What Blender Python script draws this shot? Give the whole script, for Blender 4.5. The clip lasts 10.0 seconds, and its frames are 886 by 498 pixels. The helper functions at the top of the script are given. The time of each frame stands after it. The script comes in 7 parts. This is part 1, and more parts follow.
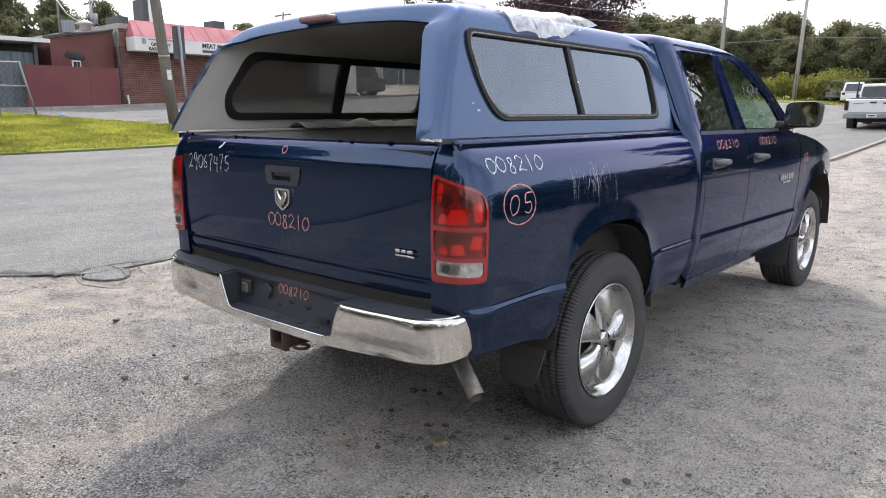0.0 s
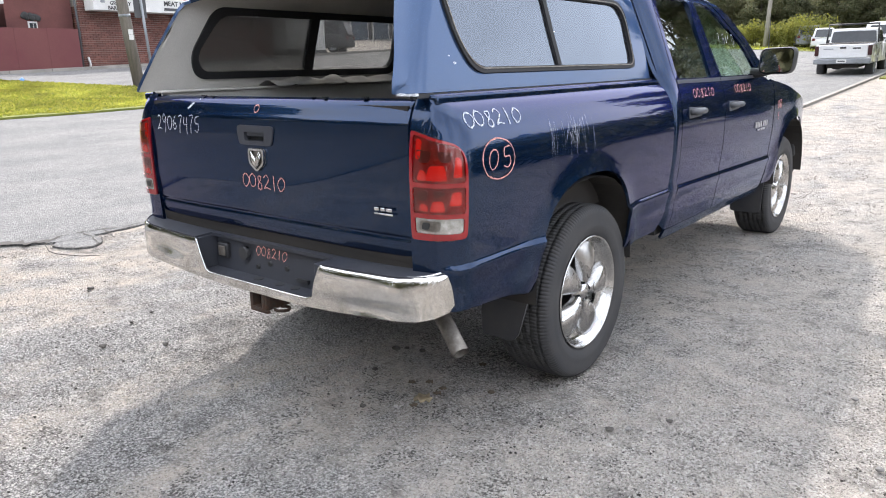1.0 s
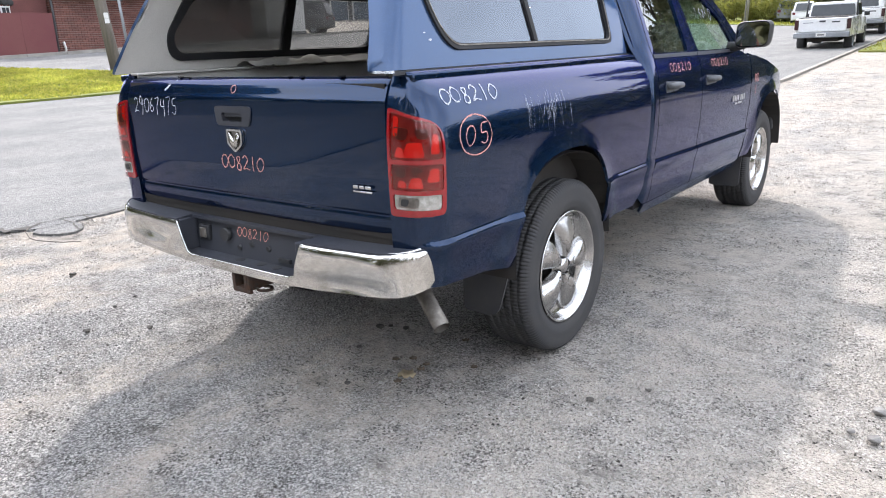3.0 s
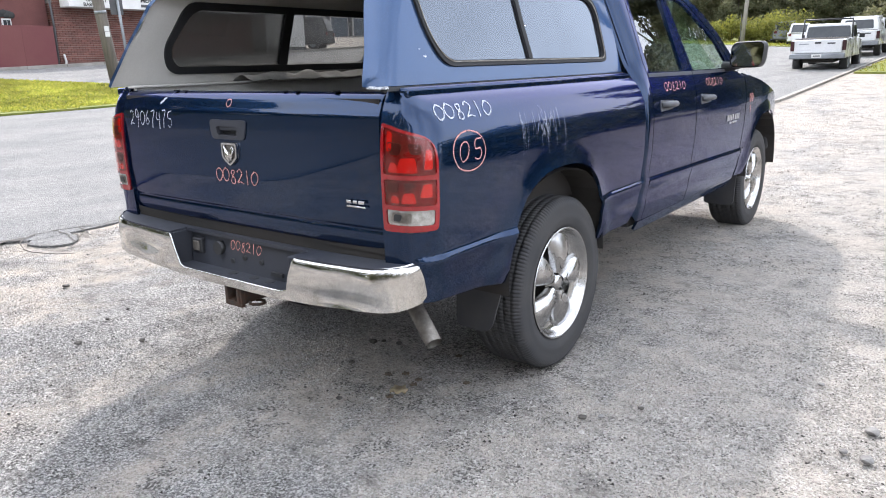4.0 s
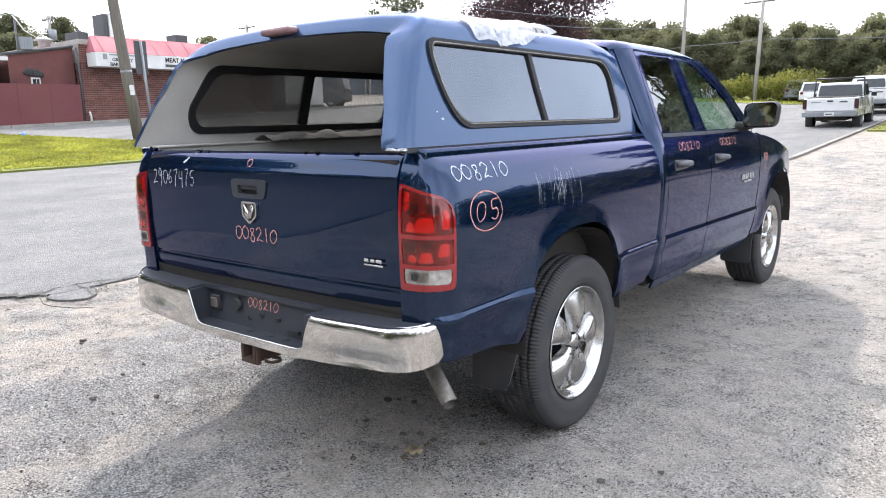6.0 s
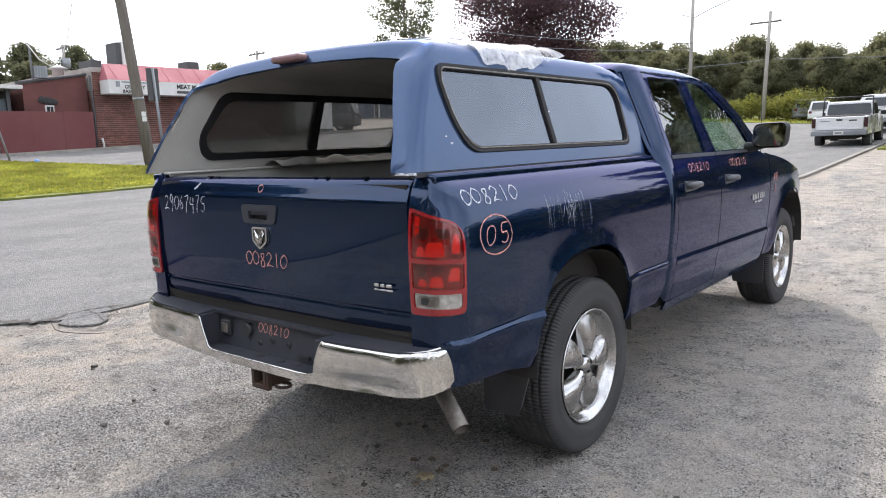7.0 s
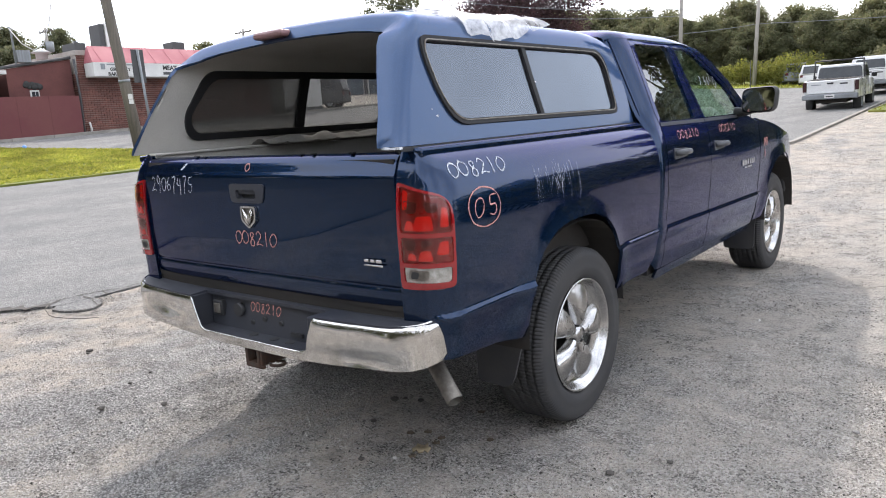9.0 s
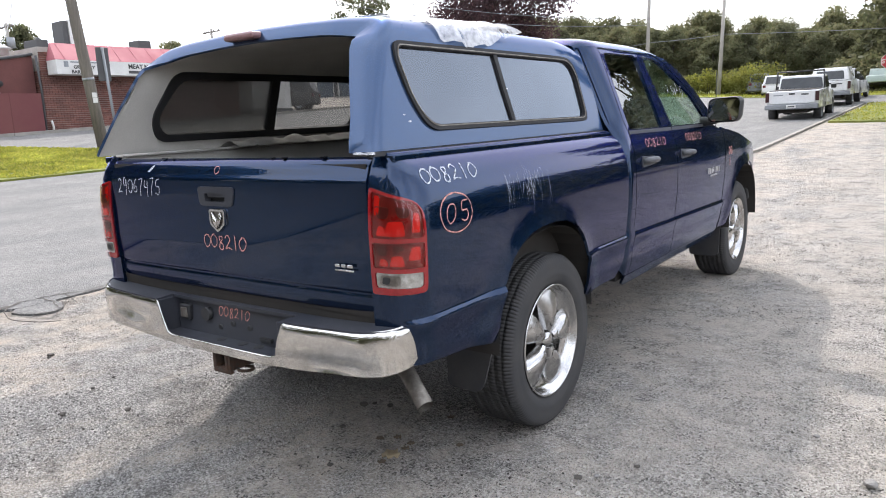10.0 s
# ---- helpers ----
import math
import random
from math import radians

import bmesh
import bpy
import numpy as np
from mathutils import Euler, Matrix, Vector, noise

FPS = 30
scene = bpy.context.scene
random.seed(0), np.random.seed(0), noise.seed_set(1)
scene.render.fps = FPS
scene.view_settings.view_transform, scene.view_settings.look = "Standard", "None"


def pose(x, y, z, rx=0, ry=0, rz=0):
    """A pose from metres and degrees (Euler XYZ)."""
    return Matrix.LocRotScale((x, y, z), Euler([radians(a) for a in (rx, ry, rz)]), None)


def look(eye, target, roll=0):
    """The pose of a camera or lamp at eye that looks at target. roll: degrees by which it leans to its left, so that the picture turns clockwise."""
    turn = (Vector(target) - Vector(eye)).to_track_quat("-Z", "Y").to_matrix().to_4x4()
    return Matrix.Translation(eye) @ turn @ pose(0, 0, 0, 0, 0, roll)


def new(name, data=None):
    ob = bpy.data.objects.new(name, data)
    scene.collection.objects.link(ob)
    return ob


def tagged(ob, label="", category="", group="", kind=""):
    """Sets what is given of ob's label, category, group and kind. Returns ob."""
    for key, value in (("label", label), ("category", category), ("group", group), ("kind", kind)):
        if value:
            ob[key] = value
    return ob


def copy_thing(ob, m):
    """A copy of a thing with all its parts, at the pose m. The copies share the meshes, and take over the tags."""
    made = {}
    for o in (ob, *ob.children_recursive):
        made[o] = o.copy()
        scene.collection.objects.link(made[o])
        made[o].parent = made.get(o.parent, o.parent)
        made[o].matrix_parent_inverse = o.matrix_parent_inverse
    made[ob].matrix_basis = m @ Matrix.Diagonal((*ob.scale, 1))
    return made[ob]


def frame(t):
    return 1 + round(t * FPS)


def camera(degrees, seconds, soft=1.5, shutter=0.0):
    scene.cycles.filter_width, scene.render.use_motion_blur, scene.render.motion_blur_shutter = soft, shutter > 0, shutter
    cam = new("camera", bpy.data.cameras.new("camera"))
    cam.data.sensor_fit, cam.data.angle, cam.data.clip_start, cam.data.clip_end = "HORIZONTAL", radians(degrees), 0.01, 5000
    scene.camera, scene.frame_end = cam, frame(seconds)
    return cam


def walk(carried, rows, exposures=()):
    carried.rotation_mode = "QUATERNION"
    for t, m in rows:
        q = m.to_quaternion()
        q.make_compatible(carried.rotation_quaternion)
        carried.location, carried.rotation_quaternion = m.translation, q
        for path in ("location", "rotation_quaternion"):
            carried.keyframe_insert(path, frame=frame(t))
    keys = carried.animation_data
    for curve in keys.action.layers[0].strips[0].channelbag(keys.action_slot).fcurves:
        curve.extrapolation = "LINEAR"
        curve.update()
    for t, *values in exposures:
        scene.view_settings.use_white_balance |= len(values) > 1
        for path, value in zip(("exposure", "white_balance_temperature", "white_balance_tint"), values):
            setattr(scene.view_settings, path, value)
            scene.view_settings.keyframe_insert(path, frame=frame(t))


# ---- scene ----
cam = camera(63.7, 10.0, soft=1.0)
PATH = [
    (0, (2.454, -2.964, 1.471), (1.179, -1.471, 1.092), 0.1),
    (0.5, (2.442, -2.954, 1.465), (1.207, -1.454, 0.993), -0.5),
    (1, (2.428, -2.956, 1.465), (1.22, -1.441, 0.968), -1.2),
    (1.5, (2.444, -2.956, 1.47), (1.257, -1.419, 0.99), -2.2),
    (2, (2.456, -2.964, 1.462), (1.28, -1.428, 0.955), -2.3),
    (2.5, (2.467, -2.976, 1.455), (1.293, -1.452, 0.909), -2.2),
    (3.8, (2.464, -2.951, 1.454), (1.299, -1.421, 0.903), -1.9),
    (4, (2.479, -2.958, 1.453), (1.31, -1.416, 0.946), -1.4),
    (4.5, (2.482, -2.963, 1.46), (1.305, -1.413, 0.999), -1.0),
    (5, (2.482, -2.968, 1.464), (1.309, -1.41, 1.018), -1.4),
    (5.5, (2.475, -2.971, 1.468), (1.259, -1.434, 1.07), -1.6),
    (6.8, (2.474, -2.959, 1.478), (1.257, -1.403, 1.165), -1.1),
    (7, (2.47, -2.964, 1.479), (1.226, -1.425, 1.183), -1.9),
    (7.5, (2.45, -2.94, 1.482), (1.159, -1.444, 1.174), -2.7),
    (8, (2.456, -2.942, 1.479), (1.12, -1.487, 1.168), -3.5),
    (8.5, (2.477, -2.946, 1.478), (1.19, -1.451, 1.15), -3.5),
    (9, (2.485, -2.952, 1.472), (1.258, -1.415, 1.107), -3.5),
    (9.5, (2.484, -2.958, 1.477), (1.303, -1.386, 1.111), -3.6),
    (10, (2.479, -2.959, 1.479), (1.321, -1.368, 1.12), -2.6),
]
EXPOSURE = [(0, 0.18, 6670, 14), (0.5, 0.56, 6650, 14), (2.5, 0.70, 6520, 14), (5.5, 0.74, 6440, 14), (7.5, 0.08, 6650, 14), (10, 0.38, 6610, 14)]
walk(cam, [(t, look(eye, target, roll)) for t, eye, target, roll in PATH], exposures=EXPOSURE)

# ---- light ----
SUN_TO = Vector((-0.665, 0.80, 0.95)).normalized()
sun = new("sun", bpy.data.lights.new("sun", "SUN"))
sun.data.energy, sun.data.angle, sun.data.color = 2.85, radians(2.0), (1.0, 0.95, 0.88)
sun.matrix_world = look((0, 0, 30), Vector((0, 0, 30)) - SUN_TO)

world = bpy.data.worlds.new("sky")
scene.world = world
world.use_nodes = True
wn, wl = world.node_tree.nodes, world.node_tree.links
sky = wn.new("ShaderNodeTexSky")
sky.sky_type, sky.sun_disc = "NISHITA", False
sky.sun_elevation = math.asin(SUN_TO.z)
sky.sun_rotation = math.atan2(SUN_TO.x, SUN_TO.y)
sky.dust_density, sky.air_density, sky.ozone_density = 3.0, 1.0, 1.0
cloud = wn.new("ShaderNodeTexNoise")
cloud.inputs["Scale"].default_value, cloud.inputs["Detail"].default_value = 2.2, 5
cover = wn.new("ShaderNodeMapRange")
cover.inputs["From Min"].default_value, cover.inputs["From Max"].default_value = 0.35, 0.6
cover.inputs["To Min"].default_value, cover.inputs["To Max"].default_value = 0.45, 0.9
veil = wn.new("ShaderNodeMix")
veil.data_type = "RGBA"
veil.inputs["B"].default_value = (12.2, 13.2, 14.5, 1)
wl.new(cloud.outputs["Fac"], cover.inputs["Value"])
wl.new(cover.outputs["Result"], veil.inputs["Factor"])
wl.new(sky.outputs["Color"], veil.inputs["A"])
wl.new(veil.outputs["Result"], wn["Background"].inputs["Color"])
wn["Background"].inputs["Strength"].default_value = 0.165


# ---- materials ----
def nodes_of(name):
    m = bpy.data.materials.new(name)
    m.use_nodes = True
    return m, m.node_tree.nodes, m.node_tree.links, m.node_tree.nodes["Principled BSDF"]


def noise_node(n, l, scale, detail=4.0, rough=0.55, stretch=None):
    pos = n.new("ShaderNodeNewGeometry").outputs["Position"]
    if stretch:
        mp = n.new("ShaderNodeMapping")
        mp.inputs["Scale"].default_value = stretch
        l.new(pos, mp.inputs["Vector"])
        pos = mp.outputs["Vector"]
    t = n.new("ShaderNodeTexNoise")
    t.inputs["Scale"].default_value, t.inputs["Detail"].default_value, t.inputs["Roughness"].default_value = scale, detail, rough
    l.new(pos, t.inputs["Vector"])
    return t.outputs["Fac"]


def remap(n, l, value, a, b, c, d):
    r = n.new("ShaderNodeMapRange")
    for key, v in zip(("From Min", "From Max", "To Min", "To Max"), (a, b, c, d)):
        r.inputs[key].default_value = v
    l.new(value, r.inputs["Value"])
    return r.outputs["Result"]


def blend(n, l, fac, a, b):
    m = n.new("ShaderNodeMix")
    m.data_type = "RGBA"
    for sock, v in (("Factor", fac), ("A", a), ("B", b)):
        if isinstance(v, (tuple, list)):
            m.inputs[sock].default_value = (*v, 1) if len(v) == 3 else v
        elif isinstance(v, float):
            m.inputs[sock].default_value = v
        else:
            l.new(v, m.inputs[sock])
    return m.outputs["Result"]


def surf(name, col, col2=None, rough=0.6, metal=0.0, scale=3.0, fine=60.0, bump=0.15, dist=0.004, coat=0.0, rvar=0.1, per=0.0, stretch=None, island=False):
    """A surface with large stains, a fine grain and relief, and a tone of its own for each object where per is set."""
    m, n, l, b = nodes_of(name)
    col2 = col2 or tuple(c * 0.7 for c in col)
    big = remap(n, l, noise_node(n, l, scale, 5, 0.6, stretch), 0.35, 0.65, 0.0, 1.0)
    small = noise_node(n, l, fine, 3, 0.6, stretch)
    c = blend(n, l, big, col, col2)
    c = blend(n, l, remap(n, l, small, 0.3, 0.7, 0.0, 0.35), c, tuple(x * 0.6 for x in col2))
    if per or island:
        src = n.new("ShaderNodeNewGeometry").outputs["Random Per Island"] if island else n.new("ShaderNodeObjectInfo").outputs["Random"]
        hsv = n.new("ShaderNodeHueSaturation")
        l.new(remap(n, l, src, 0, 1, 1 - per, 1 + per), hsv.inputs["Value"])
        l.new(c, hsv.inputs["Color"])
        c = hsv.outputs["Color"]
    l.new(c, b.inputs["Base Color"])
    l.new(remap(n, l, big, 0, 1, max(0.02, rough - rvar), min(1, rough + rvar)), b.inputs["Roughness"])
    b.inputs["Metallic"].default_value = metal
    b.inputs["Coat Weight"].default_value, b.inputs["Coat Roughness"].default_value = coat, 0.06
    if bump:
        bp = n.new("ShaderNodeBump")
        bp.inputs["Strength"].default_value, bp.inputs["Distance"].default_value = bump, dist
        l.new(small, bp.inputs["Height"])
        l.new(bp.outputs["Normal"], b.inputs["Normal"])
    return m


def glass(name, tint, base=0.05, sheen=(1.0, 1.0, 1.0)):
    """Thin tinted glass: clear through, with gloss that grows towards grazing angles."""
    m, n, l, b = nodes_of(name)
    n.remove(b)
    clear, gloss, mix, lw, pw = (n.new("ShaderNode" + k) for k in ("BsdfTransparent", "BsdfGlossy", "MixShader", "LayerWeight", "Math"))
    clear.inputs["Color"].default_value = (*tint, 1)
    gloss.inputs["Roughness"].default_value = 0.0
    gloss.inputs["Color"].default_value = (*sheen, 1)
    lw.inputs["Blend"].default_value = 0.5
    pw.operation = "POWER"
    pw.inputs[1].default_value = 5
    l.new(lw.outputs["Facing"], pw.inputs[0])
    l.new(remap(n, l, pw.outputs["Value"], 0, 1, base, 1.0), mix.inputs["Fac"])
    l.new(clear.outputs["BSDF"], mix.inputs[1])
    l.new(gloss.outputs["BSDF"], mix.inputs[2])
    l.new(mix.outputs["Shader"], n["Material Output"].inputs["Surface"])
    return m


def paint(name, col, rough, dust, metal=0.0, coat=1.0, haze=0.0):
    """Car paint under clear coat, with fleck, a thin film of dust and slow waves in the panel."""
    m, n, l, b = nodes_of(name)
    film = remap(n, l, noise_node(n, l, 2.3, 6, 0.65), 0.45, 0.8, 0.0, dust)
    speck = remap(n, l, noise_node(n, l, 240, 2, 0.6), 0.55, 0.8, 0.0, 0.5)
    c = blend(n, l, speck, col, tuple(min(1, x * 1.7) for x in col))
    c = blend(n, l, film, c, (0.16, 0.16, 0.16))
    l.new(c, b.inputs["Base Color"])
    b.inputs["Metallic"].default_value = metal
    b.inputs["Roughness"].default_value = rough
    b.inputs["Specular Tint"].default_value = (0.16, 0.36, 0.66, 1)
    b.inputs["Specular IOR Level"].default_value = 0.03
    b.inputs["Coat Weight"].default_value = coat
    b.inputs["Coat IOR"].default_value = 1.52
    l.new(remap(n, l, noise_node(n, l, 5, 6, 0.7), 0.35, 0.8, 0.008 + haze, 0.055 + haze), b.inputs["Coat Roughness"])
    bp = n.new("ShaderNodeBump")
    bp.inputs["Strength"].default_value, bp.inputs["Distance"].default_value = 0.05, 0.010
    l.new(noise_node(n, l, 3.0, 1.5, 0.4), bp.inputs["Height"])
    l.new(bp.outputs["Normal"], b.inputs["Coat Normal"])
    return m


BLUE = paint("blue_paint", (0.0070, 0.0228, 0.0610), 0.23, 0.04, 0.8, 0.7)
SHELLBLUE = paint("shell_paint", (0.039, 0.071, 0.142), 0.32, 0.10, 0.7, 0.7, 0.03)
LINER = surf("grey_liner", (0.60, 0.58, 0.54), (0.52, 0.50, 0.46), 0.9, fine=180, bump=0.3)
CHROME = surf("chrome", (0.82, 0.81, 0.79), (0.58, 0.56, 0.53), 0.14, 1.0, scale=7, fine=90, bump=0.04, rvar=0.10)
RIMCHROME = surf("rim_chrome", (0.60, 0.60, 0.60), (0.44, 0.43, 0.42), 0.25, 1.0, scale=6, fine=120, bump=0, rvar=0.06)
BLACK = surf("black_plastic", (0.022, 0.023, 0.026), (0.035, 0.035, 0.037), 0.55, fine=300, bump=0.2, dist=0.001)
FLAP = surf("dusty_rubber", (0.026, 0.028, 0.034), (0.055, 0.053, 0.054), 0.8, scale=6, fine=120)
PAD = surf("grey_step_plastic", (0.028, 0.032, 0.045), (0.046, 0.048, 0.057), 0.6, fine=260, bump=0.25, dist=0.001)
DARK = surf("dark_underbody", (0.02, 0.019, 0.018), (0.035, 0.03, 0.026), 0.9)
TYRE = surf("tyre_rubber", (0.027, 0.028, 0.031), (0.056, 0.054, 0.053), 0.82, scale=9, fine=150, bump=0.2, dist=0.002)
RUST = surf("rusty_steel", (0.045, 0.037, 0.032), (0.085, 0.045, 0.028), 0.85, scale=30, fine=160)
PIPE = surf("exhaust_steel", (0.30, 0.28, 0.25), (0.16, 0.14, 0.12), 0.55, 0.6, scale=20)
REDLENS = surf("red_lens", (0.32, 0.012, 0.016), (0.24, 0.01, 0.012), 0.12, bump=0, coat=0.6, rvar=0.04)
REDDEEP = surf("deep_red_lens", (0.20, 0.008, 0.009), (0.07, 0.004, 0.004), 0.3, scale=9, bump=0, rvar=0.05)
REDLIT = surf("red_reflector", (0.60, 0.028, 0.022), (0.45, 0.018, 0.015), 0.2, bump=0, coat=0.6, rvar=0.04)
CLEARLENS = surf("clear_lens", (0.55, 0.55, 0.52), (0.33, 0.32, 0.29), 0.15, 0.3, scale=40, bump=0, coat=0.6)
TINT = glass("tinted_glass", (0.33, 0.34, 0.35), 0.11)
TINT2 = glass("grey_glass", (0.62, 0.62, 0.61))


def dusty(m, fac, col):
    """A film of dust on a pane, which scatters the light that falls on it from either side."""
    n, l = m.node_tree.nodes, m.node_tree.links
    out = n["Material Output"]
    src = out.inputs["Surface"].links[0].from_socket
    film, back, both, mix = n.new("ShaderNodeBsdfDiffuse"), n.new("ShaderNodeBsdfTranslucent"), n.new("ShaderNodeMixShader"), n.new("ShaderNodeMixShader")
    film.inputs["Color"].default_value = back.inputs["Color"].default_value = (*col, 1)
    l.new(film.outputs["BSDF"], both.inputs[1])
    l.new(back.outputs["BSDF"], both.inputs[2])
    l.new(remap(n, l, noise_node(n, l, 4, 6, 0.65), 0.3, 0.7, fac * 0.8, fac * 1.2), mix.inputs["Fac"])
    l.new(src, mix.inputs[1])
    l.new(both.outputs["Shader"], mix.inputs[2])
    l.new(mix.outputs["Shader"], out.inputs["Surface"])


dusty(TINT2, 0.17, (0.17, 0.17, 0.17))
GREEN = glass("green_glass", (0.74, 0.83, 0.78))
MIRROR = surf("mirror_glass", (0.68, 0.69, 0.70), (0.66, 0.67, 0.68), 0.03, 1.0, bump=0, rvar=0.01)
def chalk(name, col, lo, hi):
    """Dry chalk that skips over the surface and lets it show through."""
    m, n, l, b = nodes_of(name)
    b.inputs["Base Color"].default_value = (*col, 1)
    b.inputs["Roughness"].default_value = 0.95
    l.new(remap(n, l, noise_node(n, l, 260, 4, 0.7), 0.40, 0.58, lo, hi), b.inputs["Alpha"])
    return m


CHALKW = chalk("white_chalk", (0.74, 0.76, 0.80), 0.12, 0.95)
CHALKR = chalk("red_chalk", (0.80, 0.36, 0.30), 0.30, 1.0)
SCUFF = chalk("pale_scuff", (0.50, 0.53, 0.58), 0.0, 0.5)
RUBBER = surf("black_rubber", (0.012, 0.012, 0.014), (0.02, 0.02, 0.022), 0.75, fine=200, bump=0.1, dist=0.001)
REDDARK = surf("dark_red_tone", (0.05, 0.004, 0.005), (0.025, 0.003, 0.003), 0.4, bump=0)
LENSCOVER = glass("lens_cover", (1.0, 0.84, 0.82), 0.025)
# Gloss tinted blue: the sky's blue is put into the reflection colour.
SHELLGLASS = glass("smoked_glass", (0.12, 0.13, 0.15), 0.16, (0.76, 0.86, 1.0))
dusty(SHELLGLASS, 0.16, (0.20, 0.20, 0.23))
HANDLEGREY = surf("worn_grey_plastic", (0.105, 0.11, 0.12), (0.07, 0.073, 0.08), 0.5, scale=12, fine=260, bump=0.2, dist=0.001)
LETTERGREY = surf("pale_grey_letters", (0.42, 0.42, 0.43), (0.33, 0.33, 0.34), 0.35, 0.3, bump=0)
CLOTH = surf("pale_cloth", (0.42, 0.41, 0.38), (0.3, 0.29, 0.27), 0.9)


# ---- mesh helpers ----
def part(name, bm, material, parent=None, label=""):
    """Links a bmesh as one mesh object, under a thing or a part where one is given."""
    me = bpy.data.meshes.new(name)
    bm.to_mesh(me)
    bm.free()
    for m in material if isinstance(material, (list, tuple)) else [material]:
        me.materials.append(m)
    ob = new(name, me)
    ob.parent = parent
    return tagged(ob, label)


def thing(name, label, category, m=Matrix(), group="", kind=""):
    ob = new(name)
    ob.empty_display_size = 0.2
    ob.matrix_basis = m
    return tagged(ob, label, category, group, kind)


def box(bm, x0, x1, y0, y1, z0, z1, bevel=0.0, m=None, mat=0):
    r = bmesh.ops.create_cube(bm, size=1, matrix=Matrix.LocRotScale(((x0 + x1) / 2, (y0 + y1) / 2, (z0 + z1) / 2), None, (x1 - x0, y1 - y0, z1 - z0)))
    vs = r["verts"]
    if m:
        bmesh.ops.transform(bm, matrix=m, verts=vs)
    fs = {f for v in vs for f in v.link_faces}
    for f in fs:
        f.material_index = mat
    if bevel:
        r = bmesh.ops.bevel(bm, geom=list({e for v in vs for e in v.link_edges}), offset=bevel, segments=2, affect="EDGES", profile=0.5)
        for f in r["faces"]:
            f.smooth, f.material_index = True, mat
    return bm


def cubes(*boxes, bevel=0.0):
    bm = bmesh.new()
    for b in boxes:
        box(bm, *b, bevel=bevel)
    return bm


def tube(bm, pts, radius, seg=8, cap=True, mat=0):
    """A round bar through the points; radius is a number or one for each point."""
    pts = [Vector(p) for p in pts]
    rad = radius if isinstance(radius, (list, tuple)) else [radius] * len(pts)
    rings, side = [], None
    for i, p in enumerate(pts):
        d = (pts[min(i + 1, len(pts) - 1)] - pts[max(i - 1, 0)]).normalized()
        if side is None:
            side = d.orthogonal().normalized()
        side = (side - d * side.dot(d)).normalized()
        up = d.cross(side)
        rings.append([bm.verts.new(p + (side * math.cos(a) + up * math.sin(a)) * rad[i]) for a in (2 * math.pi * k / seg for k in range(seg))])
    for a, b in zip(rings, rings[1:]):
        for k in range(seg):
            f = bm.faces.new((a[k], a[(k + 1) % seg], b[(k + 1) % seg], b[k]))
            f.smooth, f.material_index = True, mat
    if cap:
        for ring in (rings[0][::-1], rings[-1]):
            bm.faces.new(ring).material_index = mat
    return bm


def revolve(bm, prof, angles, dr=None, mat=0):
    """Turns a profile of (radius, x) about the x axis. dr(i, k): a change of the radius at point i and angle k."""
    rings = []
    for k, a in enumerate(angles):
        rings.append([bm.verts.new((x, (r + (dr(i, k) if dr else 0)) * math.cos(a), (r + (dr(i, k) if dr else 0)) * math.sin(a))) for i, (r, x) in enumerate(prof)])
    for a, b in zip(rings, rings[1:] + rings[:1]):
        for i in range(len(prof) - 1):
            f = bm.faces.new((a[i], a[i + 1], b[i + 1], b[i]))
            f.smooth, f.material_index = True, mat
    return bm


def outline(pts, radii, seg=5):
    """A polygon with rounded corners; radii is one number or one for each corner."""
    out, n = [], len(pts)
    for i, p in enumerate(pts):
        r = radii if isinstance(radii, (int, float)) else radii[i]
        p, a, b = Vector(p), Vector(pts[i - 1]), Vector(pts[(i + 1) % n])
        if r <= 0:
            out.append(tuple(p))
            continue
        da, db = (a - p), (b - p)
        r = min(r, da.length * 0.49, db.length * 0.49)
        pa, pb = p + da.normalized() * r, p + db.normalized() * r
        for k in range(seg + 1):
            t = k / seg
            out.append(tuple(pa * (1 - t) ** 2 + p * 2 * t * (1 - t) + pb * t * t))
    return out


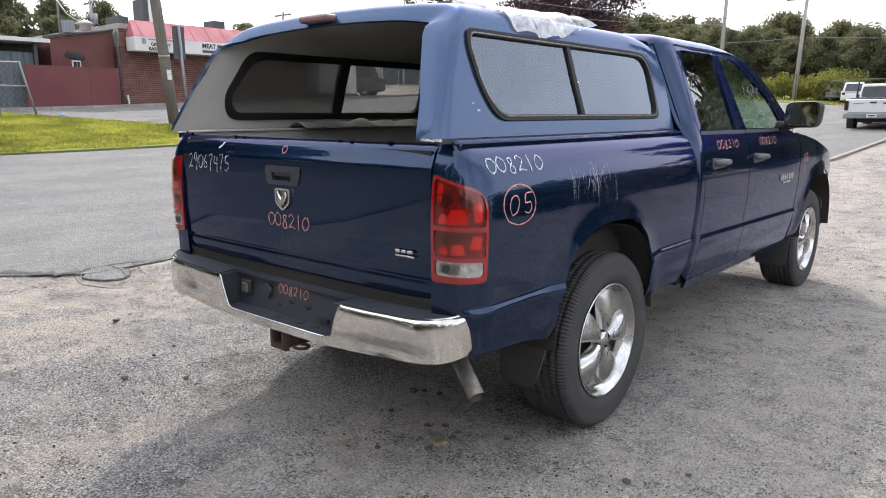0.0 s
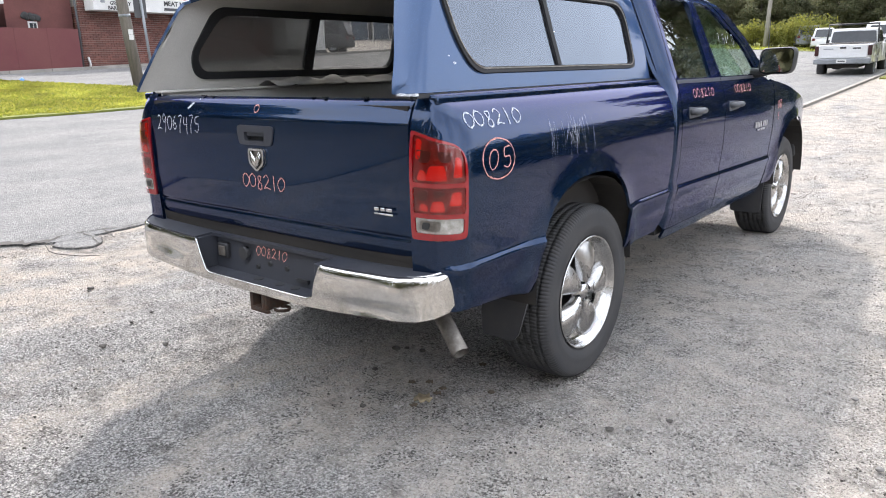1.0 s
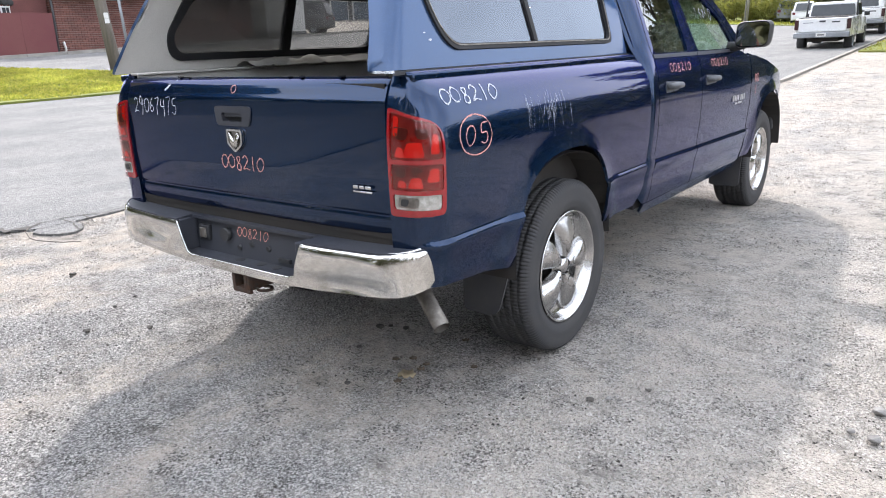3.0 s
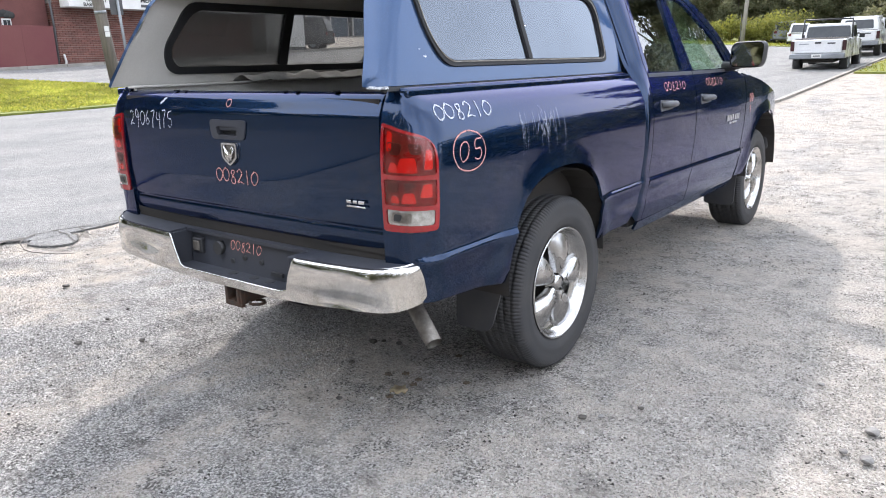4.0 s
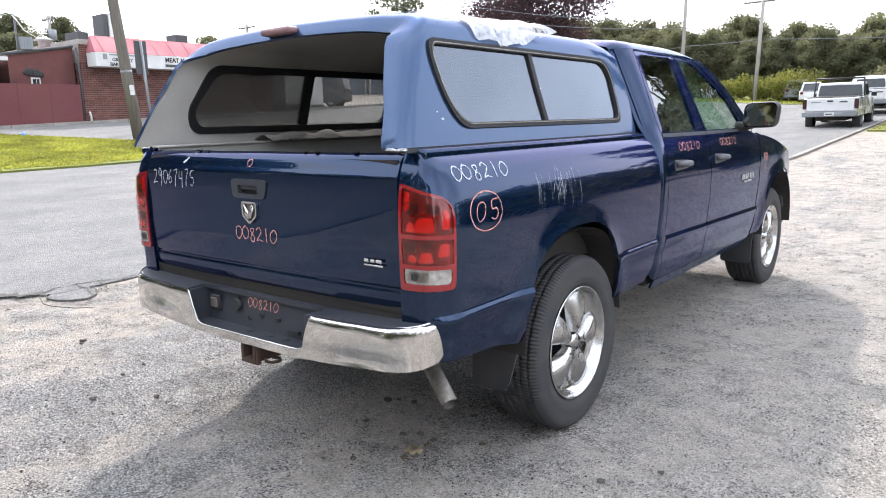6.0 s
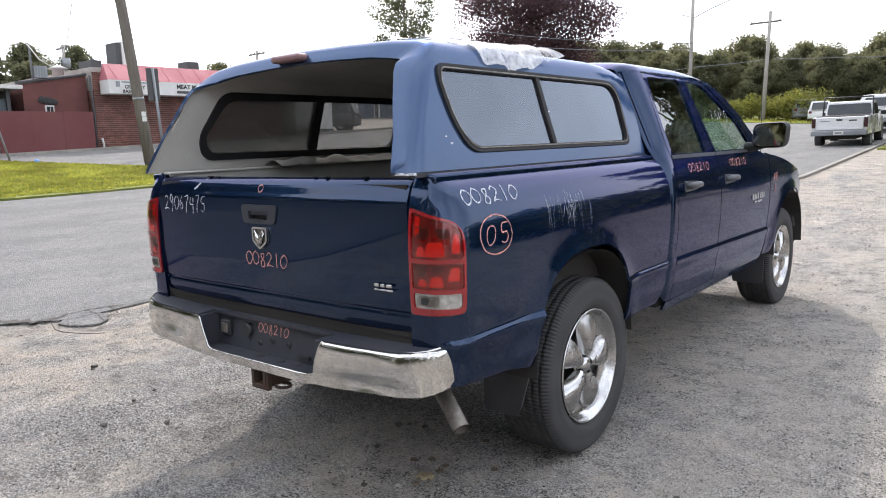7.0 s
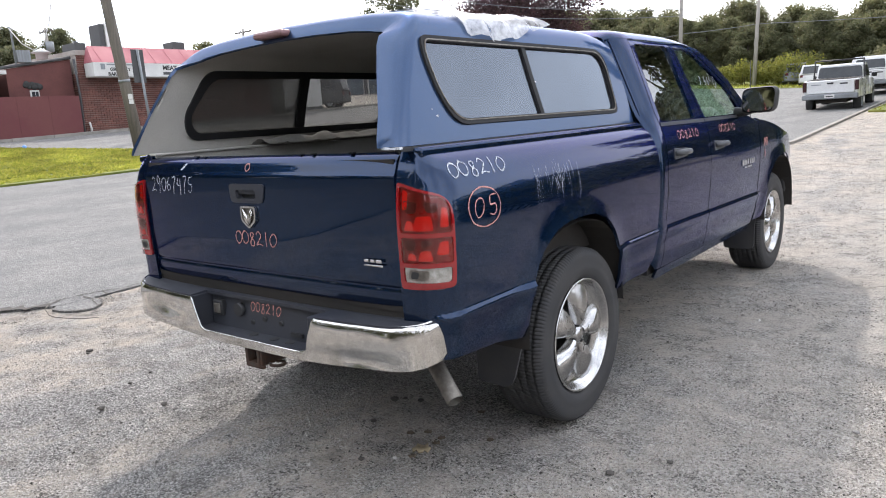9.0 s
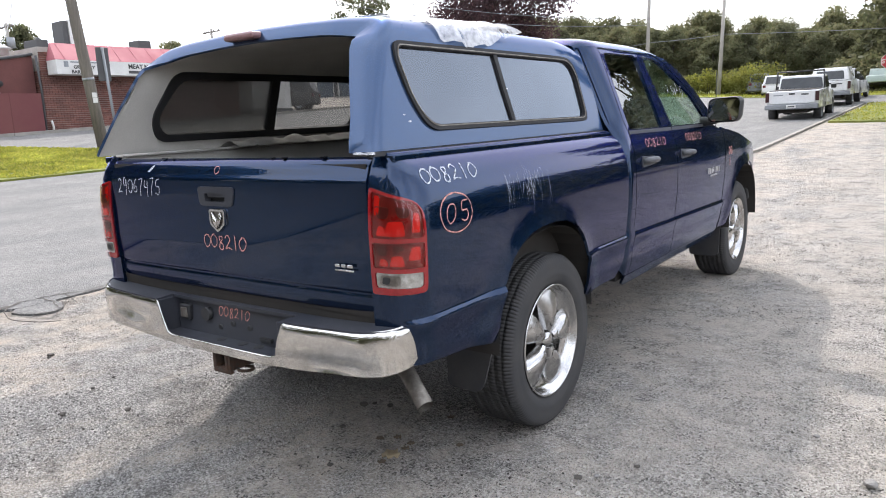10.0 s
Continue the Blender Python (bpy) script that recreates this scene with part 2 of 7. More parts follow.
def sheet(loop, holes, f, thick=0.012, step=0.06, away=(0, 0, 0), mats=(0, 0), bm=None):
    """A curved panel: a flat outline with holes, cut into a grid, laid on the surface f(u, v) and given thickness on the side of `away`."""
    flat = bmesh.new()
    for ring in [loop, *holes]:
        vs = [flat.verts.new((u, v, 0)) for u, v in ring]
        for a, b in zip(vs, vs[1:] + vs[:1]):
            flat.edges.new((a, b))
    bmesh.ops.triangle_fill(flat, use_beauty=True, use_dissolve=False, edges=flat.edges[:])
    lo = [min(p[i] for p in loop) for i in (0, 1)]
    hi = [max(p[i] for p in loop) for i in (0, 1)]
    for i, st in enumerate(step if isinstance(step, tuple) else (step, step)):
        n = int((hi[i] - lo[i]) / st)
        for k in range(1, n + 1):
            co = [0, 0, 0]
            no = [0, 0, 0]
            co[i], no[i] = lo[i] + (hi[i] - lo[i]) * k / (n + 1), 1
            bmesh.ops.bisect_plane(flat, geom=flat.verts[:] + flat.edges[:] + flat.faces[:], plane_co=co, plane_no=no, dist=1e-6)
    for v in flat.verts:
        v.co = f(v.co.x, v.co.y)
    flat.normal_update()
    away = Vector(away)
    votes = sum(fc.normal.dot(away - fc.calc_center_median()) * fc.calc_area() for fc in flat.faces)
    if votes > 0:
        bmesh.ops.reverse_faces(flat, faces=flat.faces[:])
    flat.normal_update()
    for fc in flat.faces:
        fc.smooth, fc.material_index = True, mats[0]
    if thick:
        faces = flat.faces[:]
        rim = [e for e in flat.edges if len(e.link_faces) == 1]
        twin = {v: flat.verts.new(v.co - v.normal * thick) for v in flat.verts[:]}
        for fc in faces:
            g = flat.faces.new([twin[v] for v in reversed(fc.verts)])
            g.smooth, g.material_index = True, mats[1]
        for e in rim:
            a, b = e.verts
            fc = e.link_faces[0]
            order = [lp.vert for lp in fc.loops]
            if order[(order.index(a) + 1) % len(order)] is b:
                a, b = b, a
            g = flat.faces.new((a, b, twin[b], twin[a]))
            g.material_index = mats[0]
            e.smooth = False
            twin_edge = flat.edges.get((twin[a], twin[b]))
            twin_edge.smooth = False
    if bm is None:
        return flat
    me = bpy.data.meshes.new("tmp")
    flat.to_mesh(me)
    flat.free()
    bm.from_mesh(me)
    bpy.data.meshes.remove(me)
    return bm


def mirror_x(bm):
    bmesh.ops.scale(bm, vec=(-1, 1, 1), verts=bm.verts[:])
    bmesh.ops.reverse_faces(bm, faces=bm.faces[:])
    return bm


def soft(z, table, w=0.02):
    xs, ys = zip(*table)
    return float(np.mean(np.interp([z - w, z - w / 2, z, z + w / 2, z + w], xs, ys)))


def writing(bm, text, place, u, v, size, slant=0.0, width=0.007, gap=0.72, wobble=0.03, sign=1, xs=0.62, seed=""):
    """Hand-drawn figures as flat strokes laid on the surface place(u, v)."""
    rnd = random.Random(seed or text)
    for ch in text:
        for stroke in STROKES[ch]:
            pts = [Vector((p[0] + rnd.uniform(-wobble, wobble), p[1] + rnd.uniform(-wobble, wobble))) for p in stroke]
            fine = []
            for i in range(len(pts) - 1):
                p0, p1, p2, p3 = pts[max(i - 1, 0)], pts[i], pts[i + 1], pts[min(i + 2, len(pts) - 1)]
                for k in range(4):
                    t = k / 4
                    fine.append(0.5 * ((2 * p1) + (p2 - p0) * t + (2 * p0 - 5 * p1 + 4 * p2 - p3) * t * t + (3 * p1 - p0 - 3 * p2 + p3) * t ** 3))
            fine.append(pts[-1])
            prev = None
            for i, p in enumerate(fine):
                d = (fine[min(i + 1, len(fine) - 1)] - fine[max(i - 1, 0)])
                d = d.normalized() if d.length > 1e-6 else Vector((1, 0))
                side = Vector((-d.y, d.x)) * width * rnd.uniform(0.22, 0.48)
                c = Vector((u + sign * (p.x * xs + slant * p.y) * size, v + p.y * size))
                row = [bm.verts.new(place(c.x + side.x, c.y + side.y)), bm.verts.new(place(c.x - side.x, c.y - side.y))]
                if prev:
                    bm.faces.new((prev[0], prev[1], row[1], row[0]))
                prev = row
        u += sign * size * gap
    return bm


ROUND = [(0.5, 1), (0.12, 0.8), (0.05, 0.4), (0.35, 0.02), (0.8, 0.2), (0.95, 0.6), (0.75, 0.92), (0.45, 1.0)]
STROKES = {
    "0": [ROUND], "O": [ROUND],
    "1": [[(0.5, 1.05), (0.5, 0.5), (0.48, -0.05)]],
    "2": [[(0.1, 0.8), (0.45, 1), (0.8, 0.75), (0.5, 0.35), (0.05, 0.0), (0.5, 0.08), (0.95, 0.0)]],
    "4": [[(0.2, 1), (0.15, 0.5), (0.85, 0.5)], [(0.75, 1), (0.72, 0.4), (0.7, -0.2)]],
    "5": [[(0.9, 1), (0.3, 0.95), (0.25, 0.55), (0.7, 0.5), (0.8, 0.2), (0.5, -0.05), (0.1, 0.05)]],
    "6": [[(0.7, 1), (0.25, 0.6), (0.15, 0.2), (0.5, 0.0), (0.8, 0.25), (0.5, 0.45), (0.2, 0.3)]],
    "7": [[(0.1, 0.95), (0.85, 1.0), (0.5, 0.4), (0.4, -0.2)]],
    "8": [[(0.75, 0.95), (0.3, 0.9), (0.35, 0.6), (0.75, 0.35), (0.7, 0.0), (0.25, 0.0), (0.3, 0.35), (0.7, 0.65), (0.75, 0.98)]],
    "9": [[(0.8, 0.8), (0.4, 1), (0.15, 0.7), (0.5, 0.5), (0.8, 0.8), (0.75, 0.3), (0.65, -0.2)]],
    "R": [[(0.2, 0), (0.2, 1)], [(0.2, 1), (0.8, 0.85), (0.25, 0.5), (0.85, 0.0)]],
}


# ---- ground ----
def rise(x, y):
    """The lie of the land: level under the truck, climbing gently towards the street and the side road."""
    a, b = (-x - 6) / 2, (y - 6) / 2
    f = lambda u: 2 * (u if u > 30 else math.log1p(math.exp(u)))
    z = 0.07 * min(f(a), 40) + 0.041 * min(f(b), 60)
    return z


GRAVEL, gn, gl, gb = nodes_of("gravel")


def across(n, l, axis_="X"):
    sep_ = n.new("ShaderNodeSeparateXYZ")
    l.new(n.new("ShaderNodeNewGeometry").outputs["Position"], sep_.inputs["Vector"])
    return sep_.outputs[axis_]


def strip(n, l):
    """Loose chips in the driven lane, packed dust beside it; also brightens shaded ground beside the truck."""
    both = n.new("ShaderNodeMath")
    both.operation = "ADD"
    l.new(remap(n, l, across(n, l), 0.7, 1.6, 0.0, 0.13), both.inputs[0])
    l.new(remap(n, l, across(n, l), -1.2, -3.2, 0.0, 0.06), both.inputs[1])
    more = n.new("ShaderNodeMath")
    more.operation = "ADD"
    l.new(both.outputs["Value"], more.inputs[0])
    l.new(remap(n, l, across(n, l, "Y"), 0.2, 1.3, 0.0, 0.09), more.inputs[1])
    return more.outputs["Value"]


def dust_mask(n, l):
    """Where pale dust has settled over the chips: broad ragged patches, plus strip's brightening of shaded ground."""
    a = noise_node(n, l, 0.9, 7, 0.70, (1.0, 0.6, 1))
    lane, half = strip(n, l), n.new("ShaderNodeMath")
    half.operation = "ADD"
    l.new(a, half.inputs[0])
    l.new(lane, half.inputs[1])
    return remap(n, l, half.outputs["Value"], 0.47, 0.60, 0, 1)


def chips(scale, lo, hi):
    v = gn.new("ShaderNodeTexVoronoi")
    v.inputs["Scale"].default_value = scale
    gl.new(gn.new("ShaderNodeNewGeometry").outputs["Position"], v.inputs["Vector"])
    sep = gn.new("ShaderNodeSeparateColor")
    gl.new(v.outputs["Color"], sep.inputs["Color"])
    return blend(gn, gl, sep.outputs["Red"], lo, hi), v.outputs["Distance"]


mid = noise_node(gn, gl, 7, 6, 0.7)
fine = noise_node(gn, gl, 85, 4, 0.75)
grit = noise_node(gn, gl, 210, 2, 0.6)
c1, d1 = chips(95, (0.09, 0.085, 0.079), (0.76, 0.735, 0.70))
c2, d2 = chips(185, (0.08, 0.076, 0.071), (0.80, 0.775, 0.74))
stone = blend(gn, gl, remap(gn, gl, mid, 0.42, 0.58, 0.2, 0.85), c1, c2)
stone = blend(gn, gl, remap(gn, gl, d1, 0.45, 0.75, 0, 0.7), stone, (0.07, 0.066, 0.06))
stone = blend(gn, gl, remap(gn, gl, fine, 0.49, 0.64, 0, 0.8), stone, (0.06, 0.057, 0.054))
dust = blend(gn, gl, remap(gn, gl, mid, 0.4, 0.62, 0, 1), (0.62, 0.53, 0.43), (0.48, 0.415, 0.345))
dust = blend(gn, gl, remap(gn, gl, grit, 0.54, 0.65, 0, 0.8), dust, (0.66, 0.62, 0.56))
dust = blend(gn, gl, remap(gn, gl, fine, 0.51, 0.65, 0, 0.75), dust, (0.16, 0.148, 0.128))
stone = blend(gn, gl, remap(gn, gl, grit, 0.57, 0.66, 0, 0.75), stone, (0.74, 0.72, 0.69))
# Dust greys towards the right, which also puts the shade's cooler tone into its colour.
dust = blend(gn, gl, remap(gn, gl, across(gn, gl), -1.0, 1.5, 0, 1), dust, blend(gn, gl, remap(gn, gl, fine, 0.505, 0.63, 0, 0.8), blend(gn, gl, remap(gn, gl, mid, 0.4, 0.62, 0, 1), (0.61, 0.555, 0.49), (0.48, 0.44, 0.385)), (0.16, 0.145, 0.128)))
dust = blend(gn, gl, remap(gn, gl, noise_node(gn, gl, 1.7, 6, 0.7), 0.44, 0.58, 0.05, 0.5), dust, c1)
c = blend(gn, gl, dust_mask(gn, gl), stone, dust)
soil = noise_node(gn, gl, 3.1, 6, 0.7, (0.8, 1.3, 1))
c = blend(gn, gl, remap(gn, gl, soil, 0.55, 0.68, 0, 0.6), c, (0.085, 0.077, 0.068))
crumb_v = gn.new("ShaderNodeTexVoronoi")
crumb_v.inputs["Scale"].default_value = 120
gl.new(gn.new("ShaderNodeNewGeometry").outputs["Position"], crumb_v.inputs["Vector"])
crumb_c = gn.new("ShaderNodeSeparateColor")
gl.new(crumb_v.outputs["Color"], crumb_c.inputs["Color"])
cluster = gn.new("ShaderNodeMath")
cluster.operation = "ADD"
gl.new(crumb_c.outputs["Blue"], cluster.inputs[0])
gl.new(remap(gn, gl, noise_node(gn, gl, 3.4, 6, 0.75), 0.40, 0.64, -0.45, 0.20), cluster.inputs[1])
c = blend(gn, gl, remap(gn, gl, cluster.outputs["Value"], 0.78, 0.83, 0, 0.8), c, (0.06, 0.054, 0.047))
pale = gn.new("ShaderNodeMath")
pale.operation = "ADD"
gl.new(crumb_c.outputs["Green"], pale.inputs[0])
gl.new(remap(gn, gl, noise_node(gn, gl, 2.6, 6, 0.75), 0.40, 0.64, -0.40, 0.15), pale.inputs[1])
c = blend(gn, gl, remap(gn, gl, pale.outputs["Value"], 0.82, 0.87, 0, 0.75), c, (0.70, 0.67, 0.63))
gl.new(c, gb.inputs["Base Color"])
gb.inputs["Roughness"].default_value = 0.95
gbump = gn.new("ShaderNodeBump")
gbump.inputs["Strength"].default_value, gbump.inputs["Distance"].default_value = 1.0, 0.03
gl.new(fine, gbump.inputs["Height"])
gbump2 = gn.new("ShaderNodeBump")
gbump2.inputs["Strength"].default_value, gbump2.inputs["Distance"].default_value = 0.8, 0.015
gl.new(d1, gbump2.inputs["Height"])
gl.new(gbump.outputs["Normal"], gbump2.inputs["Normal"])
gl.new(gbump2.outputs["Normal"], gb.inputs["Normal"])
ASPHALT, an, al, ab = nodes_of("asphalt")
wear = noise_node(an, al, 1.1, 7, 0.65, (1.2, 0.5, 1))
agg = an.new("ShaderNodeTexVoronoi")
agg.inputs["Scale"].default_value = 90
al.new(an.new("ShaderNodeNewGeometry").outputs["Position"], agg.inputs["Vector"])
asep = an.new("ShaderNodeSeparateColor")
al.new(agg.outputs["Color"], asep.inputs["Color"])
tar = blend(an, al, remap(an, al, wear, 0.40, 0.60, 0, 1), (0.152, 0.151, 0.148), (0.215, 0.209, 0.198))
tar = blend(an, al, remap(an, al, asep.outputs["Red"], 0.55, 1.0, 0, 0.65), tar, (0.36, 0.355, 0.34))
tar = blend(an, al, remap(an, al, asep.outputs["Green"], 0.55, 1.0, 0, 0.75), tar, (0.06, 0.06, 0.06))
tar = blend(an, al, remap(an, al, noise_node(an, al, 16, 6, 0.75), 0.52, 0.68, 0, 0.6), tar, (0.09, 0.089, 0.087))
al.new(tar, ab.inputs["Base Color"])
ab.inputs["Roughness"].default_value = 0.88
abump = an.new("ShaderNodeBump")
abump.inputs["Strength"].default_value, abump.inputs["Distance"].default_value = 0.8, 0.012
al.new(agg.outputs["Distance"], abump.inputs["Height"])
al.new(abump.outputs["Normal"], ab.inputs["Normal"])
GRASSGROUND = surf("grass_ground", (0.11, 0.15, 0.022), (0.22, 0.225, 0.05), 0.95, scale=1.5, fine=30, bump=0.6, dist=0.05)


def axis(steps):
    out = [steps[0][0]]
    for a, b, st in steps:
        n = max(1, round((b - a) / st))
        out += [a + (b - a) * (k + 1) / n for k in range(n)]
    return out


def land(xs, ys, dz=0.0, rough=0.0, keep=None):
    bm = bmesh.new()
    grid = {}
    for i, x in enumerate(xs):
        for j, y in enumerate(ys):
            r = rough * (noise.noise(Vector((x * 2.2, y * 2.2, 0))) + 0.5 * noise.noise(Vector((x * 7, y * 7, 3)))) if rough and abs(x) < 15 and abs(y) < 25 else 0
            grid[i, j] = bm.verts.new((x, y, rise(x, y) + dz + r))
    for i in range(len(xs) - 1):
        for j in range(len(ys) - 1):
            bm.faces.new((grid[i, j], grid[i + 1, j], grid[i + 1, j + 1], grid[i, j + 1])).smooth = True
    return bm


gx = axis([(-600, -60, 60), (-60, -14, 3), (-14, -3, 0.5), (-3, 5, 0.1), (5, 15, 0.5), (15, 60, 5), (60, 600, 90)])
gy = axis([(-600, -60, 90), (-60, -5, 2.5), (-5, 5, 0.1), (5, 20, 0.5), (20, 80, 2.5), (80, 700, 62)])
tagged(part("ground", land(gx, gy, -0.012, 0.012), GRAVEL), "pale grey gravel and dust lot with worn patches", "ground", kind="structure")


def region(name, loop, material, label, category, dz=0.006, step=0.8, thick=0.05):
    """A flat sheet laid on the land within an outline."""
    bm = sheet(loop, [], lambda x, y: Vector((x, y, rise(x, y) + dz)), thick, step, (-10, 5, -400))
    return tagged(part(name, bm, material), label, category, kind="structure")


rnd = random.Random(3)
edge = []
for k in range(60):
    y = -12 + k * 0.45
    edge.append((-4.02 - 0.85 * min(0.9, max(0.0, -0.38 - y)) + 0.10 * noise.noise(Vector((0, y * 0.8, 0))) + 0.04 * noise.noise(Vector((0, y * 4, 5))) + 0.10 * math.exp(-((y + 0.3) / 0.5) ** 2), y))
edge = [p for p in edge if p[1] < 12.5]
road_loop = [(-13.9, -60), (-6.0, -60), (-4.3, -12.5)] + edge + [(-1.45, 15.2), (-1.45, 37.5), (30, 37.5), (30, 47), (-13.9, 47), (-40, 47), (-40, 39), (-13.9, 36)]
region("road", road_loop, ASPHALT, "worn grey asphalt street with a broken edge", "road")
region("side_street", [(-27.0, -40), (-25.0, 5.6), (-17.6, 8.9), (-13.95, 9.4), (-13.95, 36), (-26.4, 36), (-26.4, 14)], ASPHALT, "grey asphalt side street", "road", 0.004, 1.5)
region("grass_verge", [(-13.88, -30), (-13.88, 9.0), (-17.6, 8.8), (-25.0, 5.5), (-25.0, -30)], GRASSGROUND, "bright green mown grass verge", "grass", 0.05, 1.0, 0.1)
region("grass_corner", [(-1.2, 24.5), (14, 21.5), (30, 21), (30, 37), (-0.9, 37)], GRASSGROUND, "bright green grass corner by the stop sign", "grass", 0.05, 1.0, 0.1)
region("far_lawn", [(-1.45, 47.1), (60, 47.1), (60, 75), (-60, 75), (-60, 47.1)], GRASSGROUND, "rough grass below the trees", "grass", 0.03, 3.0, 0.1)
CONCRETE = surf("concrete", (0.36, 0.335, 0.30), (0.25, 0.235, 0.21), 0.9, scale=2, fine=80)


def kerb(name, pts, w=0.15, h=0.13):
    bm = bmesh.new()
    for (x0, y0), (x1, y1) in zip(pts, pts[1:]):
        d = Vector((x1 - x0, y1 - y0))
        n = max(1, int(d.length / 1.5))
        for k in range(n):
            a, b = Vector((x0, y0)) + d * (k / n), Vector((x0, y0)) + d * ((k + 0.985) / n)
            o = Vector((-d.y, d.x)).normalized() * w / 2
            z0, z1 = rise(*a), rise(*b)
            vs = [bm.verts.new((*(p + q), z + e)) for e in (-0.05, h) for p, z in ((a, z0), (b, z1)) for q in (o, -o)]
            for f in ((0, 1, 3, 2), (4, 6, 7, 5), (0, 4, 5, 1), (2, 3, 7, 6), (0, 2, 6, 4), (1, 5, 7, 3)):
                bm.faces.new([vs[i] for i in f])
    bmesh.ops.recalc_face_normals(bm, faces=bm.faces[:])
    return tagged(part(name, bm, CONCRETE), "pale worn concrete kerb", "kerb", kind="structure")


kerb("kerb_east", [(-1.7, 13.2), (-1.42, 15.2), (-1.38, 37.0)], 0.11, 0.05)
kerb("kerb_shop", [(-26.3, 2), (-26.6, 14), (-27.2, 36)], 1.2, 0.07)


# ---- the pickup truck ----
truck = thing("pickup_truck", "dark blue pickup truck with camper shell and chalk numbers on gravel", "truck")

BODY = [(0.48, 0.92), (0.56, 0.955), (0.62, 0.972), (0.80, 0.986), (0.95, 1.0), (1.12, 1.002), (1.2, 0.992), (1.27, 0.968), (1.32, 0.937), (1.352, 0.90), (1.372, 0.86)]
DOOR = [(0.45, 0.90), (0.53, 0.945), (0.62, 0.968), (0.80, 0.981), (0.95, 0.995), (1.12, 0.997), (1.24, 0.985), (1.31, 0.965), (1.36, 0.945)]
Y0, RC, TG = -1.0, 0.115, -1.115
ARCH_R, ARCH_F = (-0.10, 0.44), (3.55, 0.46)


def flare(y, z, c):
    r = math.hypot((y - c[0]) / 0.98, z - c[1])
    return 0.022 * math.exp(-((r - 0.52) / 0.075) ** 2) if z > 0.45 else 0.0


def ridge(z, zc):
    """The character line low on the body: a narrow ledge above, easing away below."""
    d = z - zc
    return 0.013 * math.exp(-(d / (0.010 if d > 0 else 0.05)) ** 2)


def bed_surface(q, z):
    """The bed's side and rear corner: q runs from the tailgate round the corner and forwards."""
    off = soft(z, BODY, 0.011 if z < 0.82 else 0.025) - 1.0 + ridge(z, 0.772) * max(0.0, min(1.0, 1 + (q + 0.06) / 0.08))
    if q >= 0:
        return Vector((1.0 + off + flare(Y0 + q, z, ARCH_R), Y0 + q, z))
    a = -q / RC
    if a <= math.pi / 2:
        return Vector((1 - RC + (RC + off) * math.cos(a), Y0 - (RC + off * 0.5) * math.sin(a), z))
    return Vector((1 - RC - (-q - RC * math.pi / 2), Y0 - RC - off * 0.5, z))


def arch(c, half, top, low, n=20, p=2.6):
    """The edge of a wheel opening from the front foot to the rear foot."""
    pts = []
    for k in range(n + 1):
        a = math.pi * k / n
        cy, sz = math.cos(a), math.sin(a)
        pts.append((c[0] + half * math.copysign(abs(cy) ** (2 / p), cy), low + (top - low) * sz ** (2 / p)))
    return pts


LIGHT = outline([(-0.237, 0.880), (-0.025, 0.886), (-0.025, 1.205), (-0.237, 1.258)], [0.015, 0.02, 0.07, 0.01], 5)
bed_loop = [(-0.252, 0.63), (0.27, 0.59)] + [(y - Y0, z) for y, z in reversed(arch(ARCH_R, 0.44, 1.0, 0.56))][0:] + [(1.76, 0.56), (1.845, 0.66), (1.85, 1.372), (-0.252, 1.372)]


def bed_side(side):
    bm = sheet(bed_loop, [LIGHT], bed_surface, 0.015, (0.05, 0.009), (0, 0, 0.9), (0, 1))
    if side < 0:
        mirror_x(bm)
    return part("bed_side", bm, [BLUE, DARK], truck)


for side in (1, -1):
    bed_side(side)


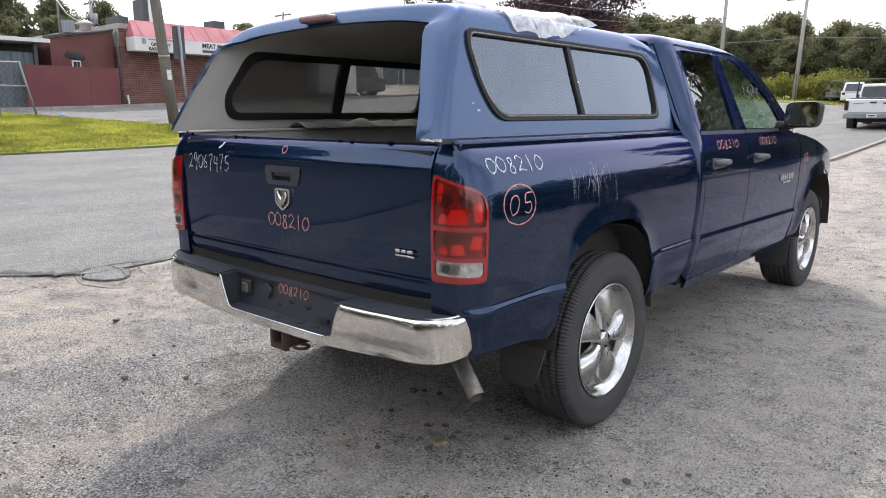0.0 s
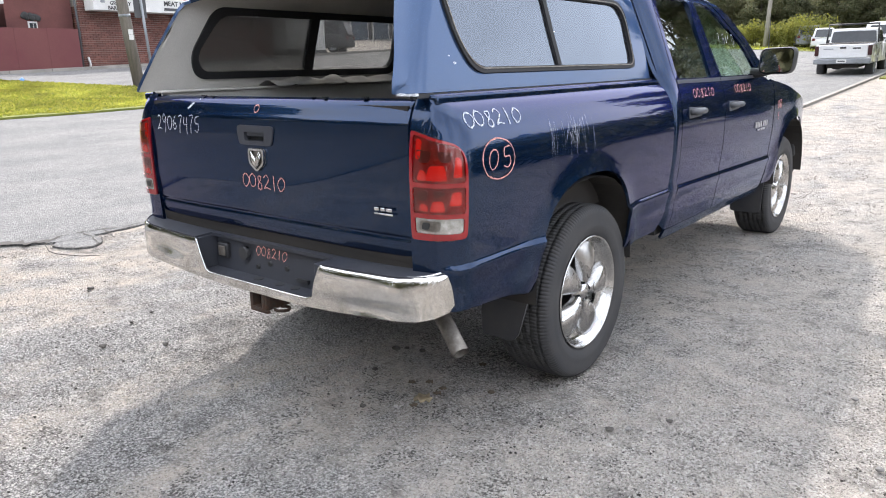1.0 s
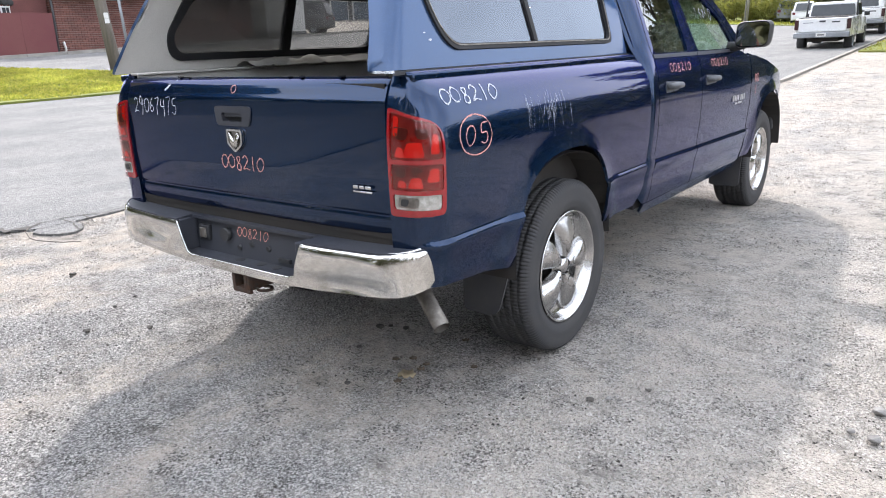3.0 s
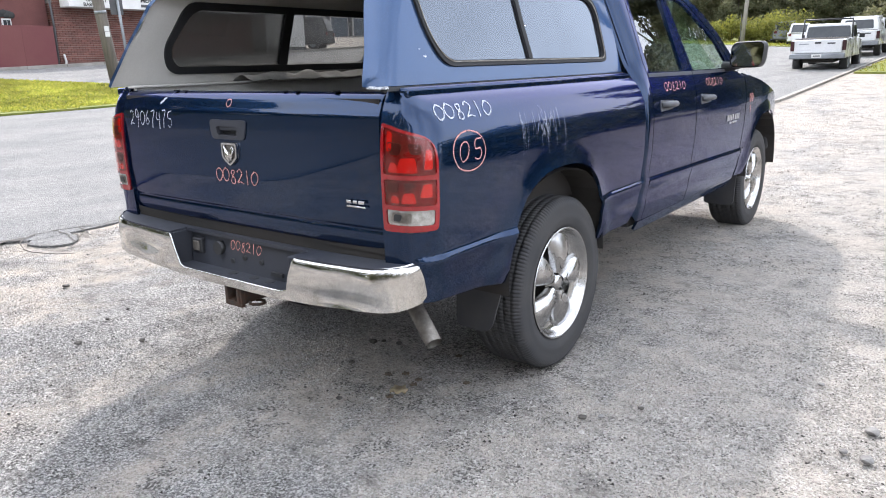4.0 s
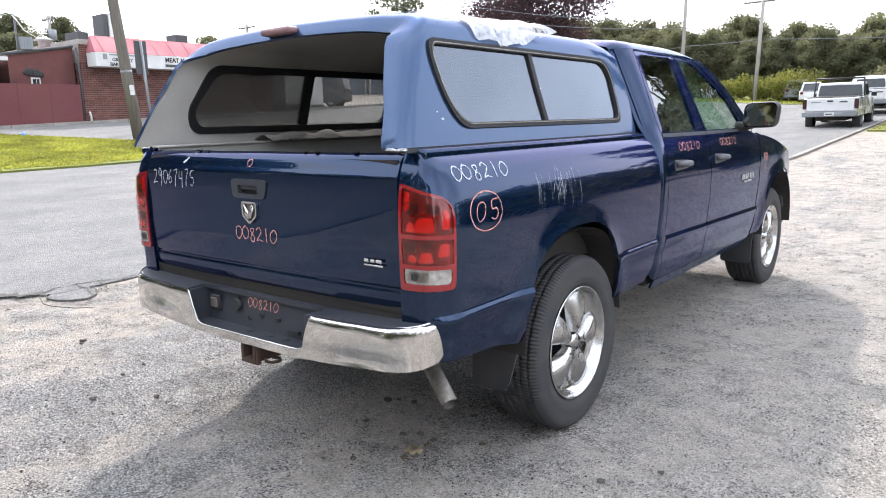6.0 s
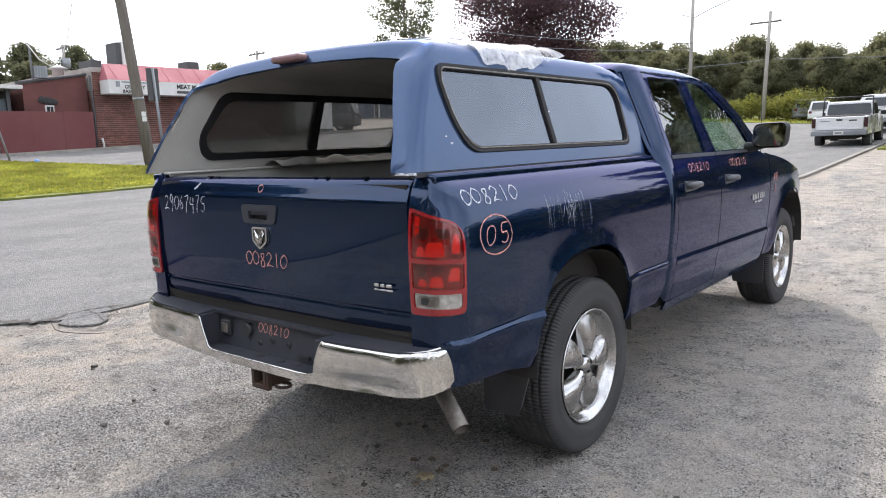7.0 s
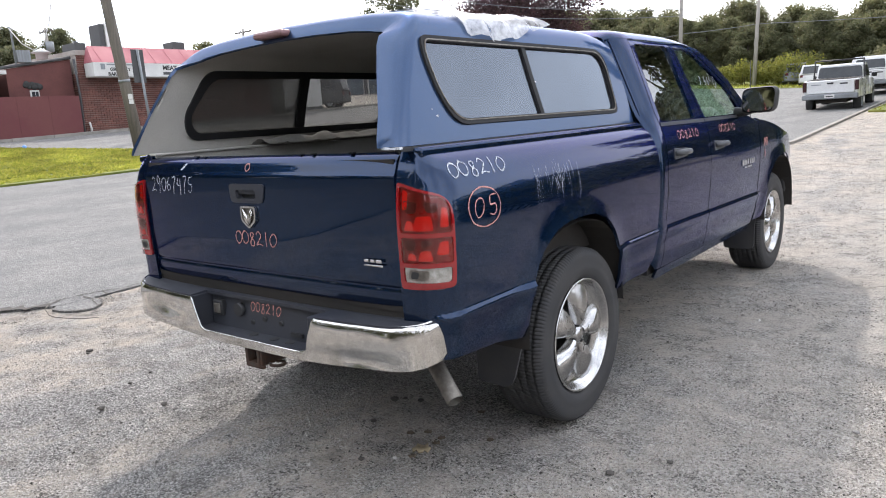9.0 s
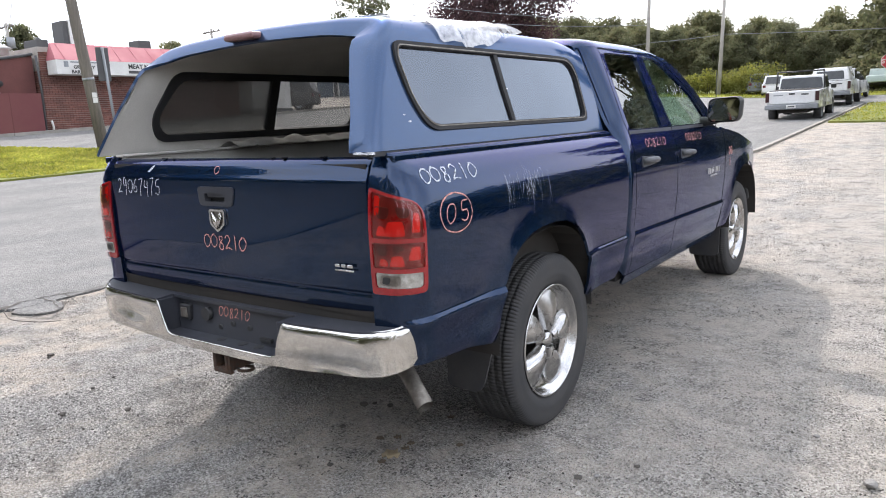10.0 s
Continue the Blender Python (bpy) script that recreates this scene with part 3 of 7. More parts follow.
def tail_light(side):
    def at(d):
        return lambda q, z: bed_surface(q, z) + (bed_surface(q, 1.0) - Vector((1 - RC, Y0, 1.0))).normalized() * d
    def flip(bm):
        return mirror_x(bm) if side < 0 else bm
    cells = [(-0.226, -0.034, 1.082, 1.244), (-0.226, -0.034, 0.976, 1.066), (-0.222, -0.040, 0.906, 0.960)]
    rects = [outline([(a, c), (b, c), (b, d - 0.046 if i == 0 else d), (a, d)], [0.012, 0.012, 0.045 if i == 0 else 0.012, 0.012], 4) for i, (a, b, c, d) in enumerate(cells)]
    rim_ = outline([(-0.243, 0.874), (-0.019, 0.880), (-0.019, 1.208), (-0.243, 1.264)], [0.018, 0.022, 0.075, 0.012], 5)
    lens = part("tail_light", flip(sheet(LIGHT, rects, at(0.008), 0.012, 0.03, (0, 0, 1))), REDLENS, truck, "red and clear tail light with faceted reflectors")
    part("gasket", flip(sheet(rim_, [], at(-0.001), 0.004, 0.03, (0, 0, 1))), RUBBER, lens)
    for i, r in enumerate(rects):
        part("lens_cell", flip(sheet(r, [], at(0.0015), 0.003, 0.03, (0, 0, 1))), CLEARLENS if i == 2 else REDDEEP, lens)
    refl = [((-0.212, 1.090), (-0.168, 1.090), (-0.172, 1.120), (-0.196, 1.128)), ((-0.176, 1.090), (-0.098, 1.090), (-0.106, 1.142), (-0.158, 1.140)), ((-0.078, 1.10), (-0.046, 1.10), (-0.046, 1.165), (-0.066, 1.17)),
            ((-0.205, 0.984), (-0.165, 0.984), (-0.170, 1.006), (-0.196, 1.012)), ((-0.160, 0.984), (-0.104, 0.984), (-0.114, 1.022), (-0.148, 1.020)), ((-0.094, 1.004), (-0.050, 1.004), (-0.050, 1.052), (-0.080, 1.050)), ((-0.215, 1.16), (-0.195, 1.165), (-0.192, 1.225), (-0.215, 1.232))]
    for quad in refl:
        part("reflector", flip(sheet(outline(list(quad), 0.009, 3), [], at(0.0035), 0.002, 0.03, (0, 0, 1))), REDLIT, lens)
    # Flat dark patches on the cells stand in for shade inside the bulb wells.
    for quad in (((-0.215, 1.195), (-0.150, 1.188), (-0.160, 1.150), (-0.200, 1.150)), ((-0.130, 1.19), (-0.075, 1.185), (-0.085, 1.152), (-0.120, 1.152)), ((-0.215, 1.055), (-0.165, 1.058), (-0.170, 1.022), (-0.205, 1.020)), ((-0.100, 1.045), (-0.120, 1.058), (-0.150, 1.056), (-0.140, 1.030))):
        part("bulb_well", flip(sheet(outline(list(quad), 0.012, 4), [], at(0.0035), 0.002, 0.03, (0, 0, 1))), REDDARK, lens)
    part("bulb_well", flip(sheet(outline([(-0.208, 0.914), (-0.125, 0.914), (-0.120, 0.950), (-0.200, 0.952)], 0.012, 3), [], at(0.0035), 0.002, 0.03, (0, 0, 1))), PIPE, lens)
    part("bulb_well", flip(sheet(outline([(-0.195, 0.920), (-0.165, 0.920), (-0.158, 0.944), (-0.188, 0.946)], 0.008, 3), [], at(0.0058), 0.002, 0.03, (0, 0, 1))), BLACK, lens)
    for r in rects[:2]:
        part("lens_cover", flip(sheet(r, [], at(0.009), 0.002, 0.03, (0, 0, 1))), LENSCOVER, lens)


for side in (1, -1):
    tail_light(side)


# tailgate
TGP = [(0.77, 0.055), (0.80, 0.014), (0.83, 0.005), (0.862, 0.004), (0.870, 0.012), (0.878, 0.001), (1.0, -0.006), (1.2, -0.005), (1.278, -0.004), (1.290, 0.003), (1.325, 0.016), (1.345, 0.030), (1.355, 0.045), (1.362, 0.068)]


def gate_surface(x, z):
    return Vector((x, TG + soft(z, TGP, 0.005) + 0.012 * (x / 0.8) ** 4, min(z, 1.358)))


HANDLE = outline([(-0.115, 1.165), (0.095, 1.165), (0.115, 1.245), (-0.125, 1.245)], 0.022, 4)
tailgate = part("tailgate", sheet(outline([(-0.812, 0.775), (0.812, 0.775), (0.812, 1.362), (-0.812, 1.362)], 0.012, 3), [HANDLE], gate_surface, 0.02, (0.08, 0.006), (0, 0, 0.9), (0, 1)), [BLUE, DARK], truck)
bez = part("handle_bezel", sheet(HANDLE, [outline([(-0.075, 1.182), (0.05, 1.182), (0.055, 1.218), (-0.08, 1.218)], 0.01, 3)], lambda x, z: gate_surface(x, z) + Vector((0, -0.006, 0)), 0.03, 0.05, (0, 0, 0.9)), PAD, tailgate, "worn grey plastic tailgate handle")
part("handle_cup", cubes((-0.09, 0.07, TG + 0.02, TG + 0.05, 1.172, 1.23)), BLACK, bez)
part("latch_lever", cubes((-0.07, 0.045, TG - 0.003, TG + 0.012, 1.2, 1.222), bevel=0.004), PAD, bez)
shield = outline([(-0.052, 1.152), (0.048, 1.152), (0.046, 1.09), (-0.002, 1.055), (-0.05, 1.09)], 0.012, 3)
emblem = part("emblem", sheet(shield, [outline([(-0.043, 1.144), (0.039, 1.144), (0.037, 1.095), (-0.002, 1.066), (-0.041, 1.095)], 0.01, 3)], lambda x, z: gate_surface(x, z) + Vector((0, -0.012, 0)), 0.01, 0.03, (0, 0, 0.9)), CHROME, tailgate, "chrome shield emblem with a plain raised shape")
part("emblem_field", sheet(shield, [], lambda x, z: gate_surface(x, z) + Vector((0, -0.004, 0)), 0.003, 0.05, (0, 0, 0.9)), PIPE, emblem)
bm = bmesh.new()
for s in (1, -1):
    tube(bm, [(-0.002 + s * 0.004, TG - 0.012, 1.075), (-0.002 + s * 0.012, TG - 0.016, 1.105), (-0.002 + s * 0.028, TG - 0.014, 1.132), (-0.002 + s * 0.03, TG - 0.012, 1.112)], [0.010, 0.013, 0.011, 0.007], 8)
part("emblem_shape", bm, CHROME, emblem)
badge = part("badge", cubes((0.650, 0.674, TG - 0.010, TG - 0.005, 0.964, 0.976), (0.681, 0.703, TG - 0.010, TG - 0.005, 0.964, 0.976), (0.709, 0.738, TG - 0.010, TG - 0.005, 0.964, 0.976), bevel=0.003), CHROME, tailgate, "small chrome trim badge of plain bars")
part("badge_bar", cubes((0.650, 0.742, TG - 0.009, TG - 0.005, 0.950, 0.957), bevel=0.002), CHROME, badge)


def chalk_digits(text, place, u, v, size, slant, width, gap, material, parent, label, xs=0.62):
    """Chalked figures, each a mark of its own."""
    for k, ch in enumerate(text):
        part("chalk_digit", writing(bmesh.new(), ch, place, u + k * size * gap, v + 0.05 * size * math.sin(2.3 * k), size, slant, width, wobble=0.03 + 0.012 * (k % 3), xs=xs, seed=text + str(k)), material, parent, label)


def gate_skin(x, z):
    return gate_surface(x, z) + Vector((0, -0.0025, 0))


def side_skin(y, z):
    return bed_surface(y - Y0, z) + Vector((0.0025, 0, 0))


chalk_digits("29067475", gate_skin, -0.755, 1.205, 0.066, 0.08, 0.006, 0.68, CHALKW, tailgate, "white chalk figure")
part("chalk_mark", writing(bmesh.new(), "0", gate_skin, -0.02, 1.297, 0.03, 0, 0.006, xs=1.1), CHALKR, tailgate, "red chalk ring")
chalk_digits("008210", gate_skin, -0.115, 0.987, 0.056, 0.0, 0.0065, 0.82, CHALKR, tailgate, "red chalk figure", 0.80)
bm = bmesh.new()
for k in range(7):
    a = Vector((-0.50 + 0.005 * k, 1.305 + 0.004 * k))
    b = a + Vector((0.075 - 0.006 * k, 0.045))
    vs = [bm.verts.new(gate_skin(p.x, p.y)) for p in (a, a + Vector((0.012, -0.004)), b + Vector((0.004, -0.002)), b)]
    bm.faces.new(vs)
part("scrape", bm, CHALKW, tailgate, "bare scraped streaks in the paint")

# tailgate cap and bed
bedbox = part("bed_box", cubes((-0.83, 0.83, -1.09, 0.83, 0.78, 0.82), (-0.83, -0.80, -1.05, 0.83, 0.82, 1.34), (0.80, 0.83, -1.05, 0.83, 0.82, 1.34), (-0.8, 0.8, 0.80, 0.83, 0.82, 1.34), (-0.8, 0.8, -1.09, -1.06, 0.82, 1.335)), DARK, truck)
for s in (1, -1):
    part("bed_rail", cubes((s * 0.875 - 0.06, s * 0.875 + 0.03, -1.06, 0.84, 1.335, 1.368), bevel=0.008), BLUE, truck)

# rear bumper
BP = [(-0.985, -0.95), (-0.983, -1.03), (-0.968, -1.11), (-0.925, -1.17), (-0.85, -1.2), (-0.4, -1.215), (0.0, -1.218), (0.4, -1.215), (0.85, -1.2), (0.925, -1.17), (0.968, -1.11), (0.983, -1.03), (0.985, -0.95)]
BL = [0.0]
for a, b in zip(BP, BP[1:]):
    BL.append(BL[-1] + math.dist(a, b))


def bumper_plan(x):
    """A point of the bumper's plan by its arc length from the middle."""
    s = x + BL[-1] / 2
    px, py = [], []
    for d in np.linspace(-0.06, 0.06, 13):
        px.append(np.interp(min(max(s + d, 0), BL[-1]), BL, [p[0] for p in BP]))
        py.append(np.interp(min(max(s + d, 0), BL[-1]), BL, [p[1] for p in BP]))
    return float(np.mean(px)), float(np.mean(py))


H = BL[-1] / 2 - 0.085


def bumper_surface(x, z):
    px, py = bumper_plan(x)
    ax, ay = bumper_plan(x - 0.01)
    bx, by = bumper_plan(x + 0.01)
    n = Vector((by - ay, ax - bx, 0)).normalized()
    k = (z - 0.53) / 0.21
    bulge = 0.010 * min(1.0, max(0.0, (H - abs(x)) / 0.12)) * (1 - (2 * min(max(k, 0), 1) - 1) ** 4)
    roll = -0.013 * max(0, (z - 0.73) / 0.015)
    rise_ = 0.035 * (abs(x) / 1.1) ** 4
    dent = 0.010 * math.exp(-((x - 0.62) / 0.22) ** 2 - ((z - 0.60) / 0.03) ** 2) + 0.012 * math.exp(-((x + 0.62) / 0.15) ** 2 - ((z - 0.66) / 0.04) ** 2)
    dent += 0.003 * min(1.0, (H + 0.02 - abs(x)) / 0.2) * noise.noise(Vector((x * 9, z * 14, 3)))
    return Vector((px, py, z + rise_)) + n * (bulge - dent - 0.02 + roll)


bump_loop = [(-H, 0.66), (-H + 0.012, 0.62), (-H + 0.05, 0.594), (-0.9, 0.578), (-0.6, 0.566), (-0.25, 0.552), (0.3, 0.553), (0.6, 0.568), (0.9, 0.582), (H - 0.05, 0.594), (H - 0.012, 0.62), (H, 0.66), (H, 0.735), (H - 0.01, 0.745)]
bump_loop += [(1.0, 0.745), (0.43, 0.735), (0.415, 0.725), (0.37, 0.60), (0.34, 0.588), (-0.31, 0.588), (-0.34, 0.60), (-0.40, 0.725), (-0.415, 0.735), (-1.0, 0.745), (-H + 0.01, 0.745), (-H, 0.735)]
bumper = part("rear_bumper", sheet(bump_loop, [], bumper_surface, 0.012, (0.02, 0.015), (0, -0.6, 0.65)), CHROME, truck, "dented and scuffed chrome rear bumper")
def pad_surface(x, k):
    px, py = bumper_plan(x)
    inner = Vector((max(-0.93, min(0.93, px * 0.97)), TG + 0.05, 0))
    p = Vector((px * 0.985, py + 0.02, 0)).lerp(inner, k)
    return Vector((p.x, p.y, 0.741 + 0.035 * (abs(x) / 1.1) ** 4 + 0.008 * k))


for a_, b_ in ((-H + 0.01, -0.415), (0.425, H - 0.01)):
    part("step_pad", sheet([(a_, 0), (b_, 0), (b_, 1), (a_, 1)], [], pad_surface, 0.015, (0.05, 0.25), (0, -0.8, 0)), PAD, bumper, "grey ribbed plastic step pad")
part("step_pad", sheet([(-0.4145, 0.62), (0.4245, 0.62), (0.4245, 1), (-0.4145, 1)], [], pad_surface, 0.015, (0.05, 0.2), (0, -0.8, 0)), PAD, bumper, "grey plastic ledge above the plate recess")
lip = [(0.43, 0.735), (0.415, 0.725), (0.37, 0.60), (0.34, 0.588), (-0.31, 0.588), (-0.34, 0.60), (-0.40, 0.725), (-0.415, 0.735)]
lip_pts = []
for (x0, z0), (x1, z1) in zip(lip, lip[1:]):
    n_ = max(2, int(abs(x1 - x0) / 0.05))
    lip_pts += [bumper_surface(x0 + (x1 - x0) * k / n_, z0 + (z1 - z0) * k / n_) + Vector((0, 0.004, 0)) for k in range(n_)]
part("rolled_edge", tube(bmesh.new(), lip_pts, 0.006, 8), CHROME, bumper)
well = part("plate_recess", sheet(outline([(-0.385, 0.585), (0.37, 0.585), (0.42, 0.752), (-0.42, 0.752)], 0.01, 3), [], lambda x, z: Vector((x, TG - 0.004 - 0.02 * (0.75 - z) / 0.16, z)), 0.02, 0.1, (0, 0, 0.65)), PAD, bumper, "dark plastic plate recess")
part("recess_step", cubes((-0.42, 0.42, TG - 0.082, TG + 0.045, 0.574, 0.587), bevel=0.004), PAD, bumper)
for x in (-0.05, 0.09, 0.19):
    tube_bm = tube(bmesh.new(), [(x, TG - 0.055, 0.586), (x, TG - 0.055, 0.590)], 0.022, 16)
    part("step_boss", tube_bm, BLACK, well)
for x0, x1 in ((-0.414, -0.398), (0.372, 0.414)):
    part("recess_cheek", cubes((x0, x1, TG - 0.105, TG + 0.0, 0.578, 0.735), bevel=0.004), PAD, well)
sock = part("trailer_socket", cubes((-0.365, -0.295, TG - 0.034, TG - 0.0, 0.635, 0.705), bevel=0.006), BLACK, well)
part("socket_cover", cubes((-0.352, -0.308, TG - 0.040, TG - 0.032, 0.647, 0.692), bevel=0.003), PIPE, sock)
bm = tube(bmesh.new(), [(-0.175, TG - 0.0, 0.678), (-0.175, TG - 0.036, 0.678)], 0.03, 14)
part("trailer_plug", bm, BLACK, well)
# Solid black stubs and block put the dark of the plate holes into colour.
for x, z in ((-0.09, 0.632), (-0.005, 0.656), (0.105, 0.652)):
    part("plate_clip", tube(bmesh.new(), [(x, TG - 0.0, z), (x, TG - 0.026, z - 0.004)], 0.012, 8), BLACK, well)
part("plate_slot", cubes((0.175, 0.245, TG - 0.034, TG - 0.012, 0.606, 0.622)), BLACK, well)
chalk_digits("008210", lambda x, z: Vector((x, TG - 0.0065 - 0.02 * (0.75 - z) / 0.16, z)), -0.06, 0.692, 0.040, 0, 0.0045, 0.86, CHALKR, bumper, "red chalk figure", 0.75)
well.location = (0, 0.035, 0)

hitch = part("hitch_receiver", cubes((-0.045, 0.045, -1.19, -0.8, 0.545, 0.56), (-0.045, 0.045, -1.19, -0.8, 0.47, 0.485), (-0.045, -0.03, -1.19, -0.8, 0.485, 0.545), (0.03, 0.045, -1.19, -0.8, 0.485, 0.545), (-0.4, 0.4, -0.95, -0.85, 0.5, 0.57)), RUST, truck, "rusty square hitch receiver")
part("receiver_lip", cubes((-0.056, 0.056, -1.185, -1.165, 0.556, 0.57), (-0.056, 0.056, -1.185, -1.165, 0.46, 0.474), (-0.056, -0.042, -1.185, -1.165, 0.474, 0.556), (0.042, 0.056, -1.185, -1.165, 0.474, 0.556), bevel=0.003), RUST, hitch)
bm = bmesh.new()
tube(bm, [(0.09 + 0.035 * math.cos(a), -1.13 + 0.03 * math.sin(a), 0.478) for a in [k * math.pi / 5 for k in range(-4, 5)]], 0.007, 6)
part("chain_loop", bm, RUST, hitch)
bm = tube(bmesh.new(), [(0.70, -0.55, 0.58), (0.74, -0.85, 0.58), (0.84, -0.98, 0.555), (0.965, -1.03, 0.452)], 0.032, 16, cap=False)
tube(bm, [(0.965, -1.03, 0.452), (0.84, -0.98, 0.555)], 0.028, 16, cap=False)
part("exhaust_tip", bm, PIPE, truck, "pale steel exhaust tail pipe")

# mud flaps and underbody
for y in (-0.50, 3.02):
    for s in (1, -1):
        bm = sheet(outline([(0.69, 0.305 if y < 0 else 0.27), (0.875 if y < 0 else 0.93, 0.305 if y < 0 else 0.27), (0.93, 0.50), (0.972, 0.72), (0.68, 0.72)], [0.03, 0.05, 0.1, 0, 0], 4), [], lambda x, z: Vector((s * x, y - 0.03 * (0.72 - z) - 0.05 * (x - 0.8), z)), 0.01, 0.08, (0, y + 1, 0.5))
        part("mud_flap", bm, FLAP, truck, "dusty black mud flap")
for s in (1, -1):
    part("frame_rail", cubes((s * 0.48 - 0.04, s * 0.48 + 0.04, -1.0, 3.9, 0.48, 0.60)), DARK, truck)
    for c, top in ((-0.08, 0.97), (3.55, 0.98)):
        bm = bmesh.new()
        pts = arch((c, 0), 0.46, top, 0.5, 14)
        for x in (0.62, 0.985):
            for y, z in pts:
                bm.verts.new((s * x, y, z))
        bm.verts.ensure_lookup_table()
        n = len(pts)
        for k in range(n - 1):
            bm.faces.new((bm.verts[k], bm.verts[k + 1], bm.verts[n + k + 1], bm.verts[n + k]))
        bm.faces.new([bm.verts[k] for k in range(n)])
        part("wheel_liner", bm, DARK, truck)
part("rear_sill", cubes((-0.82, 0.82, TG + 0.03, TG + 0.09, 0.64, 0.80)), DARK, truck)
# Unseen tyre and tanks, added to block light leaking in under the bed.
part("spare_tyre", revolve(bmesh.new(), [(0.18, -0.1), (0.36, -0.11), (0.38, -0.05), (0.38, 0.05), (0.36, 0.11), (0.18, 0.1), (0.18, -0.1)], [2 * math.pi * k / 32 for k in range(32)]), TYRE, truck).matrix_basis = pose(0, -0.55, 0.62, 0, 90, 0)
part("fuel_tank", cubes((-0.42, -0.05, 0.5, 1.8, 0.42, 0.72), (0.1, 0.42, 0.4, 1.4, 0.46, 0.66), bevel=0.04), DARK, truck)
part("rear_axle", tube(bmesh.new(), [(-0.8, 0, 0.41), (-0.15, 0, 0.41), (-0.1, 0, 0.41), (0.1, 0, 0.41), (0.15, 0, 0.41), (0.8, 0, 0.41)], [0.05, 0.05, 0.13, 0.13, 0.05, 0.05], 12), DARK, truck)
part("floor_pan", cubes((-0.9, 0.9, 0.9, 3.0, 0.50, 0.56), (-0.5, 0.5, 3.0, 3.9, 0.4, 0.9)), DARK, truck)


# wheels
def wheel_parts():
    w = new("wheel")
    lugs = 150
    angles, kinds = [], []
    for k in range(lugs):
        for f, kind in ((0.0, 0), (0.66, 0), (0.72, 1), (0.94, 1)):
            angles.append(2 * math.pi * (k + f) / lugs)
            kinds.append(kind)
    prof = [(0.262, -0.25), (0.30, -0.272), (0.36, -0.278), (0.395, -0.262), (0.410, -0.235)]
    for i in range(5):
        a = -0.228 + i * 0.039
        prof += [(0.418, a), (0.418, a + 0.033), (0.412, a + 0.0345), (0.412, a + 0.0375)]
    prof += [(0.418, -0.034), (0.416, -0.02), (0.404, -0.004), (0.392, 0.004), (0.376, 0.006), (0.355, 0.008), (0.335, 0.0075), (0.325, 0.0095), (0.315, 0.008), (0.295, 0.004), (0.279, -0.004), (0.272, -0.012), (0.262, -0.02)]
    shoulder = {4, 5, 6, len(prof) - 13, len(prof) - 12, len(prof) - 11}
    tyre = part("tyre", revolve(bmesh.new(), prof, angles, lambda i, k: -0.0035 if kinds[k] and (i in shoulder or prof[i][0] > 0.415) else 0.0), TYRE, w, "worn black road tyre")
    ring = [2 * math.pi * k / 96 for k in range(96)]
    rim = part("rim", revolve(bmesh.new(), [(0.20, -0.20), (0.245, -0.2), (0.246, -0.05), (0.25, -0.026), (0.256, -0.019), (0.268, -0.014), (0.274, -0.004), (0.272, 0.002), (0.266, 0.003), (0.263, -0.002), (0.258, -0.008), (0.252, -0.02), (0.242, -0.035), (0.226, -0.048), (0.19, -0.052)], ring), RIMCHROME, w, "chrome alloy rim with five broad spokes")
    # Dark backing disc that closes the rim behind the spokes.
    part("brake_disc", revolve(bmesh.new(), [(0.0, -0.11), (0.17, -0.11), (0.23, -0.14), (0.245, -0.19)], ring), DARK, rim)
    for k in range(5):
        bm = bmesh.new()
        turn = Matrix.Rotation(2 * math.pi * k / 5 + 1.043, 4, "X")
        nu, nv = 12, 10
        grid = []
        for i in range(nu + 1):
            u = i / nu
            r = 0.045 + 0.207 * u
            half = 0.026 + 0.060 * math.sin(min(1, u * 1.15) * math.pi / 2) ** 1.3 - 0.050 * max(0, u - 0.8) / 0.2 * max(0, u - 0.8) / 0.2
            row = []
            for j in range(nv + 1):
                v = -1 + 2 * j / nv
                crown = max(0, 1 - abs(v) ** 2.6) ** 0.55
                x = -0.058 + crown * (0.028 + 0.030 * math.sin(math.pi * min(1, 0.15 + u * 0.85)))
                row.append(bm.verts.new(turn @ Vector((x, half * v, r))))
            grid.append(row)
        for a, b in zip(grid, grid[1:]):
            for j in range(nv):
                bm.faces.new((a[j], b[j], b[j + 1], a[j + 1])).smooth = True
        bm.faces.new([v for v in grid[-1]][::-1])
        bm.normal_update()
        part("spoke", bm, RIMCHROME, rim)
        c = turn @ Vector((0, 0, 0.085))
        # Solid dark plug stands in for the shaded recess round the nut.
        part("lug_hole", tube(bmesh.new(), [(-0.06, c.y, c.z), (-0.009, c.y, c.z)], 0.020, 16), DARK, rim)
        bm = tube(bmesh.new(), [(-0.06, c.y, c.z), (-0.011, c.y, c.z)], 0.0145, 14)
        tube(bm, [(-0.011, c.y, c.z), (-0.005, c.y, c.z)], [0.0145, 0.010], 14)
        part("lug_nut", bm, RIMCHROME, rim)
    cap = [(0.0, -0.010), (0.022, -0.012), (0.034, -0.018), (0.042, -0.032), (0.06, -0.06)]
    part("hub_cap", revolve(bmesh.new(), cap, ring[::3]), RIMCHROME, rim)
    return w


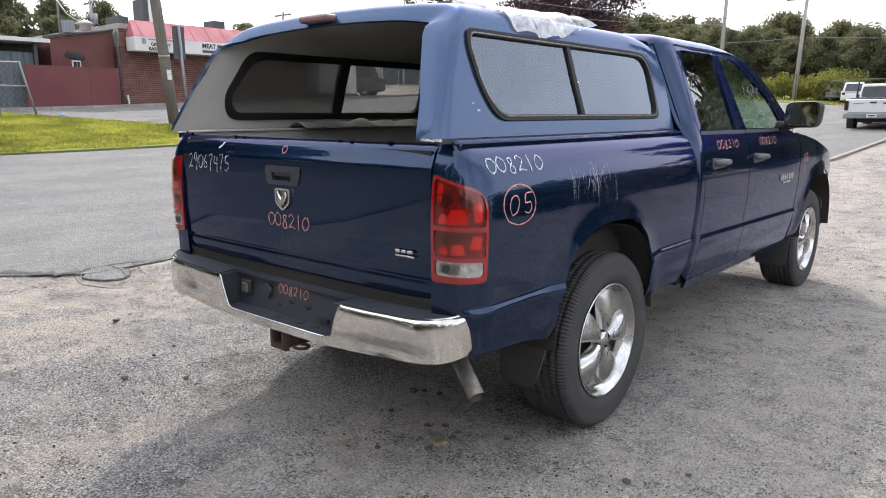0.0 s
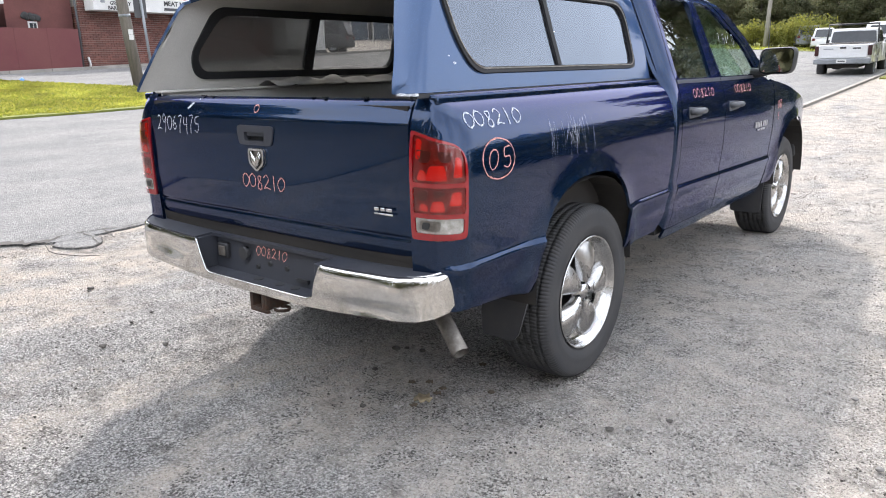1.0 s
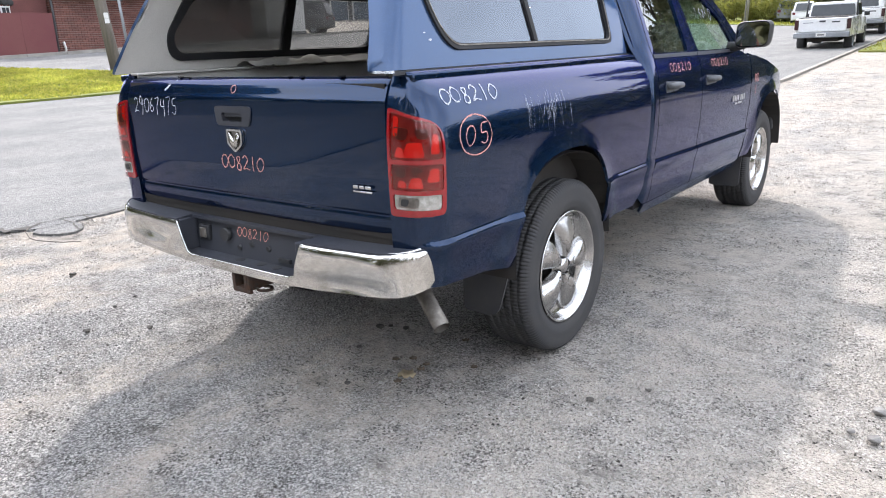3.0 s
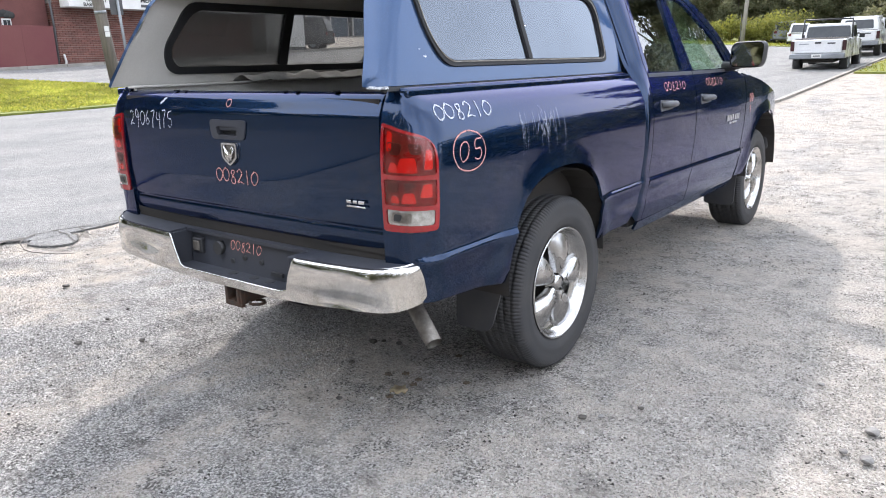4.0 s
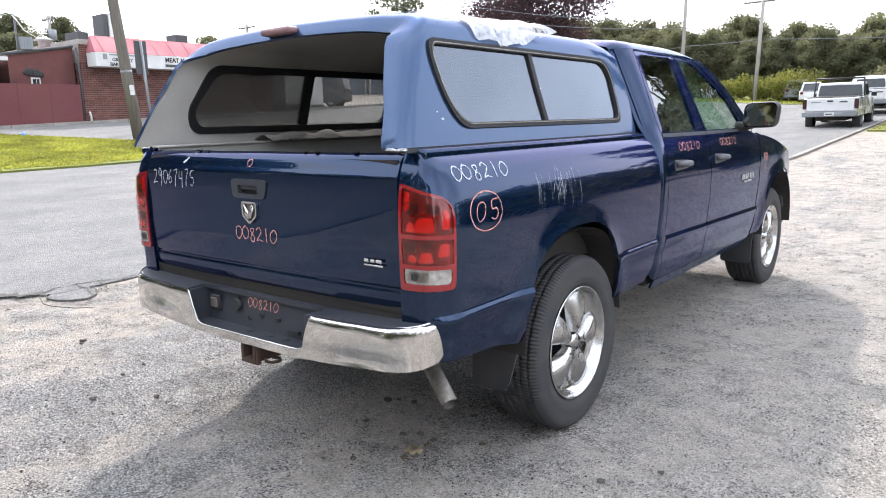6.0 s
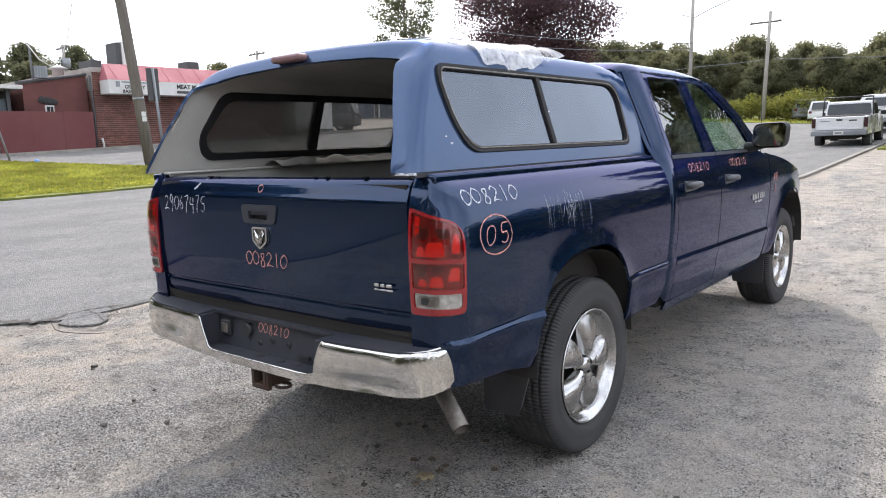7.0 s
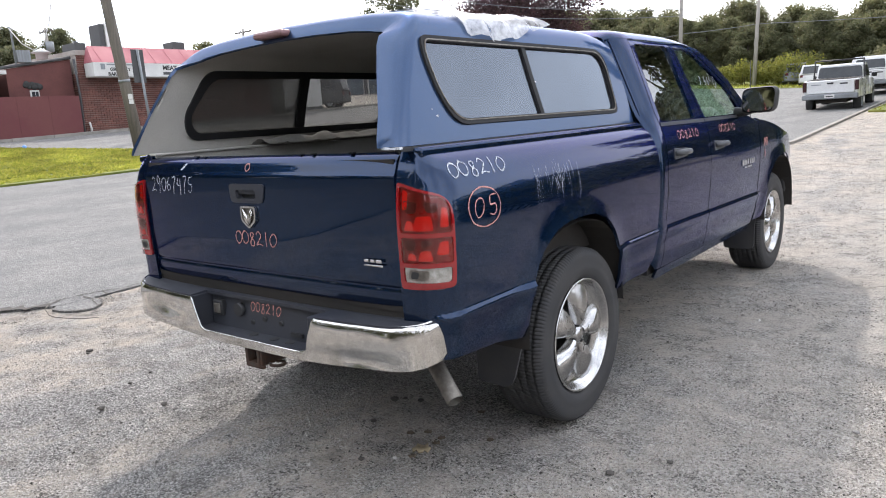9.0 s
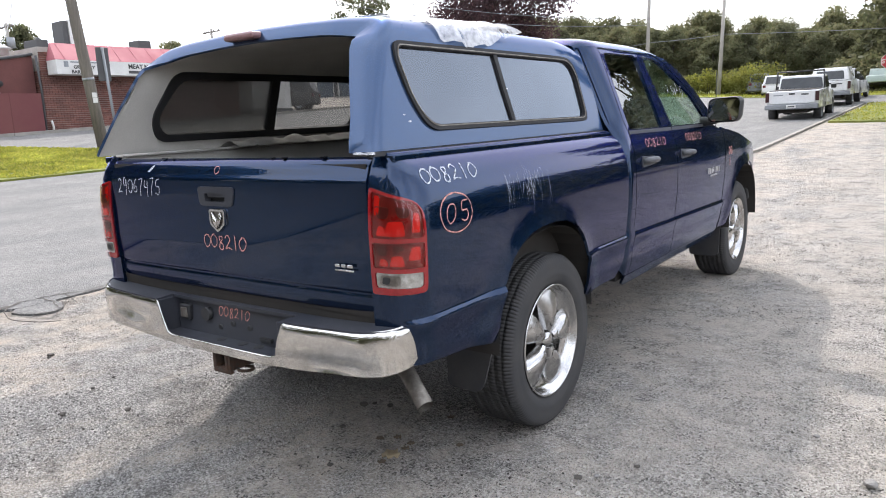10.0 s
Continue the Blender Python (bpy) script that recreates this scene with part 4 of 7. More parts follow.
wheel = wheel_parts()
wheel.parent = truck
wheel.matrix_basis = pose(0.955, -0.006, 0.412)
for x, y, m in ((0.925, 3.59, pose(0, 0, 0, 40)), (-0.972, 0, pose(0, 0, 0, 20)), (-0.925, 3.59, pose(0, 0, 0, 10))):
    turn = pose(x, y, 0.412) @ (pose(0, 0, 0, 0, 0, 180) if x < 0 else Matrix()) @ m
    w = copy_thing(wheel, turn)
for k in range(2):
    part("chalk_letter", writing(bmesh.new(), "R", lambda y, z: Vector((0.945, y, z)), 0.075 + 0.026 * k, 0.20, 0.042, 0.1, 0.004, seed=str(k)), CHALKR, wheel, "red chalk letter").matrix_basis = pose(-0.968, 0.006, -0.412)

# cab sides
GL = [(1.34, 0.952), (1.36, 0.945), (1.80, 0.760), (1.83, 0.744), (1.845, 0.730)]


def corner_roll(y, z):
    """How far the cab's rear corner has rolled inwards, in metres: a tight edge by the bed, a broad round above the belt."""
    b = min(1.0, max(0.0, (z - 1.28) / 0.16))
    b = b * b * (3 - 2 * b)
    k = min(0.98, max(0.0, 1 - (y - 0.872) / (0.055 + 0.125 * b)))
    return (0.05 + 0.045 * b) * (1 - math.sqrt(1 - k * k))


def cab_surface(y, z):
    x = soft(z, DOOR, 0.011 if z < 0.82 else 0.025) if z < 1.335 else soft(z, GL)
    if z < 1.335:
        x += flare(y, z, ARCH_F) + ridge(z, 0.770 - 0.018 * (y - 0.9)) * max(0.0, min(1.0, (2.98 - y) / 0.1))
    nose = max(0, y - 2.0)
    x -= corner_roll(y, z)
    return Vector((x - (0.012 * nose * nose if z > 1.3 else 0.0) - 0.075 * max(0, y - 3.25) ** 2, y, z))


W_REAR = outline([(1.02, 1.372), (1.565, 1.368), (1.60, 1.80), (1.565, 1.823), (1.10, 1.818), (1.075, 1.79)], [0.02, 0.01, 0.01, 0.02, 0.02, 0.02], 3)


def cab_panel(name, loop, holes, s, parent=truck, label="", mats=(0, 1), d=0.0, th=0.015, step=(0.08, 0.010), m=None):
    bm = sheet(loop, holes, lambda y, z: cab_surface(y, z) + Vector((d, 0, 0)), th, step, (0, 2.0, 0.9), mats)
    if s < 0:
        mirror_x(bm)
    return part(name, bm, m or [BLUE, DARK], parent, label)


for s in (1, -1):
    rear = cab_panel("rear_door", [(0.985, 0.535), (1.712, 0.53), (1.715, 1.30)] + [(1.715, 1.352), (1.645, 1.84), (1.04, 1.835), (0.985, 1.37)], [W_REAR], s, step=(0.03, 0.010))
    front = cab_panel("front_door", [(1.722, 0.53), (2.84, 0.53), (2.87, 0.7), (2.87, 1.30), (2.66, 1.355), (2.46, 1.58), (2.05, 1.805), (1.88, 1.84), (1.655, 1.84), (1.724, 1.352)], [outline([(1.755, 1.368), (2.56, 1.365), (2.42, 1.56), (2.0, 1.79), (1.86, 1.818), (1.70, 1.82)], [0.01, 0.02, 0.05, 0.08, 0.05, 0.02], 4)], s)
    cab_panel("door_glass", W_REAR, [], s, rear, "dark tinted window", d=-0.012, th=0.004, step=0.2, m=TINT)
    cab_panel("door_glass", outline([(1.755, 1.368), (2.56, 1.365), (2.42, 1.56), (2.0, 1.79), (1.86, 1.818), (1.70, 1.82)], [0.01, 0.02, 0.05, 0.08, 0.05, 0.02], 4), [], s, front, "pale green window", d=-0.012, th=0.004, step=0.2, m=GREEN)
    cab_panel("belt_strip", [(0.99, 1.345), (1.712, 1.340), (1.712, 1.362), (0.99, 1.366)], [], s, rear, d=0.004, th=0.01, m=PAD)
    cab_panel("belt_strip", [(1.724, 1.340), (2.60, 1.340), (2.60, 1.360), (1.724, 1.362)], [], s, front, d=0.004, th=0.01, m=PAD)
    cab_panel("rocker_panel", [(0.955, 0.475), (0.985, 0.46), (2.86, 0.46), (2.86, 0.527), (0.94, 0.530)], [], s)
    cab_panel("cab_corner", [(0.872, 0.62), (0.878, 0.575), (0.90, 0.545), (0.94, 0.535), (0.979, 0.535), (0.979, 1.37), (1.034, 1.842), (1.30, 1.8465), (1.88, 1.8465), (2.06, 1.812), (2.47, 1.585), (2.665, 1.362), (2.84, 1.357), (2.56, 1.62), (2.36, 1.742), (2.16, 1.822), (1.96, 1.845), (1.9, 1.849), (0.94, 1.849), (0.89, 1.84), (0.872, 1.82)], [], s, step=(0.012, 0.04))
    for door, y in ((rear, 1.085), (front, 1.80)):
        z = 1.185
        bez = cab_panel("handle_bezel", outline([(y - 0.005, z - 0.035), (y + 0.20, z - 0.028), (y + 0.215, z + 0.02), (y, z + 0.03)], 0.015, 3), [], s, door, d=0.006, th=0.01, m=HANDLEGREY)
        bm = bmesh.new()
        tube(bm, [(0.995, y + 0.01, z), (1.025, y + 0.035, z + 0.004), (1.03, y + 0.10, z + 0.004), (1.025, y + 0.165, z + 0.002), (0.995, y + 0.19, z)], [0.016, 0.018, 0.018, 0.018, 0.014], 8)
        if s < 0:
            mirror_x(bm)
        part("pull", bm, HANDLEGREY, bez)
    if s > 0:
        for door, y, n in ((rear, 1.18, 0.046), (front, 1.94, 0.046)):
            chalk_digits("008210", lambda a, b: cab_surface(a, b) + Vector((0.003, 0, 0)), y, 1.262, n, 0.02, 0.007, 1.3, CHALKR, door, "red chalk figure", 1.1)
        lettering = None
        for k in range(7):
            y = 2.40 + 0.042 * k + (0.02 if k > 3 else 0)
            bar = part("badge" if k == 0 else "badge_bar", sheet([(y, 0.995), (y + 0.030, 0.995), (y + 0.032, 1.035), (y + 0.002, 1.035)], [], lambda a, b: cab_surface(a, b) + Vector((0.006, 0, 0)), 0.005, 0.1, (0, 2, 0.9)), LETTERGREY, front if k == 0 else lettering, "grey lettering badge as plain bars" if k == 0 else "")
            lettering = lettering or bar
        part("badge_bar", sheet([(2.46, 0.972), (2.64, 0.972), (2.64, 0.984), (2.46, 0.984)], [], lambda a, b: cab_surface(a, b) + Vector((0.006, 0, 0)), 0.005, 0.1, (0, 2, 0.9)), LETTERGREY, lettering)
        chalk_digits("00", lambda a, b: cab_surface(a, b) + Vector((0.003, 0, 0)), 2.98, 1.10, 0.06, 0, 0.012, 1.0, CHALKR, truck, "red chalk scribble")
        chalk_digits("5", lambda a, b: cab_surface(a, b) + Vector((0.003, 0, 0)), 3.0, 1.02, 0.05, 0, 0.012, 1.0, CHALKR, truck, "red chalk scribble")
    fend = [(2.885, 0.53), (3.06, 0.53)] + [p for p in reversed(arch((3.555, 0.46), 0.475, 1.0, 0.50)) if p[1] > 0.52 and (p[0] < 3.6 or p[1] > 0.84)] + [(4.02, 0.84), (4.06, 0.88), (4.04, 1.02), (3.9, 1.14), (3.3, 1.26), (2.885, 1.32)]
    cab_panel("front_fender", fend, [], s)

on_glass = lambda a, b: cab_surface(a, b) + Vector((0.001, 0, 0))
for ch, y, z, n in (("0", 2.20, 1.555, 0.075), ("2", 2.13, 1.60, 0.05), ("5", 2.02, 1.575, 0.05), ("8", 2.075, 1.575, 0.05), ("7", 1.93, 1.585, 0.045)):
    part("chalk_digit", writing(bmesh.new(), ch, on_glass, y, z, n, 0.3, 0.006, wobble=0.1), CHALKW, truck, "white chalk scribble on the window")

# chalk on the bed's side
chalk_digits("008210", side_skin, -0.985, 1.258, 0.052, 0.0, 0.007, 1.14, CHALKW, truck, "white chalk figure", 1.05)
part("chalk_digit", writing(bmesh.new(), "5", side_skin, -0.812, 1.108, 0.07, 0.02, 0.007, xs=0.9), CHALKR, truck, "red chalk figure in a ring")
part("chalk_digit", writing(bmesh.new(), "0", side_skin, -0.90, 1.105, 0.07, 0.15, 0.007, xs=0.85), CHALKR, truck, "red chalk figure in a ring")
STROKES["@"] = [[(0.5 + 0.5 * math.cos(a), 0.5 + 0.5 * math.sin(a)) for a in [k * math.pi / 8 for k in range(17)]]]
part("chalk_ring", writing(bmesh.new(), "@", side_skin, -0.935, 1.068, 0.145, 0.0, 0.007, wobble=0.012, xs=1.4), CHALKR, truck, "red chalk ring round two figures")
bm = bmesh.new()
rnd = random.Random(5)
for k in range(40):
    burst = k < 12
    y, z = (rnd.gauss(-0.27, 0.025), rnd.gauss(1.205, 0.012)) if burst else (rnd.uniform(-0.46, -0.08), rnd.uniform(1.2, 1.275))
    dy, dz = (rnd.uniform(-0.03, 0.03), -rnd.uniform(0.01, 0.06)) if burst else (rnd.uniform(-0.012, 0.02), -rnd.uniform(0.05, 0.17))
    w = rnd.uniform(0.002, 0.005) if burst else rnd.uniform(0.0008, 0.0022)
    prev = None
    for q in range(7):
        f = q / 6
        wq = w * (1 - 0.6 * f) * rnd.uniform(0.6, 1.2)
        yy, zz = y + dy * f + rnd.uniform(-0.002, 0.002), z + dz * f
        row_ = [bm.verts.new(side_skin(yy - wq, zz)), bm.verts.new(side_skin(yy + wq, zz))]
        if prev:
            bm.faces.new((prev[0], prev[1], row_[1], row_[0]))
        prev = row_
part("scrape", bm, SCUFF, truck, "scuffs and runs down the paint")

# roof, windscreen, bonnet, cab back
ROOF = [(0.0, 1.934), (0.25, 1.931), (0.45, 1.921), (0.60, 1.906), (0.675, 1.891), (0.715, 1.871), (0.733, 1.845)]
ROOFS = [0.0]
for a, b in zip(ROOF, ROOF[1:]):
    ROOFS.append(ROOFS[-1] + math.dist(a, b))


def roof_surface(u, y):
    """The roof's skin: u runs across it from the middle, rolling down into the door frames and the rear corners."""
    a = abs(u) / 0.75 * ROOFS[-1]
    x = np.mean([np.interp(min(a + d, ROOFS[-1]), ROOFS, [p[0] for p in ROOF]) for d in (-0.015, -0.007, 0, 0.007, 0.015)])
    z = np.mean([np.interp(min(a + d, ROOFS[-1]), ROOFS, [p[1] for p in ROOF]) for d in (-0.015, -0.007, 0, 0.007, 0.015)])
    k = corner_roll(y, 1.85)
    edge_ = (abs(u) / 0.75) ** 6
    return Vector((math.copysign(x - k * edge_, u), y, z - 0.2 * max(0, y - 1.62) ** 2 * (1 - 0.6 * edge_) - 0.7 * k * (1 - 0.5 * edge_)))


part("roof", sheet([(-0.75, 0.88), (0.75, 0.88), (0.75, 1.95), (0.70, 2.2), (-0.70, 2.2), (-0.75, 1.95)], [], roof_surface, 0.02, (0.03, 0.04), (0, 1.5, 0.9)), BLUE, truck)
part("windscreen", sheet([(-0.66, 0), (0.66, 0), (0.80, 1), (-0.80, 1)], [], lambda x, k: Vector((x, 2.2 + 0.68 * k - 0.1 * (x / 0.8) ** 2, 1.862 - 0.015 * k - 0.055 * abs(x / 0.72) ** 3.2 * (1 - k) - 0.51 * k)), 0.006, 0.15, (0, 1, 0.9)), GREEN, truck, "pale green windscreen")
part("bonnet", sheet([(-0.86, 2.8), (0.86, 2.8), (0.82, 3.95), (-0.82, 3.95)], [], lambda x, y: Vector((x, y, 1.33 - 0.10 * (y - 2.8) - 0.10 * abs(x / 0.86) ** 4 - 0.06 * max(0, y - 3.5) ** 2)), 0.02, 0.1, (0, 3.3, 0.5)), BLUE, truck)
part("cab_back", sheet([(-0.89, 0.55), (0.89, 0.55), (0.90, 1.34), (0.69, 1.84), (-0.69, 1.84), (-0.90, 1.34)], [outline([(-0.55, 1.4), (0.55, 1.4), (0.5, 1.76), (-0.5, 1.76)], 0.05, 4)], lambda x, z: Vector((x, 0.885, z)), 0.02, 0.2, (0, 2, 1)), BLUE, truck)
part("back_glass", sheet(outline([(-0.55, 1.4), (0.55, 1.4), (0.5, 1.76), (-0.5, 1.76)], 0.05, 4), [], lambda x, z: Vector((x, 0.895, z)), 0.005, 0.3, (0, 2, 1)), TINT2, truck)
front = part("front_bumper_stub", cubes((0.70, 0.93, 3.98, 4.14, 0.62, 0.80), (0.6, 0.90, 4.0, 4.16, 0.80, 0.86), bevel=0.02), BLACK, truck, "torn black front bumper end")
part("bumper_skin", sheet(outline([(0.66, 0.42), (0.90, 0.435), (0.935, 0.52), (0.947, 0.64), (0.66, 0.645)], 0.03, 3), [], lambda x, z: Vector((x, 4.08 - 0.25 * max(0, x - 0.86), z)), 0.01, 0.05, (0, 3, 0.5)), CHROME, front, "bent chrome bumper end")
TORN = [(0.66, 0.80), (0.76, 0.86), (0.82, 0.80), (0.89, 0.84), (0.925, 0.90), (0.905, 0.99), (0.915, 1.04), (0.86, 1.05), (0.81, 1.11), (0.74, 1.14), (0.68, 1.08)]
part("torn_liner", sheet(TORN, [], lambda x, z: Vector((x, 4.03 + 0.04 * math.sin(x * 30) * math.cos(z * 22), z)), 0.006, 0.03, (0, 3, 1)), BLACK, front, "torn black plastic liner")
HANG = [(0.86, 0.655), (0.935, 0.652), (0.948, 0.70), (0.940, 0.76), (0.946, 0.795), (0.925, 0.803), (0.90, 0.785), (0.875, 0.80), (0.862, 0.74)]
part("hanging_liner", sheet(HANG, [], lambda x, z: Vector((x, 4.05 + 0.02 * math.sin(z * 40) - 0.2 * max(0, x - 0.90), z)), 0.008, 0.02, (0, 3, 0.7)), BLACK, front, "black plastic liner hanging loose")
part("bent_trim", sheet([(0.872, 0.800), (0.895, 0.842), (0.925, 0.835), (0.942, 0.812), (0.930, 0.802), (0.910, 0.818), (0.895, 0.806)], [], lambda x, z: Vector((x, 4.03 + 0.03 * math.sin(z * 60), z)), 0.006, 0.012, (0, 3, 0.7)), CHROME, front, "bent strip of chrome trim")
part("grille_wall", cubes((-0.8, 0.8, 3.9, 3.98, 0.5, 1.15)), DARK, truck)

# mirror
for s in (1, -1):
    cap = bmesh.new()
    loop = outline([(0.99, 1.362), (1.215, 1.368), (1.23, 1.545), (1.0, 1.54)], 0.05, 6)
    for k, (y, g) in enumerate(((2.35, 0.93), (2.375, 1.0), (2.43, 1.0), (2.49, 0.9), (2.52, 0.6))):
        cx, cz = 1.106, 1.453
        ring = [cap.verts.new((s * (cx + (x - cx) * g), y, cz + (z - cz) * g)) for x, z in loop]
        if k:
            for i in range(len(ring)):
                cap.faces.new((prev[i], prev[(i + 1) % len(ring)], ring[(i + 1) % len(ring)], ring[i])).smooth = True
        prev = ring
    cap.faces.new(prev)
    bmesh.ops.recalc_face_normals(cap, faces=cap.faces[:])
    mir = part("side_mirror", cap, BLACK, truck, "black fold-out side mirror")
    bm = sheet(outline([(1.005, 1.376), (1.202, 1.38), (1.215, 1.532), (1.012, 1.528)], 0.045, 5), [], lambda x, z: Vector((s * x, 2.362 - 0.03 * (z - 1.45) + s * 0.10 * (x - 1.1), z)), 0.006, 0.3, (s * 1.1, 3, 1.45))
    part("mirror_glass", bm, MIRROR, mir)
    part("mirror_arm", tube(bmesh.new(), [(s * 0.93, 2.46, 1.37), (s * 0.99, 2.45, 1.375), (s * 1.08, 2.44, 1.40)], [0.04, 0.032, 0.03], 10), BLACK, mir)
part("aerial", tube(bmesh.new(), [(0.90, 2.95, 1.28), (0.90, 2.93, 1.75)], 0.003, 6), BLACK, truck)

# cab inside
for x in (0.38, -0.38):
    for y in (1.25, 2.0):
        seat = part("seat", cubes((x - 0.25, x + 0.25, y, y + 0.5, 0.75, 0.95), bevel=0.05), LINER, truck)
        part("seat_back", cubes((x - 0.24, x + 0.24, y - 0.10, y + 0.06, 0.9, 1.5), bevel=0.05), LINER, seat)
        part("headrest", cubes((x - 0.13, x + 0.13, y - 0.10, y + 0.0, 1.53, 1.70), bevel=0.04), LINER, seat)
part("dashboard", cubes((-0.85, 0.85, 2.55, 2.85, 0.9, 1.30), bevel=0.04), LINER, truck)
bm = bmesh.new()
tube(bm, [(-0.38 + 0.19 * math.cos(a), 2.40 - 0.09 * math.sin(a), 1.25 + 0.17 * math.sin(a)) for a in [k * math.pi / 12 for k in range(25)]], 0.014, 8)
part("steering_wheel", bm, BLACK, truck)

# camper shell
SEC = [(0.852, 1.372), (0.846, 1.40), (0.755, 1.755), (0.739, 1.815), (0.714, 1.852), (0.66, 1.872), (0.5, 1.888), (0.25, 1.898), (0.0, 1.902)]
SL = [0.0]
for a, b in zip(SEC, SEC[1:]):
    SL.append(SL[-1] + math.dist(a, b))
SHALF = SL[-1]


def section(s):
    """The shell's outline across, by arc length from its right foot over the roof to its left foot."""
    out = []
    for d in (-0.02, -0.01, 0, 0.01, 0.02):
        t = s + d
        flip = -1 if t > SHALF else 1
        t = 2 * SHALF - t if t > SHALF else t
        t = max(t, 0)
        out.append((flip * np.interp(t, SL, [p[0] for p in SEC]), np.interp(t, SL, [p[1] for p in SEC])))
    return float(np.mean([o[0] for o in out])), float(np.mean([o[1] for o in out]))


def shell_rear(z):
    return float(np.interp(z, [1.37, 1.40, 1.62, 1.75, 1.82, 1.86, 1.91], [-1.135, -1.128, -1.03, -0.965, -0.90, -0.87, -0.855]))


def shell_surface(t, s):
    """The shell's skin: t runs forwards from the rear edge, s round the section. The rear edge rolls inwards."""
    x, z = section(s)
    y = t + shell_rear(z)
    k = min(1.0, max(0.0, 1 - t / 0.08))
    q = 1 - math.sqrt(1 - k * k)
    drop = 0.05 * max(0.0, (y - 0.45) / 0.4) ** 2
    up = max(0.0, min(1.0, (z - 1.5) / 0.3))
    top = max(0.0, min(1.0, (z - 1.78) / 0.09))
    if s > SHALF:
        up = -1.6 + 1.6 * max(0.0, min(1.0, (0.80 + x) / 0.12))
        x -= 0.03 * max(0.0, min(1.0, (1.62 - z) / 0.25)) * max(0.0, 1 - t / 0.5)
    return Vector((x * (1 - (0.098 + 0.055 * up) * q), y, z - drop * max(0, min(1, (z - 1.6) / 0.25)) - 0.065 * q * top))


def on_side(y, z, left=False):
    """The place on the shell's skin of a point of its side."""
    s = float(np.interp(z, [p[1] for p in SEC], SL))
    t = y - shell_rear(section(s)[1])
    return (t, 2 * SHALF - s) if left else (t, s)


def ring_of(left, d):
    """The outline of a side window, drawn in by d."""
    if left:
        pts = [(-0.835 + d, 1.43 + d), (0.64 - d, 1.43 + d), (0.64 - d, 1.775 - d), (-0.75 + d, 1.775 - d), (-0.875 + d, 1.55)]
        rad = [0.10, 0.08, 0.05, 0.07, 0.12]
    else:
        pts = [(-0.755 + d, 1.435 + d), (0.672 - d, 1.435 + d), (0.667 - d, 1.768 - d), (-0.85 + d, 1.772 - d), (-0.862 + d, 1.70), (-0.83 + d, 1.55)]
        rad = [0.13, 0.05, 0.11, 0.05, 0.05, 0.2]
    return [on_side(y, z, left) for y, z in outline(pts, rad, 6)]


front_r = [(float(np.interp(section(s)[1], [1.37, 1.6, 1.85], [0.85, 0.835, 0.80])) - shell_rear(section(s)[1]), s) for s in np.linspace(2 * SHALF, 0, 31)]
shell_loop = [(0.0, 0.0), (0.0, 2 * SHALF)] + front_r
holes = [ring_of(left, 0.010) for left in (False, True)]
shell = part("camper_shell", sheet(shell_loop, holes, shell_surface, 0.014, (0.018, 0.035), (0, 0, 1.5), (0, 1)), [SHELLBLUE, LINER], truck, "blue fibreglass camper shell with grey lining and no rear hatch")
for left in (False, True):
    ring_o, ring_i = ring_of(left, 0.0), ring_of(left, 0.036 if left else 0.022)
    sgn = -1 if left else 1
    push = lambda d: (lambda y, s: shell_surface(y, s) + Vector((sgn * d, 0, d * 0.27)))
    fr = part("window_frame", sheet(ring_o, [ring_i], push(0.009), 0.034, 0.09, (0, 0, 1.5)), RUBBER, shell, "black rubber window frame")
    if not left:
        part("trim_line", sheet(ring_of(False, 0.014), [ring_of(False, 0.0185)], push(0.0115), 0.004, 0.09, (0, 0, 1.5)), PIPE, fr, "thin grey line round the window frame")
    part("window_glass", sheet(ring_i, [], push(-0.004), 0.004, 0.3, (0, 0, 1.5)), TINT2 if left else SHELLGLASS, fr)
    bar = [on_side(y, z, left) for y, z in (((-0.135, 1.46), (-0.075, 1.46), (-0.055, 1.74), (-0.115, 1.74)) if left else ((-0.125, 1.46), (-0.095, 1.46), (-0.125, 1.75), (-0.155, 1.75)))]
    part("window_bar", sheet(bar, [], push(0.006), 0.028, 0.2, (0, 0, 1.5)), RUBBER, fr)
    if left:
        pane = [on_side(y, z, True) for y, z in ((-0.80, 1.452), (-0.10, 1.452), (-0.10, 1.752), (-0.735, 1.752), (-0.85, 1.55))]
        part("sliding_pane", sheet(pane, [], push(-0.010), 0.003, 0.3, (0, 0, 1.5)), TINT2, fr)
bl = part("brake_light", cubes((-0.155, 0.04, -0.895, -0.83, 1.848, 1.878), bevel=0.012), surf("dull_red", (0.27, 0.15, 0.15), (0.20, 0.11, 0.11), 0.5), shell, "faded red roof brake light")
part("gasket", sheet([(-1.12, 1.362), (0.83, 1.362), (0.83, 1.376), (-1.12, 1.376)], [], lambda y, z: Vector((0.868, y, z)), 0.03, 0.2, (0, 0, 1.37)), BLACK, shell)
chip = bmesh.new()
for k in range(14):
    x = 0.79 + 0.006 * k
    box(chip, x, x + rnd.uniform(0.004, 0.009), -1.136, -1.12, 1.370, 1.371 + rnd.uniform(0.002, 0.008))
part("chipped_edge", chip, CHALKW, shell, "white chipped fibreglass edge")

